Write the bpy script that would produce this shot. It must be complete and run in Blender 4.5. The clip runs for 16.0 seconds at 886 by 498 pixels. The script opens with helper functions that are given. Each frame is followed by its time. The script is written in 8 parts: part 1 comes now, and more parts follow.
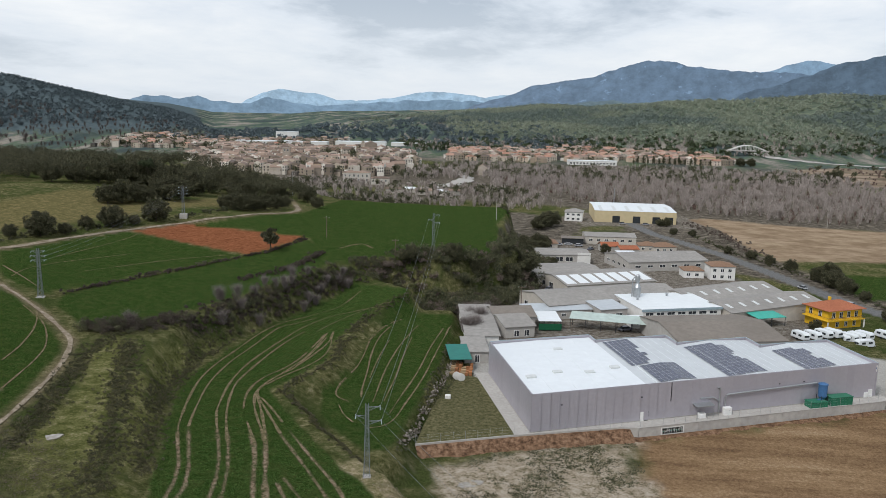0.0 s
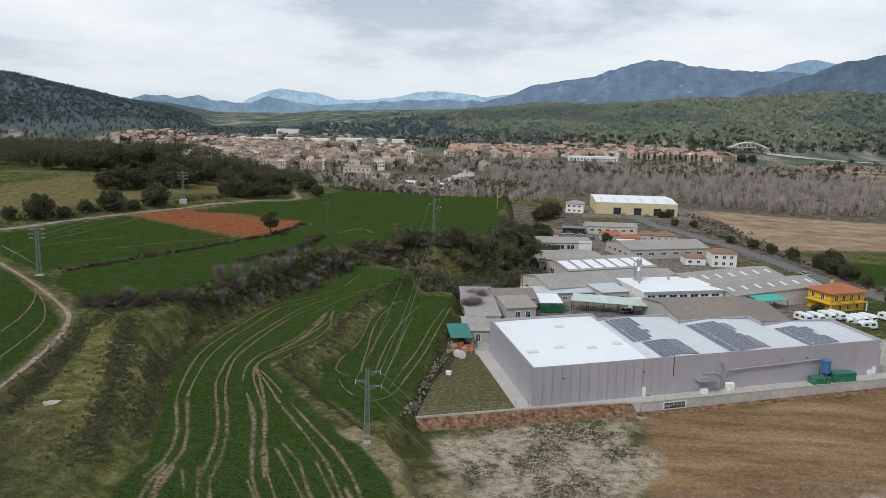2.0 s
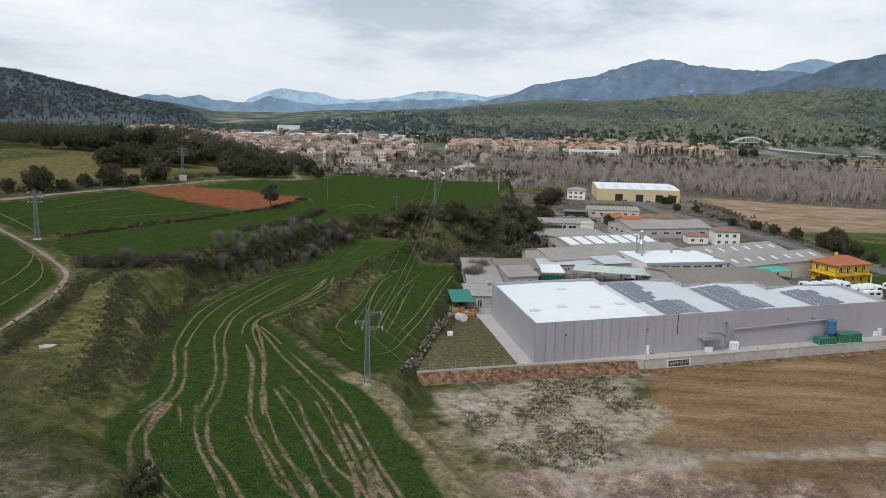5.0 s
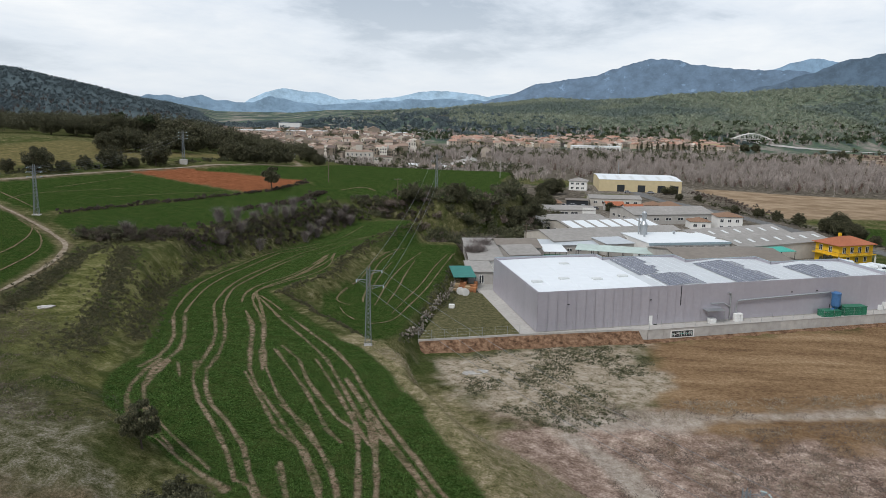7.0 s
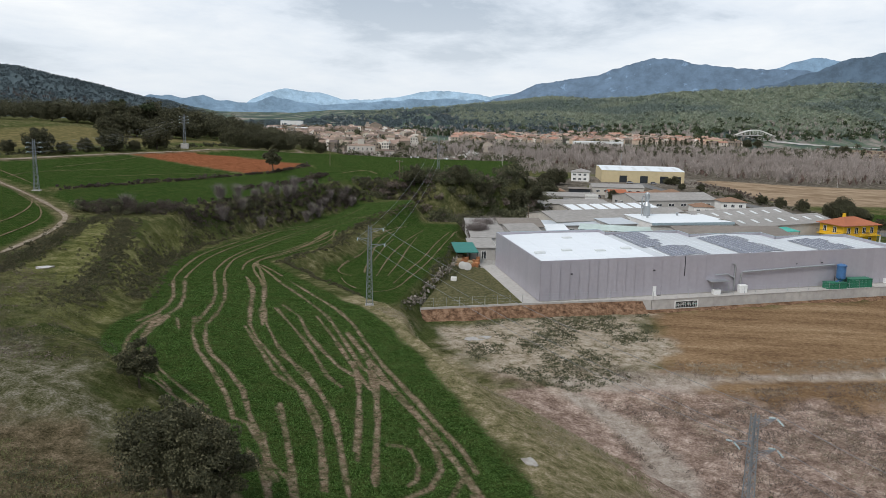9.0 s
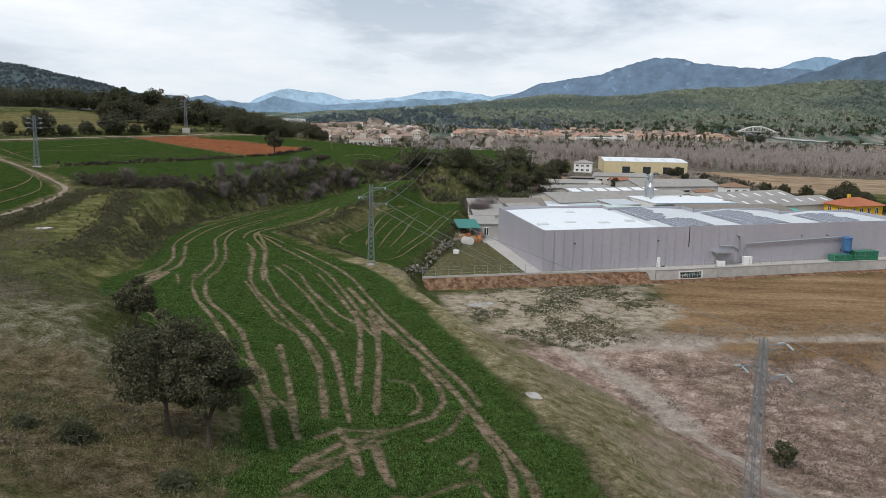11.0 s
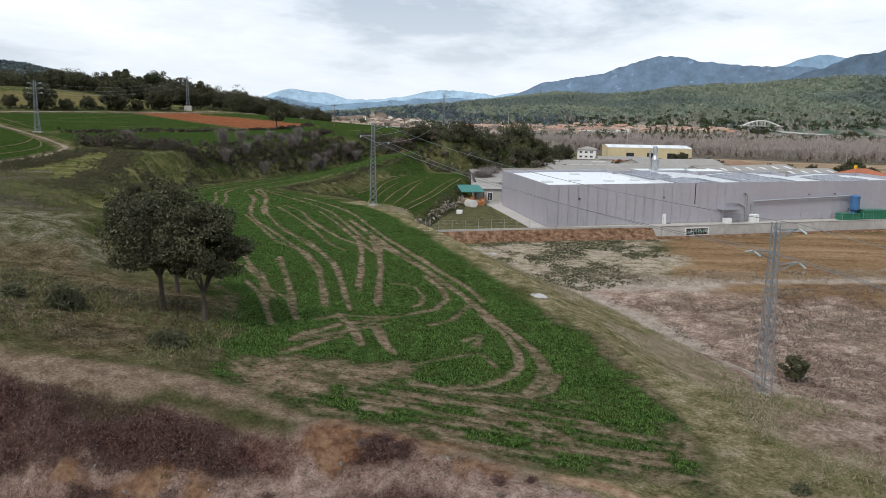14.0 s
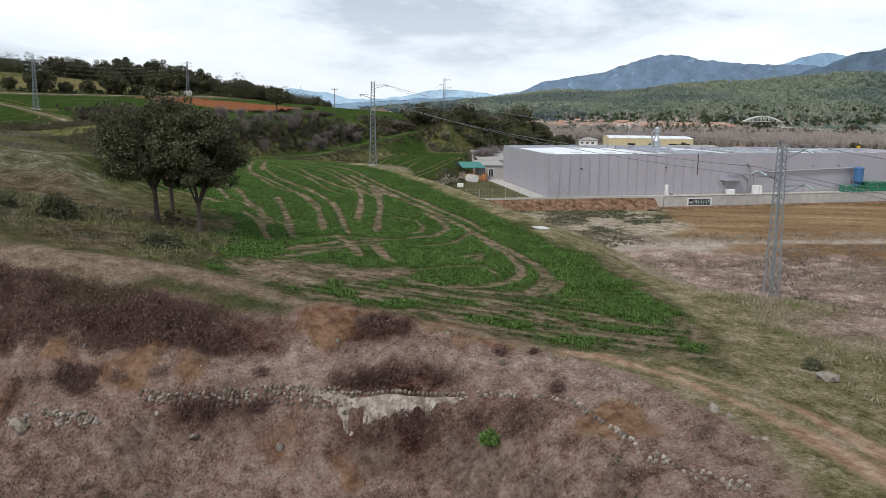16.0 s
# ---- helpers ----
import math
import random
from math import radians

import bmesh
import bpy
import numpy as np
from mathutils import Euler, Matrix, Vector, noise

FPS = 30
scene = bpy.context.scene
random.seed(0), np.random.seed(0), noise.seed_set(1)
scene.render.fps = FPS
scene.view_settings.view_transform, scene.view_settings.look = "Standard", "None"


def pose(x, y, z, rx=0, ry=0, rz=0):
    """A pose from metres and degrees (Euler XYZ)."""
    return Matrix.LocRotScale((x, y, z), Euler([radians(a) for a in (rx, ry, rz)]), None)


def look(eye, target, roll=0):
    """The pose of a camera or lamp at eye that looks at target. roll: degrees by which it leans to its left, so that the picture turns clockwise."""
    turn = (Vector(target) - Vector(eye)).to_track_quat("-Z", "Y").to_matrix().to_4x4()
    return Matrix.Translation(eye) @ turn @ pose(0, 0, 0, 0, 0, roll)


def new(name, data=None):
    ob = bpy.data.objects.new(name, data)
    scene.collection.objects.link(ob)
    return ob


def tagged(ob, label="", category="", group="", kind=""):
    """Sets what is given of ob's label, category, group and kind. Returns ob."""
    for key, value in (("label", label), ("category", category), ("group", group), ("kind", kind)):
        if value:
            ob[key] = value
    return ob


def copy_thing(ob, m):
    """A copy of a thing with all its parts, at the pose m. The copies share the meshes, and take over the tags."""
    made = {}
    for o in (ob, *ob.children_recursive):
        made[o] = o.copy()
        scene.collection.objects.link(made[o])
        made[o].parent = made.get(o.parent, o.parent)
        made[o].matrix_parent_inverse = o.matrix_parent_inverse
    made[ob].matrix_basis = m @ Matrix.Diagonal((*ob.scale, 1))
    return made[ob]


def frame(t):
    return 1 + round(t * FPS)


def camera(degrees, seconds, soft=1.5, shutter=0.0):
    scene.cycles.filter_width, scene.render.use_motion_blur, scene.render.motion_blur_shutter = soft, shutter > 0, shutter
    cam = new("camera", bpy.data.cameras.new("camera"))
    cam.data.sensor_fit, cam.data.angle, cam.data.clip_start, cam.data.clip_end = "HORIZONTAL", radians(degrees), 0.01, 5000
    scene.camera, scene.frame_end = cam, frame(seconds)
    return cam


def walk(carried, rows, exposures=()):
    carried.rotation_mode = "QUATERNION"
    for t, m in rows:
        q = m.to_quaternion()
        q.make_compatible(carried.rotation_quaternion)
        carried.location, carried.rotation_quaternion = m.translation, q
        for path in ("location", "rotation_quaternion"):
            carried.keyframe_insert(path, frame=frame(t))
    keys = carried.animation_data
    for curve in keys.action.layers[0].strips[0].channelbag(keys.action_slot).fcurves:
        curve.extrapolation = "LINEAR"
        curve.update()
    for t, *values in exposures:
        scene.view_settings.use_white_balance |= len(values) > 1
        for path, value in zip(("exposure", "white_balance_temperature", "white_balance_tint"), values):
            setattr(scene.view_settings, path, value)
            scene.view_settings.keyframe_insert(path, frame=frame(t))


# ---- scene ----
cam = camera(56.5, 16.0, soft=0.8)
# seconds, eye x y z, yaw, pitch, roll to the left (degrees)
PATH = [
    (0.0, -0.143, -2.402, 63.249, 5.414, -10.008, 1.293),
    (1.0, -0.102, -2.333, 60.564, 5.441, -9.994, 1.295),
    (2.0, -0.060, -2.264, 57.715, 5.462, -9.975, 1.291),
    (3.0, -0.016, -2.195, 54.744, 5.483, -9.951, 1.282),
    (4.0, 0.029, -2.125, 51.689, 5.508, -9.924, 1.266),
    (5.0, 0.076, -2.054, 48.583, 5.541, -9.894, 1.245),
    (6.0, 0.124, -1.982, 45.455, 5.584, -9.862, 1.218),
    (7.0, 0.173, -1.911, 42.329, 5.638, -9.828, 1.186),
    (8.0, 0.224, -1.838, 39.224, 5.703, -9.795, 1.147),
    (9.0, 0.277, -1.765, 36.155, 5.779, -9.762, 1.103),
    (10.0, 0.331, -1.691, 33.132, 5.863, -9.731, 1.053),
    (11.0, 0.386, -1.617, 30.160, 5.952, -9.702, 0.998),
    (12.0, 0.442, -1.542, 27.239, 6.042, -9.676, 0.936),
    (13.0, 0.501, -1.467, 24.366, 6.127, -9.654, 0.869),
    (14.0, 0.560, -1.391, 21.530, 6.202, -9.637, 0.796),
    (15.0, 0.621, -1.314, 18.719, 6.259, -9.626, 0.717),
    (16.0, 0.684, -1.237, 15.914, 6.290, -9.621, 0.633),
]
walk(cam, [(t, pose(x, y, z, 90 + pitch, 0, yaw) @ pose(0, 0, 0, 0, 0, roll)) for t, x, y, z, yaw, pitch, roll in PATH],
     exposures=[(0.0, 0.02), (6.0, 0.03), (9.0, 0.06), (12.0, 0.13), (16.0, 0.24)])

# ---- world, sun ----
def sky_world():
    w = bpy.data.worlds.new("overcast_sky")
    w.use_nodes = True
    scene.world = w
    nt = w.node_tree
    nt.nodes.clear()
    N, L = nt.nodes.new, nt.links.new
    out, bg = N("ShaderNodeOutputWorld"), N("ShaderNodeBackground")
    sky = N("ShaderNodeTexSky")
    sky.sky_type, sky.sun_disc = "NISHITA", False
    sky.sun_elevation, sky.sun_rotation = radians(48), radians(215)
    sky.dust_density = 2.0
    dim = N("ShaderNodeVectorMath")
    dim.operation = "SCALE"
    dim.inputs["Scale"].default_value = 0.10
    L(sky.outputs[0], dim.inputs[0])
    # cloud deck: direction projected on a flat layer
    co, sep = N("ShaderNodeTexCoord"), N("ShaderNodeSeparateXYZ")
    L(co.outputs["Generated"], sep.inputs[0])
    up = N("ShaderNodeMath")
    up.operation = "MAXIMUM"
    L(sep.outputs["Z"], up.inputs[0])
    up.inputs[1].default_value = 0.0
    add = N("ShaderNodeMath")
    L(up.outputs[0], add.inputs[0])
    add.inputs[1].default_value = 0.16
    div = N("ShaderNodeVectorMath")
    div.operation = "DIVIDE"
    comb = N("ShaderNodeCombineXYZ")
    for i in range(3):
        L(add.outputs[0], comb.inputs[i])
    L(co.outputs["Generated"], div.inputs[0])
    L(comb.outputs[0], div.inputs[1])
    mp = N("ShaderNodeMapping")
    mp.inputs["Scale"].default_value = (0.8, 0.62, 0.35)
    mp.inputs["Location"].default_value = (3.1, 1.7, 0.0)
    L(div.outputs[0], mp.inputs[0])
    big, fine = N("ShaderNodeTexNoise"), N("ShaderNodeTexNoise")
    for n, s, d, r in ((big, 0.9, 8, 0.58), (fine, 2.6, 8, 0.62)):
        n.inputs["Scale"].default_value, n.inputs["Detail"].default_value, n.inputs["Roughness"].default_value = s, d, r
        L(mp.outputs[0], n.inputs["Vector"])
    fine.inputs["Distortion"].default_value = 0.4
    mix = N("ShaderNodeMath")
    mix.operation = "MULTIPLY_ADD"
    mix.inputs[1].default_value = 0.35
    L(fine.outputs["Fac"], mix.inputs[0])
    L(big.outputs["Fac"], mix.inputs[2])
    ramp = N("ShaderNodeValToRGB")
    e = ramp.color_ramp.elements
    e[0].position, e[0].color = 0.54, (0.45, 0.52, 0.61, 1)
    e[1].position, e[1].color = 0.88, (0.96, 0.97, 0.98, 1)
    m = e.new(0.66)
    m.color = (0.72, 0.78, 0.86, 1)
    L(mix.outputs[0], ramp.inputs[0])
    # near the horizon the deck melts into a pale veil
    veil = N("ShaderNodeMapRange")
    veil.inputs["From Min"].default_value, veil.inputs["From Max"].default_value = 0.0, 0.13
    veil.inputs["To Min"].default_value, veil.inputs["To Max"].default_value = 0.75, 0.0
    L(sep.outputs["Z"], veil.inputs["Value"])
    pale = N("ShaderNodeMix")
    pale.data_type = "RGBA"
    pale.inputs["B"].default_value = (0.74, 0.80, 0.86, 1)
    L(veil.outputs[0], pale.inputs["Factor"])
    L(ramp.outputs[0], pale.inputs["A"])
    both = N("ShaderNodeMix")
    both.data_type = "RGBA"
    both.inputs["Factor"].default_value = 0.93
    L(dim.outputs[0], both.inputs["A"])
    L(pale.outputs["Result"], both.inputs["B"])
    L(both.outputs["Result"], bg.inputs["Color"])
    bg.inputs["Strength"].default_value = 1.06
    L(bg.outputs[0], out.inputs[0])


sky_world()
sun = new("sun", bpy.data.lights.new("sun", "SUN"))
sun.data.energy, sun.data.angle, sun.data.color = 2.15, radians(14), (1.0, 0.975, 0.96)
sun.matrix_world = look((-300, -430, 600), (0, 0, 0))

# ---- materials ----
MATS = {}


class Nodes:
    """Short hands for building one node material."""
    def __init__(self, name):
        self.m = bpy.data.materials.new(name)
        self.m.use_nodes = True
        self.t = self.m.node_tree
        self.b = self.t.nodes["Principled BSDF"]
        self.pos = self.t.nodes.new("ShaderNodeNewGeometry").outputs["Position"]
        MATS[name] = self.m

    def noise(self, scale, detail=4, rough=0.55, vec=None, distort=0.0):
        n = self.t.nodes.new("ShaderNodeTexNoise")
        n.inputs["Scale"].default_value, n.inputs["Detail"].default_value = scale, detail
        n.inputs["Roughness"].default_value, n.inputs["Distortion"].default_value = rough, distort
        self.t.links.new(vec or self.pos, n.inputs["Vector"])
        return n.outputs["Fac"]

    def scaled(self, s):
        n = self.t.nodes.new("ShaderNodeMapping")
        n.inputs["Scale"].default_value = s
        self.t.links.new(self.pos, n.inputs["Vector"])
        return n.outputs[0]

    def ramp(self, fac, *stops):
        r = self.t.nodes.new("ShaderNodeValToRGB")
        e = r.color_ramp.elements
        while len(e) < len(stops):
            e.new(0.5)
        for k, (p, c) in zip(e, stops):
            k.position, k.color = p, (*c, 1) if len(c) == 3 else c
        self.t.links.new(fac, r.inputs[0])
        return r.outputs[0]

    def mix(self, fac, a, b, mode="MIX"):
        n = self.t.nodes.new("ShaderNodeMix")
        n.data_type, n.blend_type = "RGBA", mode
        for key, v in (("Factor", fac), ("A", a), ("B", b)):
            if isinstance(v, (int, float)):
                n.inputs[key].default_value = v
            elif isinstance(v, tuple):
                n.inputs[key].default_value = (*v, 1)
            else:
                self.t.links.new(v, n.inputs[key])
        return n.outputs["Result"]

    def math(self, op, a, b=0.0, c=0.0):
        n = self.t.nodes.new("ShaderNodeMath")
        n.operation = op
        for i, v in enumerate((a, b, c)):
            if isinstance(v, (int, float)):
                n.inputs[i].default_value = v
            else:
                self.t.links.new(v, n.inputs[i])
        return n.outputs[0]

    def attr(self, name):
        n = self.t.nodes.new("ShaderNodeAttribute")
        n.attribute_name = name
        return n.outputs["Fac"]

    def random(self, island=False):
        if island:
            return self.t.nodes.new("ShaderNodeNewGeometry").outputs["Random Per Island"]
        return self.t.nodes.new("ShaderNodeObjectInfo").outputs["Random"]

    def bump(self, height, strength=0.4, dist=0.05):
        n = self.t.nodes.new("ShaderNodeBump")
        n.inputs["Strength"].default_value, n.inputs["Distance"].default_value = strength, dist
        self.t.links.new(height, n.inputs["Height"])
        self.t.links.new(n.outputs[0], self.b.inputs["Normal"])

    def done(self, color, rough=0.8, metal=0.0):
        for key, v in (("Base Color", color), ("Roughness", rough), ("Metallic", metal)):
            if isinstance(v, (int, float)):
                self.b.inputs[key].default_value = v
            elif isinstance(v, tuple):
                self.b.inputs[key].default_value = (*v, 1)
            else:
                self.t.links.new(v, self.b.inputs[key])
        return self.m


def shade(c, k):
    return tuple(min(1, a * k) for a in c)


def plain(name, color, rough=0.7, metal=0.0, grain=3.0, vary=0.25, stain=0.18, per=0.0):
    """A weathered surface: fine grain and broad stains over one base colour. per: change from thing to thing."""
    n = Nodes(name)
    fine = n.ramp(n.noise(grain, 5), (0.3, shade(color, 1 - vary)), (0.7, shade(color, 1 + vary * 0.6)))
    col = n.mix(n.ramp(n.noise(grain * 0.09, 4), (0.35, (0, 0, 0)), (0.75, (1, 1, 1))), fine, shade(color, 1 - 2 * stain))
    col = n.mix(0.6, fine, col)
    if per:
        col = n.mix(n.random(), col, n.mix(1.0, col, (1 - per, 1 - per, 1 - per * 0.9), "MULTIPLY"))
    n.bump(n.noise(grain * 4, 3), 0.15, 0.02)
    n.b.inputs["Specular IOR Level"].default_value = 0.5 if rough < 0.7 else 0.15
    return n.done(col, rough, metal)

# ---- the lie of the land ----
def vnoise(x, y, seed=0):
    """Smooth value noise, -1 to 1, on arrays."""
    xi, yi = np.floor(x).astype(np.int64), np.floor(y).astype(np.int64)
    fx, fy = x - xi, y - yi
    fx, fy = fx * fx * (3 - 2 * fx), fy * fy * (3 - 2 * fy)

    def h(a, b):
        n = (a * 374761393 + b * 668265263 + seed * 974711) & 0x7FFFFFFF
        n = ((n ^ (n >> 13)) * 1274126177) & 0x7FFFFFFF
        return ((n ^ (n >> 16)) & 0xFFFF) / 32767.5 - 1
    return (h(xi, yi) * (1 - fx) + h(xi + 1, yi) * fx) * (1 - fy) + (h(xi, yi + 1) * (1 - fx) + h(xi + 1, yi + 1) * fx) * fy


def fbm(x, y, size, octaves=4, seed=0):
    out, amp = 0 * x, 1.0
    for k in range(octaves):
        out = out + amp * vnoise(x / size + 17.3 * k, y / size - 9.1 * k, seed + k)
        size, amp = size / 2.03, amp * 0.5
    return out


def seg_dist(x, y, pts, closed=False):
    """Distance to a polyline."""
    best = np.full(x.shape, 1e9)
    ends = list(zip(pts, pts[1:] + (pts[:1] if closed else [])))
    for (ax, ay), (bx, by) in ends:
        dx, dy = bx - ax, by - ay
        k = np.clip(((x - ax) * dx + (y - ay) * dy) / (dx * dx + dy * dy + 1e-9), 0, 1)
        best = np.minimum(best, (x - ax - k * dx) ** 2 + (y - ay - k * dy) ** 2)
    return np.sqrt(best)


def inside(x, y, pts):
    """Signed distance to a polygon's edge, positive inside."""
    odd = np.zeros(x.shape, bool)
    for (ax, ay), (bx, by) in zip(pts, pts[1:] + pts[:1]):
        if ay != by:
            odd ^= ((ay > y) != (by > y)) & (x < (bx - ax) * (y - ay) / (by - ay) + ax)
    return np.where(odd, 1, -1) * seg_dist(x, y, pts, True)


def ease(d, a, b):
    k = np.clip((d - a) / (b - a), 0, 1)
    return k * k * (3 - 2 * k)


# edges of the terraces, in plan
HILL = [(-900, -300), (-90, 62), (-45, 55), (-33, 57), (-36, 70), (-45, 78), (-52, 86), (-55, 94), (-56, 103), (-62, 120),
        (-69, 140), (-75, 161), (-76, 182), (-73, 196), (-64, 226), (-56, 251), (-42, 259), (-28, 261), (-8, 276), (1, 290),
        (-5, 312), (-8, 340), (-5, 366), (-6, 396), (-6, 448), (-60, 450), (-105, 452), (-180, 470), (-420, 560), (-900, 600)]
RIDGE = [(-31, 230), (-36, 219), (-40.5, 202), (-42, 186), (-40, 170), (-43, 158), (-45, 151), (-40.5, 143), (-31.5, 128.5), (-23, 118),
         (-18, 113.5), (-13, 100), (-6, 86.5), (-1.5, 77), (3, 67), (6.5, 56), (9.2, 47), (12, 36), (14.5, 20), (13, 12),
         (9.5, 21), (6.5, 27), (2.1, 30.6), (-2.6, 32.8), (-8, 33.6), (-12, 34.2), (-17, 33.7), (-21, 33.6), (-26, 35.0), (-34, 38),
         (-80, 50), (-120, 100), (-120, 262), (-50, 262)]
LEDGE = [(-60, 34), (-24, 32.5), (-19, 29.6), (-14, 30.0), (-10, 29.7), (-6.5, 30.3), (-2, 29.4), (1, 27.2), (4, 24), (8, 18),
         (14, 10), (30, 30), (16, 45), (-60, 60)]
LOWER = [(-30, 231), (-18, 233), (-16.5, 207), (-17, 180), (-18.6, 161), (-19.7, 144.6), (-20.5, 133), (-24, 119), (-34, 130), (-44, 145), (-50, 152),
         (-44, 172), (-44, 189), (-40, 215)]
BANK = [(-90, 54), (-34, 37.6), (-28, 34.6), (-24, 33.6), (-20.9, 33.2), (-18.5, 33.7), (-15.7, 33.6), (-12.5, 33.6), (-9.8, 33.3), (-6.7, 33.2), (-3.6, 32.5), (-0.7, 32), (2.1, 30.6), (4.2, 29), (6, 27.2), (7.6, 25.3), (9, 18), (9, 0), (-90, 0)]
PAD = [(-16, 147.5), (2.0, 151.6), (24, 161.5), (84, 187), (110, 202), (60, 300), (-5, 300), (-16, 215), (-16, 188)]


def z_ridge(x, y):
    x, y = np.clip(x / 100, -0.6, 0.2), y / 100
    z = 6.09 - 17.33 * x - 1.22 * y + 11.81 * x * x + 22.67 * x * y + 3.15 * y * y
    return z + 0.75 * np.exp(-((x + 0.33) ** 2 + (y - 1.08) ** 2) / 0.097) + 0.35 * ease(-y, -0.60, -0.40)


def z_hill(x, y):
    # behind the crest the plateau falls away to the valley
    fall = (3.6 - 5 * np.clip(x / 100, -1, 0) + 6 * np.clip(x / 100 + 1, -0.9, 0)) * np.clip((y - 310) / 135, 0, 1)
    x, y = np.clip(x / 100, -1.95, 1.0), np.clip(y / 100, 0.3, 2.9)
    return -fall + 14.54 - 4.87 * x - 9.45 * y + 2.0 * x * x + 0.2 * x * y + 2.93 * y * y


def land(x, y):
    """Height of the ground, on arrays."""
    x, y = np.asarray(x, float), np.asarray(y, float)
    far = ease(y, 200, 560)
    z = -2.0 - 6.0 * far
    z = z - 1.3 * ease(-y, -118, -104) * ease(x, 0, 12)
    z = z + 3.5 * ease(-y, -60, -25)
    r = np.hypot(x, y)
    z = z + fbm(x, y, 60, 3, 3) * 0.35 * ease(r, 60, 200)
    k = ease(inside(x, y, PAD), -0.6, 0.6) * (1 - ease(y, 215, 300))
    z = z * (1 - k) + 0.0 * k
    wob = fbm(x, y, 7, 3, 11)
    d = inside(x, y, LOWER) + wob * 0.8
    k = ease(d, -3.5, 2.0)
    z = z * (1 - k) + (2.6 + (y - 132) * 0.015) * k
    d = inside(x, y, LEDGE) + wob * 0.25
    k = ease(d, -3.2, 0.4)
    z = z * (1 - k) + (5.0 + 0.06 * (y - 29)) * k
    d = inside(x, y, RIDGE) + wob * 0.5
    wide = ease(x, -12, 2) * ease(y, 30, 44)
    reach = 4.5 + wide * (6 + 12 * ease(-y, -98, -72))
    k = ease(d, -reach, 1.5) * (1 - wide) + np.clip((d + reach) / (reach + 1.5), 0, 1) * wide
    z = z * (1 - k) + z_ridge(x, y) * k
    d = inside(x, y, HILL) + wob * 0.8
    k = ease(d, -4.5, 2.5 + 6 * ease(-y, -75, -50))
    z = z * (1 - k) + z_hill(x, y) * k
    # hills of the valley's sides, far off
    a, rr = np.degrees(np.arctan2(x, y)), r
    rise = np.interp(a, [-75, -44, -33.5, -31.6, -28.5, -25.8, -23.8, -22.2, -21], [95, 112, 98, 88, 70, 50, 38, 18, 0])
    z = z + rise * ease(rr, 1150, 1900) * (1 + 0.10 * fbm(x, y, 300, 4, 21))
    rise = np.interp(a, [-16, -13.5, -10.4, -5.6, -1.2, 1.1, 4.2, 9.3, 13.6, 17.6, 20.1, 27, 70], [0, 16, 22, 36, 50, 60, 58, 78, 81, 87, 96, 98, 98])
    z = z + rise * ease(rr + 90 * fbm(x, y, 380, 3, 29), 1250, 2050) * (1 + 0.14 * fbm(x, y, 330, 4, 23))
    # the old town's mound
    z = z + 10 * np.exp(-((x + 190) / 85) ** 2 - ((y - 960) / 90) ** 2)
    return z


OLD_WALL = [(-15, 29.5), (-11, 29.55), (-6.9, 29.9), (-4.5, 29.6), (-2.2, 29.2), (2.2, 28.0), (4.4, 25.4), (5.6, 23.8), (7.6, 22.4)]


def bank_relief(x, y):
    """Lumps, gullies and clods of the bare bank below the field."""
    k = ease(inside(x, y, BANK) + fbm(x, y, 5, 4, 31), -0.8, 0.8)
    gully = np.abs(fbm(x * 1.0, y * 0.55, 2.4, 3, 59))
    k2 = k * (1 - 0.8 * ease(-seg_dist(x, y, OLD_WALL), -0.9, -0.4))
    return k, k2 * (0.45 * (0.45 - gully) + 0.13 * fbm(x, y, 0.7, 3, 53))


def land1(x, y):
    return float(land(np.array([x]), np.array([y]))[0])

# ---- outlines of the fields ----
CROP_RIDGE = [(-31, 229), (-52, 252), (-59, 228), (-66, 207), (-68, 183), (-69, 162), (-63.7, 138.4), (-56.5, 117.9), (-50.4, 99.8), (-49.5, 90.2), (-45.3, 79.7), (-41, 74.5), (-34.8, 70.6), (-27.1, 65.3), (-20.6, 52.9), (-17.4, 43.1), (-15.5, 37.4), (-13.7, 35.9), (-10.2, 34.9), (-7, 34.8), (-5.4, 34.7), (-2.8, 34.1), (-0.2, 33.1), (2.2, 32.7), (4.6, 32.6), (6.9, 33), (8.8, 32), (9.2, 33.8), (9, 37.4), (8.4, 41.7), (6.8, 48.5), (5.2, 54.6), (1.4, 60.6), (-3.6, 72.2), (-9, 84.3), (-15.7, 98.5), (-21.7, 109.4), (-25.6, 113.3), (-34.1, 125.4), (-43.8, 141.3), (-49, 151), (-46.5, 158), (-42.5, 170), (-44, 186), (-42.4, 202), (-37.6, 219)]
CROP_LOWER = [(-35.5, 228), (-25.3, 224.5), (-17.9, 226.5), (-17.4, 207), (-18, 180), (-19.6, 161), (-20.7, 145), (-22.5, 135), (-25.5, 133), (-32, 139),
              (-37.9, 148), (-40, 158), (-37, 173), (-37, 189), (-36, 215)]
CROP_WEST = [(-94, 154), (-88.5, 141), (-84, 123), (-82, 112), (-80, 100), (-260, 80), (-260, 220), (-132, 190), (-113, 173)]
CROP_STRIP = [(-109, 177), (-95.3, 165), (-88.4, 170), (-75.5, 198), (-59, 255), (-74.3, 277), (-90.3, 240), (-102.5, 212), (-112, 187)]
CROP_UPPER = [(-149, 217), (-131, 258), (-88, 247), (-103.4, 215), (-116.5, 185), (-132, 193)]
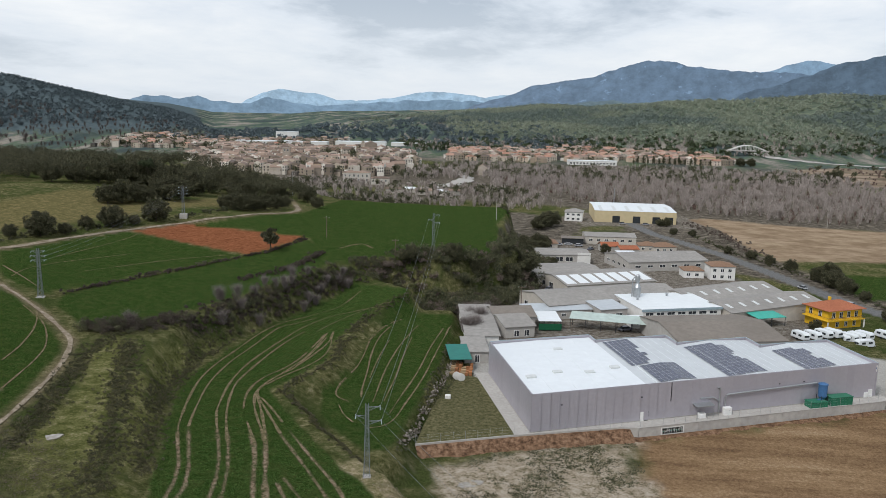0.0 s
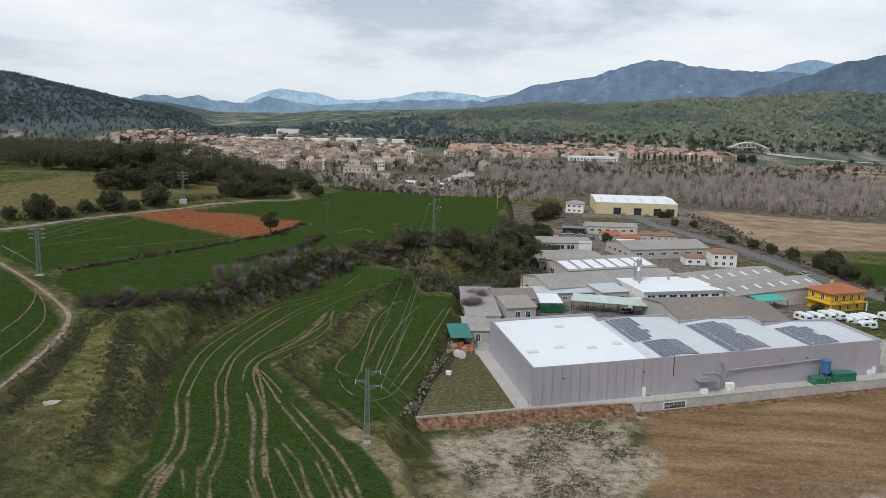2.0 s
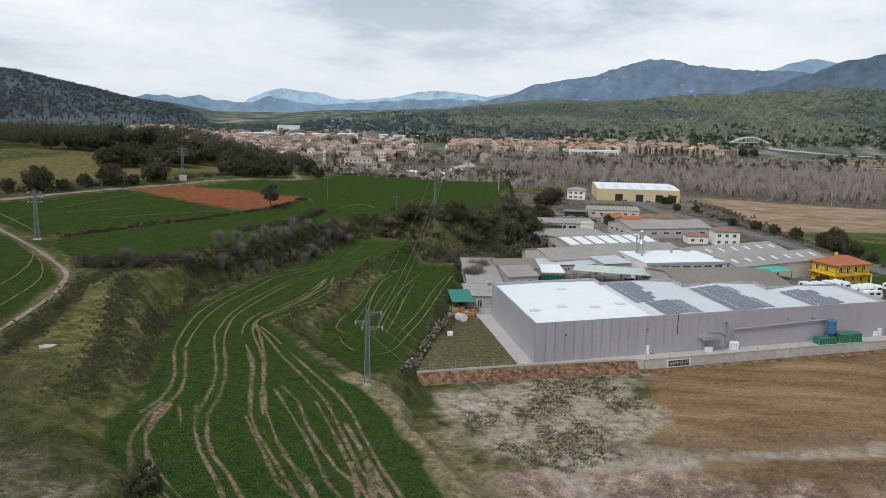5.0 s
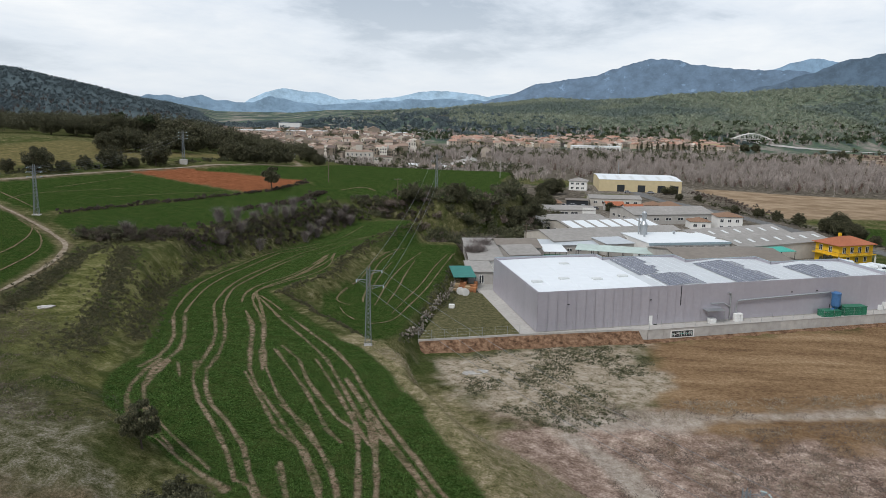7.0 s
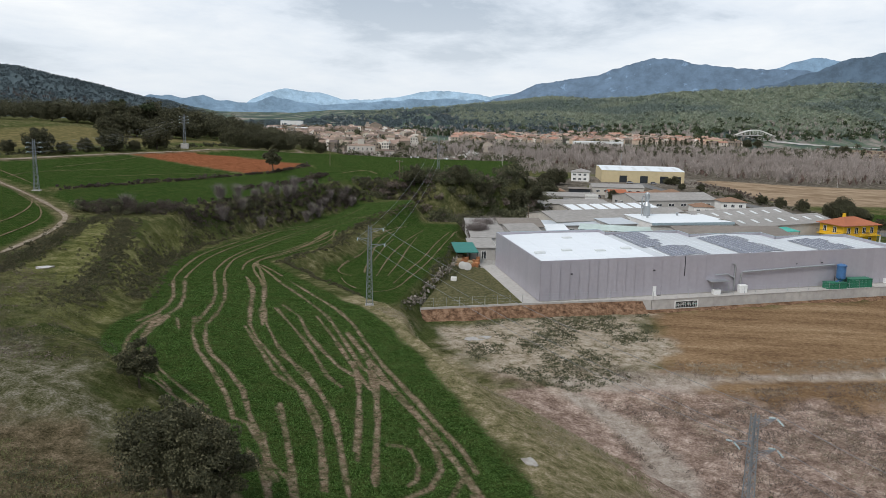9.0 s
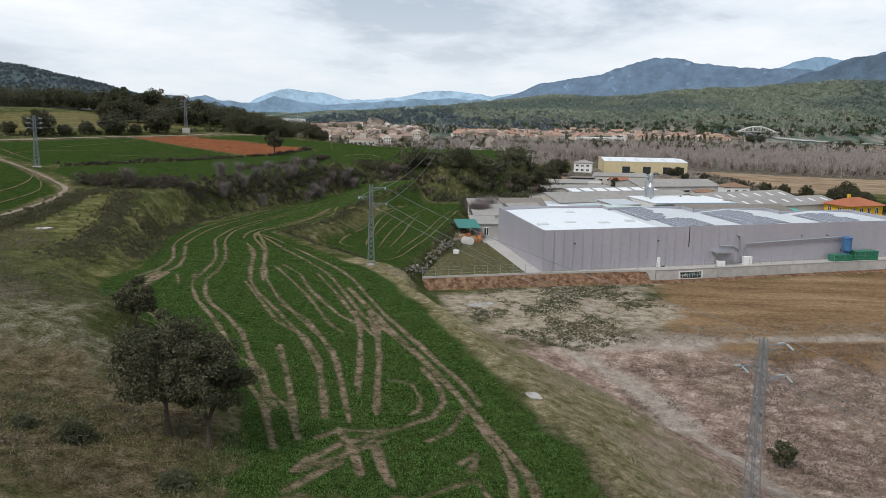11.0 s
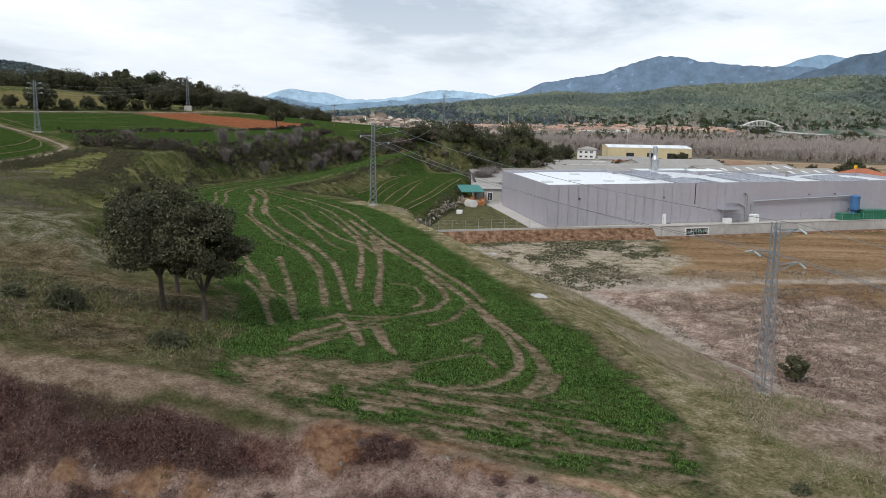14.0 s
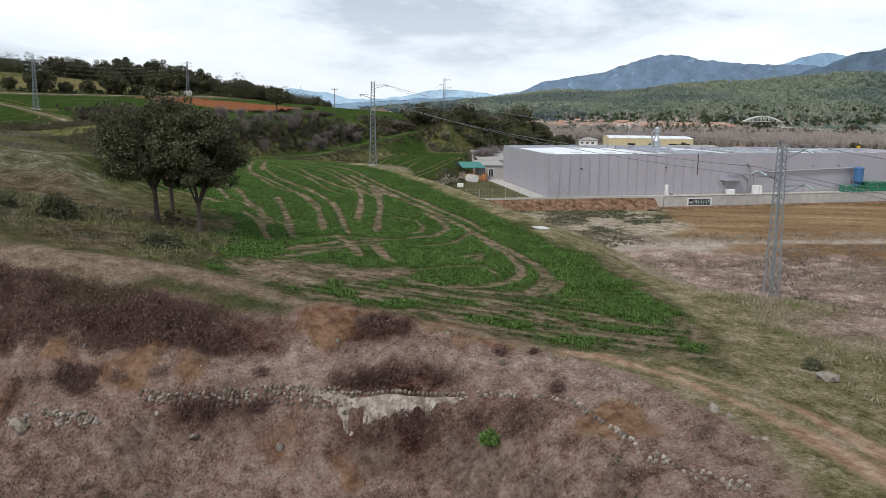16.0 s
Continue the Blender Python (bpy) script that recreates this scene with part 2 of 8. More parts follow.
CROP_TOP = [(-115.9, 276.4), (-105.5, 299.6), (-99, 322), (-94, 336), (-94, 356), (-99, 441), (-58, 445), (-11, 449), (-6.1, 433.1), (-10.9, 366.8), (-8.8, 316.1), (-5.7, 287.6), (-10.3, 278.7), (-23.9, 277.8), (-34.5, 268.8), (-50.6, 262.3), (-60.1, 250.5), (-69.2, 268.6), (-74.1, 279.7), (-95.3, 282.1)]
PLOUGHED = [(-131, 260), (-119, 279), (-75.7, 282), (-82, 258.5), (-86, 248.3)]
MEADOW = [(-184.3, 272.4), (-179.5, 312.1), (-174, 319.5), (-147.9, 305), (-134.9, 358.1), (-124, 330), (-138.7, 285.4), (-153.7, 255.6), (-162, 238.2), (-230, 262)]
BEIGE = [(101, 541), (121, 551), (320, 480), (320, 380), (172, 394), (119, 384), (115, 417), (118, 507)]
GREEN_EAST = [(122, 352), (330, 360), (330, 290), (126, 300)]
PALE_LOT = [(-15, 137), (1, 148), (24, 155), (24, 132), (20, 118), (6, 108), (-5, 116)]
OCHRE_LOT = [(24, 156), (85, 181), (220, 230), (220, 130), (22, 108), (20, 124)]
DRY_FLAT = [(-4, 114), (6, 113), (24, 122), (260, 146), (260, 0), (30, 0), (16, 40), (12, 70)]
RAW_EARTH = [(-8.6, 33.0, 1.3), (-19, 30.3, 1.4), (-16, 30.4, 1.5), (-13.8, 30.4, 0.9), (-9, 28.3, 1.0), (-3.4, 33.0, 0.8), (-1.2, 31.9, 1.0), (3.2, 26.8, 1.0), (-21, 29.5, 1.0), (-6, 27.6, 0.9)]
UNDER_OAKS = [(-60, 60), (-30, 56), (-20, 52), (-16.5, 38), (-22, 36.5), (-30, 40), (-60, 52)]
SCREE = [(-24, 30.9), (-14, 31.2), (-6, 31.5), (0, 31.6), (4, 29.8), (5, 27.6), (0.5, 28.9), (-3, 29.7), (-8, 30.2), (-16, 30.0), (-24, 29.8)]
BRUSH = [(-44, 42), (-34, 37.6), (-26, 34.6), (-21, 33.4), (-17, 33.5), (-12, 33.2), (-9.6, 32.8), (-9.5, 31.7), (-13, 31.2), (-20, 30.8), (-26, 31), (-44, 34)]
FRINGE = [[(-6.9, 33.4), (-4.4, 33.4), (-4.5, 32.2), (-6.8, 32.0)], [(-7, 30.3), (-1, 29.9), (0.4, 29.5), (-2.4, 29.4), (-7, 29.9)], [(-6.5, 29.2), (-1.5, 28.8), (1.5, 28.0), (1, 26.8), (-3, 28.2), (-6.5, 28.6)], [(-21, 30.1), (-17, 30.1), (-17.2, 29.3), (-21, 29)], [(-13.5, 29.2), (-9.5, 29.2), (-9.8, 28.8), (-13, 28.8)]]
ROCK_FACES = [(-2.2, 27.7, 0.55), (-1.6, 26.9, 0.4), (-0.2, 26.5, 0.6), (-5.3, 28.2, 0.5), (-4.9, 27.5, 0.5), (-8.6, 27.9, 0.35), (1.3, 25.7, 0.5), (-11.5, 28.4, 0.3), (3.0, 24.6, 0.35), (-14.5, 28.2, 0.3)]
SWARD = [[(-86.3, 161.3), (-82.3, 158.3), (-70.4, 129.7), (-61.3, 108.3), (-57.1, 96.9), (-56.4, 85.7), (-62.3, 88.3), (-70.9, 101.3), (-73.6, 113.5), (-77.9, 130.3), (-84.5, 149.9)], [(-76.1, 159), (-72.5, 191.3), (-72.7, 168), (-68.8, 142), (-59.2, 118.8), (-54.2, 105.8), (-55.1, 97.3), (-60.3, 110.4), (-68.5, 130.8)], [(-56.4, 85.7), (-56.5, 95.8), (-53.4, 105), (-50.5, 92.8), (-47, 82.4), (-52.1, 83.2), (-53.8, 77.5)]]
GRAVEL = [(-52.3, 74), (-48.4, 73.4), (-41, 67.8), (-34.9, 62.4), (-31, 55.8), (-28.2, 48.7), (-33.7, 46), (-60, 55), (-75, 72)]
DRY_VERGE = [(-30, 112), (-20, 100), (-10, 82), (-2, 66), (4, 56), (6, 46), (7, 36), (2, 31), (8, 20), (18, 8), (34, 10), (30, 40), (22, 66), (12, 88), (-2, 108), (-14, 122), (-24, 120)]
YARD = [(-18, 145), (-1.5, 150.5), (-11.5, 190), (-16, 190)]
APRON = [(-1.2, 149), (4.5, 149.3), (84, 183.4), (100, 215), (-14, 215), (-10.5, 186)]
ESTATE = [(-14, 212), (62, 205), (100, 246), (102, 290), (88, 330), (84, 362), (64, 400), (60, 445), (30, 445), (10, 420), (4, 380), (10, 330), (2, 285), (-8, 240)]
EAST_SLOPE = [(-8, 330), (2, 288), (10, 300), (14, 345), (26, 420), (40, 500), (20, 540), (-30, 560), (-5, 452)]
BLUFF = [(300, 860), (620, 720), (900, 860), (760, 1150), (520, 1040), (420, 1110), (330, 1060)]
WARE_YARD = [(38, 498), (104, 498), (112, 516), (108, 560), (40, 565), (24, 530)]
RAW_SLOPE = [(62, 405), (90, 345), (104, 330), (112, 300), (128, 250), (150, 220), (170, 250), (122, 350), (116, 420), (110, 500), (60, 500)]
FIELD_ROAD = [(-230, 100), (-195, 150), (-149.3, 218.9), (-145.8, 229.8), (-139.9, 244.8), (-131.2, 261.2), (-119.3, 279.7), (-108.6, 302.2), (-102.5, 322), (-97.5, 334), (-98, 352), (-106, 375), (-115, 400)]
FARM_PATH = [(-150, 200), (-129, 187.5), (-112, 174.5), (-98, 161.5), (-92, 155), (-86.5, 141.5), (-82, 123.6), (-79, 108), (-76, 90), (-70.2, 46.6)]
NEAR_TRACK = [(-90, 56), (-40, 40.5), (-30, 36.0), (-24.5, 34.8), (-21.5, 34.8), (-19, 35.2), (-16.4, 35.7), (-13.7, 35.5)]
VERGE_TRACK = [(-13.7, 35.4), (-11.6, 34.8), (-9.5, 34.1), (-7.3, 33.8), (-4.7, 33.5), (-2.7, 32.9), (-0.2, 32.2), (2.2, 31.8)]
EAST_RUT_A = [(2.2, 31.8), (4.4, 31.5), (6.5, 30), (7.9, 28.6), (9, 27.5), (9.9, 26.1), (10.6, 24.9), (14, 18.5), (17, 11)]
EAST_RUT_B = [(6.4, 31.2), (8.6, 30.2), (10.3, 28.7), (11.3, 26.9), (11.9, 25.5), (15.8, 19.5), (18.5, 12)]
ESTATE_ROAD = [(60, 560), (75, 470), (96, 400), (107, 340), (117, 290), (135, 235), (170, 180)]
DIRT_ROAD = [(8, 107.3), (13, 101), (16.4, 90), (18.4, 80), (20, 73), (22.6, 68.6), (25.3, 64.3), (28, 58), (34, 44)]
EAST_TRACK = [(8, 113), (30, 117), (60, 124), (120, 140), (220, 170)]


# tramlines of the drill and tractor, in plan
TRAMS = []
BARE = [(-14.8, 37.2), (-14.7, 40), (-12.7, 40.3), (-12.8, 43.1), (-10.7, 43.3), (-8.6, 43.5), (-6.3, 43.7), (-5.3, 42.1), (-7.5, 39.5), (-10, 37.5), (-11.8, 35.9), (-13.8, 35.7)]


def tram(width, pts):
    TRAMS.append((width, pts))


# ridge field and lower field
tram(0.27, [(-47.8, 94), (-47.6, 99.6), (-48.8, 105.5), (-50.9, 112), (-55.4, 121.9), (-58.4, 129.2), (-60.9, 137.6), (-64, 149), (-66, 158.2), (-67, 168.9), (-66.5, 182.1), (-66.4, 196.6), (-64, 211), (-56.6, 218.9), (-50.8, 222), (-49, 232.9), (-48, 240.5)])
tram(0.27, [(-46, 94.6), (-46, 98.5), (-46.6, 103.9), (-48.6, 110.1), (-52.5, 119.6), (-56.1, 128), (-58.9, 138), (-61.8, 149.4), (-63.4, 157.8), (-64.5, 170.9), (-63.9, 182.7), (-63.5, 199.1), (-62.8, 206.8), (-55.2, 213.4)])
tram(0.27, [(-40.9, 95.9), (-41.9, 101), (-43.4, 107.8), (-45.9, 115.5), (-50.1, 125.9), (-53.9, 135.2), (-55.9, 142.2), (-58.2, 152), (-59.7, 163.1), (-60.1, 175.4), (-58.8, 188.8), (-57.1, 202.9), (-51.9, 212.9), (-44.4, 214.7), (-36.9, 216.4)])
tram(0.27, [(-39.5, 96.2), (-40.7, 103.2), (-42.9, 111.2), (-46.3, 120.7), (-51, 132.2), (-54.4, 142.4), (-57.2, 154.2), (-57.7, 160.8), (-57.8, 176.7), (-56.9, 189.4), (-54.5, 198.9)])
tram(0.27, [(-34.4, 97.3), (-36.6, 104.1), (-39, 112), (-42.1, 121.4), (-45.9, 129.6), (-47, 132)])
tram(0.27, [(-50.1, 139.1), (-52.3, 146.3), (-53.4, 153.5), (-52.7, 160.6), (-49.7, 167), (-48.3, 178.3), (-48, 193.6)])
tram(0.32, [(-32.8, 97.7), (-35.1, 104.3), (-37.3, 112.2), (-40.3, 121.6), (-43.9, 129.8), (-47.5, 137.6), (-50, 144.6), (-51.4, 151.1), (-50.8, 158.4), (-48.1, 165.9), (-46.6, 174.6), (-44.9, 184.7), (-46.3, 195.6)])
tram(0.27, [(-50.7, 154.3), (-49, 160.4), (-44.1, 169.6), (-43.2, 179.4), (-45.9, 192.8)])
tram(0.27, [(-49.6, 162.6), (-47.6, 173.5), (-47.4, 185.5), (-47.6, 195)])
tram(0.27, [(-48.2, 164.2), (-46.8, 180.4), (-46.8, 190.5)])
tram(0.22, [(-51.2, 197.6), (-47.5, 207.5), (-42.6, 213.6), (-35.9, 220.2)])
tram(0.20, [(-33.7, 155.1), (-37.3, 157.8), (-37.8, 164.2), (-36.3, 172), (-36.3, 185.4), (-37.4, 198.3), (-35.6, 208.8), (-31.1, 220.3)])
tram(0.20, [(-30.6, 144.8), (-33.2, 148.2), (-35.3, 153.2)])
tram(0.20, [(-31.1, 155.5), (-32.4, 162), (-33.3, 173.1), (-35.2, 190.2), (-35.3, 202.7), (-33.3, 213.8)])
tram(0.20, [(-28.8, 155.8), (-29.6, 173.7), (-29.4, 188.8), (-28.4, 201.3), (-26.9, 212.5)])
tram(0.20, [(-27.4, 142.5), (-24.5, 143.8), (-22.9, 147.5), (-22, 156.9), (-20.3, 171.3), (-19.6, 188.1), (-18.6, 206), (-18, 216.3)])
tram(0.20, [(-24.4, 150.2), (-23.6, 160), (-22, 175), (-21.5, 192.5), (-19.8, 210.9)])
tram(0.20, [(-26.6, 156.2), (-26.5, 170.3), (-27, 186.9), (-27, 201.5)])
tram(0.20, [(-32, 169.4), (-32.7, 186), (-32.3, 198.1)])
tram(0.27, [(-36.1, 72.9), (-33.4, 70.9), (-29.8, 67.8), (-25.6, 64.4)])
tram(0.27, [(-39.4, 74.7), (-42.6, 80.7), (-44, 83.4), (-45.4, 87.4), (-46.5, 93.1), (-46.8, 98.6)])
tram(0.27, [(-28.4, 68.3), (-32, 71.8), (-36.3, 76.1), (-39.6, 79.8), (-42.4, 84.2), (-44.1, 87.9), (-45.6, 93.5), (-45.6, 98.4)])
tram(0.16, [(-44.3, 98), (-41.6, 92.4)])
tram(0.27, [(-43.9, 83.4), (-38.7, 73.7), (-37.1, 72.7), (-35.7, 72.6), (-33, 70.4), (-28.9, 67.3), (-25.4, 65)])
tram(0.27, [(-45.4, 98.1), (-44.7, 91.8), (-43.5, 86.5), (-39.3, 78.3), (-33.3, 71.2)])
tram(0.30, [(-42.4, 99.3), (-39.4, 91.1), (-36.1, 84.7), (-31.5, 77.9), (-28, 72), (-25.4, 66.8)])
tram(0.30, [(-39.9, 96.9), (-37.1, 89.3), (-34.4, 84.2), (-31.1, 80.1), (-27.1, 74.1), (-24.6, 68.6), (-21.6, 62.8), (-19.3, 57.8), (-17.7, 53.1)])
tram(0.30, [(-45.5, 128.9), (-40.4, 116.1), (-37.5, 106.3), (-34.3, 97.3), (-31.4, 91.3), (-26.6, 83.7), (-21.9, 75.9), (-18.6, 69.2), (-16.4, 63.3), (-15.1, 59.2), (-14.1, 55.4)])
tram(0.32, [(-50.9, 149.5), (-41.9, 126.4), (-36.3, 108.5), (-32.9, 99.2), (-28.5, 89.8), (-23.5, 81.7), (-19.3, 75), (-16.3, 68.5), (-14.6, 62.7), (-13.3, 58.7), (-12.2, 55)])
tram(0.32, [(-50.5, 147.2), (-48.5, 145.7), (-40.7, 132.3), (-31.8, 117.5), (-25.1, 107.3), (-21.6, 100.6), (-18.2, 92.6), (-14.8, 85.1), (-12.2, 80.3), (-9.3, 74.6), (-6.8, 69.7)])
tram(0.27, [(-48.6, 144.2), (-39.4, 126.6), (-31.5, 113.4), (-25.9, 104), (-22.5, 96.4), (-19.7, 90), (-17.2, 84.5), (-13, 78.4), (-9.2, 71.8), (-6.3, 66.1)])
tram(0.30, [(-33.6, 109.1), (-29.5, 103.2), (-26.3, 95.4), (-22.9, 89.2), (-19.6, 83.8), (-16.4, 80.6)])
tram(0.27, [(-34, 107.2), (-30.1, 100), (-25.6, 91.9), (-22.7, 86), (-20.2, 80.8), (-18, 77.9)])
tram(0.22, [(-27.3, 103.7), (-21.5, 91.8), (-18.1, 84.2), (-15, 77.9)])
tram(0.30, [(-18.5, 86.1), (-16.8, 80.9), (-15.2, 73.1), (-14.2, 67.8), (-13.4, 63.1)])
tram(0.30, [(-16, 82.9), (-14.2, 76.5), (-12.7, 69.5), (-11.7, 63.5), (-10.6, 57.4)])
tram(0.30, [(-22.6, 70.8), (-20.3, 65.8), (-18.2, 60.4), (-16.2, 54.6)])
tram(0.25, [(-25.3, 66.8), (-23.7, 66), (-20.5, 60.7), (-18.1, 56)])
tram(0.30, [(-34.6, 96.3), (-25.4, 79.6), (-21.2, 75.4), (-18.1, 68.8), (-15.8, 61.1), (-14.2, 55.4)])
tram(0.33, [(-26.8, 86.2), (-22.5, 81), (-17.5, 71.6), (-14.8, 63.6), (-12.8, 57)])
tram(0.30, [(-22.6, 71.8), (-19.5, 63.4), (-17, 56.6), (-14.9, 50.8)])
tram(0.30, [(-22, 60.8), (-19.6, 57.1), (-17, 51.2), (-15.9, 48.6)])
tram(0.24, [(-21.8, 64.4), (-19.6, 59.1), (-17.2, 56.5), (-15.5, 52.1)])
tram(0.30, [(-21.2, 62.5), (-18.7, 55.6), (-17.6, 52.6)])
tram(0.24, [(-21.9, 92.3), (-17.6, 83.1), (-15.5, 75.1), (-14.1, 68.3), (-12.9, 61.5)])
tram(0.27, [(-17, 86.6), (-14.9, 80.9), (-12.9, 71.1), (-11.7, 63), (-10.9, 57.9)])
tram(0.45, [(-21.5, 96.6), (-16.7, 86.7), (-12.9, 78.8), (-8.4, 70.4), (-5.8, 65.1), (-3.1, 59.2), (-0.8, 54.1), (0.8, 50.1), (1.6, 46.5), (1.4, 44), (0.5, 41.5)])
tram(0.36, [(-8.7, 69.2), (-6.7, 64.8), (-5.9, 61.5), (-6.4, 58.1), (-8.2, 55.7), (-10.2, 53.2), (-12, 50.8), (-13.2, 47.9), (-13.6, 45.7)])
tram(0.24, [(-11.1, 65.2), (-9.1, 65), (-7.8, 61.7), (-7.6, 59.2), (-8.1, 58.2)])
tram(0.36, [(-3, 57.7), (-1.1, 53.3), (-0.1, 49.2), (0.1, 46), (-0.5, 43.8), (-1.6, 42), (-3.4, 40.9)])
tram(0.30, [(-10.3, 76.9), (-6.8, 69.8), (-4.5, 65.6), (-3, 61.6)])
tram(0.39, [(-10.5, 53.1), (-9.3, 50.6), (-8.4, 47.7), (-7.5, 45.7)])
tram(0.36, [(-12.7, 53.6), (-10.8, 49.9), (-9.6, 46.5)])
tram(0.18, [(-6.3, 43.5), (-4.6, 45.8), (-2.4, 48.1), (-1.3, 45.5)])
tram(0.27, [(-3.6, 50.4), (-2.6, 52.3), (-2.8, 49.4)])
tram(0.36, [(-5.6, 40.9), (-3.4, 40.5), (-1.3, 40.5), (0.8, 41.2), (1.8, 42.4), (2.3, 45.2)])
tram(0.36, [(-6.2, 39), (-3.8, 38.8), (-1.5, 38.9), (0.9, 39), (3.1, 38.6), (3.9, 38.5)])
tram(0.36, [(-7.6, 37.2), (-5.4, 37.4), (-3, 36.9), (-0.8, 36.7), (0.6, 36.2)])
tram(0.33, [(-1.2, 39), (0.6, 37.8), (2, 36.6), (2.9, 36)])
tram(0.24, [(0.2, 41), (2.1, 40.8), (3.9, 41.4)])
tram(0.30, [(-13.6, 45.7), (-11.5, 48.8), (-9.3, 52.9)])
tram(0.30, [(-13.4, 42.8), (-12.2, 45.8), (-11.3, 47.9)])
tram(0.30, [(-13.7, 51.4), (-12.6, 53.3), (-9.2, 54.5)])
tram(0.27, [(-6.2, 53.5), (-4.9, 55.5), (-4, 60.5)])
# fields on the hill
tram(0.45, [(-97, 138.4), (-99.3, 149.1), (-104.9, 164.2), (-115.5, 179.5), (-126.2, 185.1)])
tram(0.45, [(-88.4, 125.4), (-91.8, 140.8), (-95.1, 151.1), (-103.9, 164.8), (-115, 174.2)])
tram(0.45, [(-139, 203.6), (-128.8, 196.3), (-119.8, 188.9)])
tram(0.45, [(-118.9, 209.1), (-104.8, 231.9), (-92.1, 245)])
tram(0.45, [(-132.8, 218.9), (-126.6, 247.5), (-126.5, 259.2)])
tram(0.45, [(-131.1, 194.9), (-132.9, 204), (-129.6, 213.4), (-117.4, 232.4)])
tram(0.45, [(-61.5, 269.8), (-55.9, 280.8), (-50.7, 274.6)])



def tracks_mask(x, y, wob, fine, crop):
    out = np.zeros(x.shape)
    near = (crop > 0.05) & (np.hypot(x, y) < 330)
    xs, ys, ws, fs = x[near], y[near], wob[near], fine[near]
    best = np.zeros(xs.shape)
    wide = 0.72
    for width, pts in TRAMS:
        d = seg_dist(xs, ys, pts) + ws * 0.10 + fs * 0.06
        best = np.maximum(best, ease(-d, -width * wide - 0.16, -width * wide + 0.10) * np.clip(0.85 + 0.5 * fs, 0.25, 1))
    patch = ease(inside(xs, ys, BARE) + 1.2 * ws + 0.5 * fs, -0.8, 0.8) * np.clip(0.8 + 0.6 * fs, 0.2, 1)
    edge = ease(-(inside(xs, ys, CROP_RIDGE) + 0.8 * ws), -1.6, 0.2) * np.clip(0.6 + 0.7 * fs, 0, 1) * (ys < 60)
    thin = ease(-ys, -43, -36) * ease(xs, -16, -13) * np.clip(0.22 + 1.1 * fs + 0.5 * np.sin((ys + 0.05 * xs) * 6.5 + 1.2 * ws), 0, 0.9)
    edge = np.maximum(edge, thin)
    best = best * (1 - ease(ys, 122, 130))
    out[near] = np.maximum(np.maximum(best, patch), edge)
    return out * crop


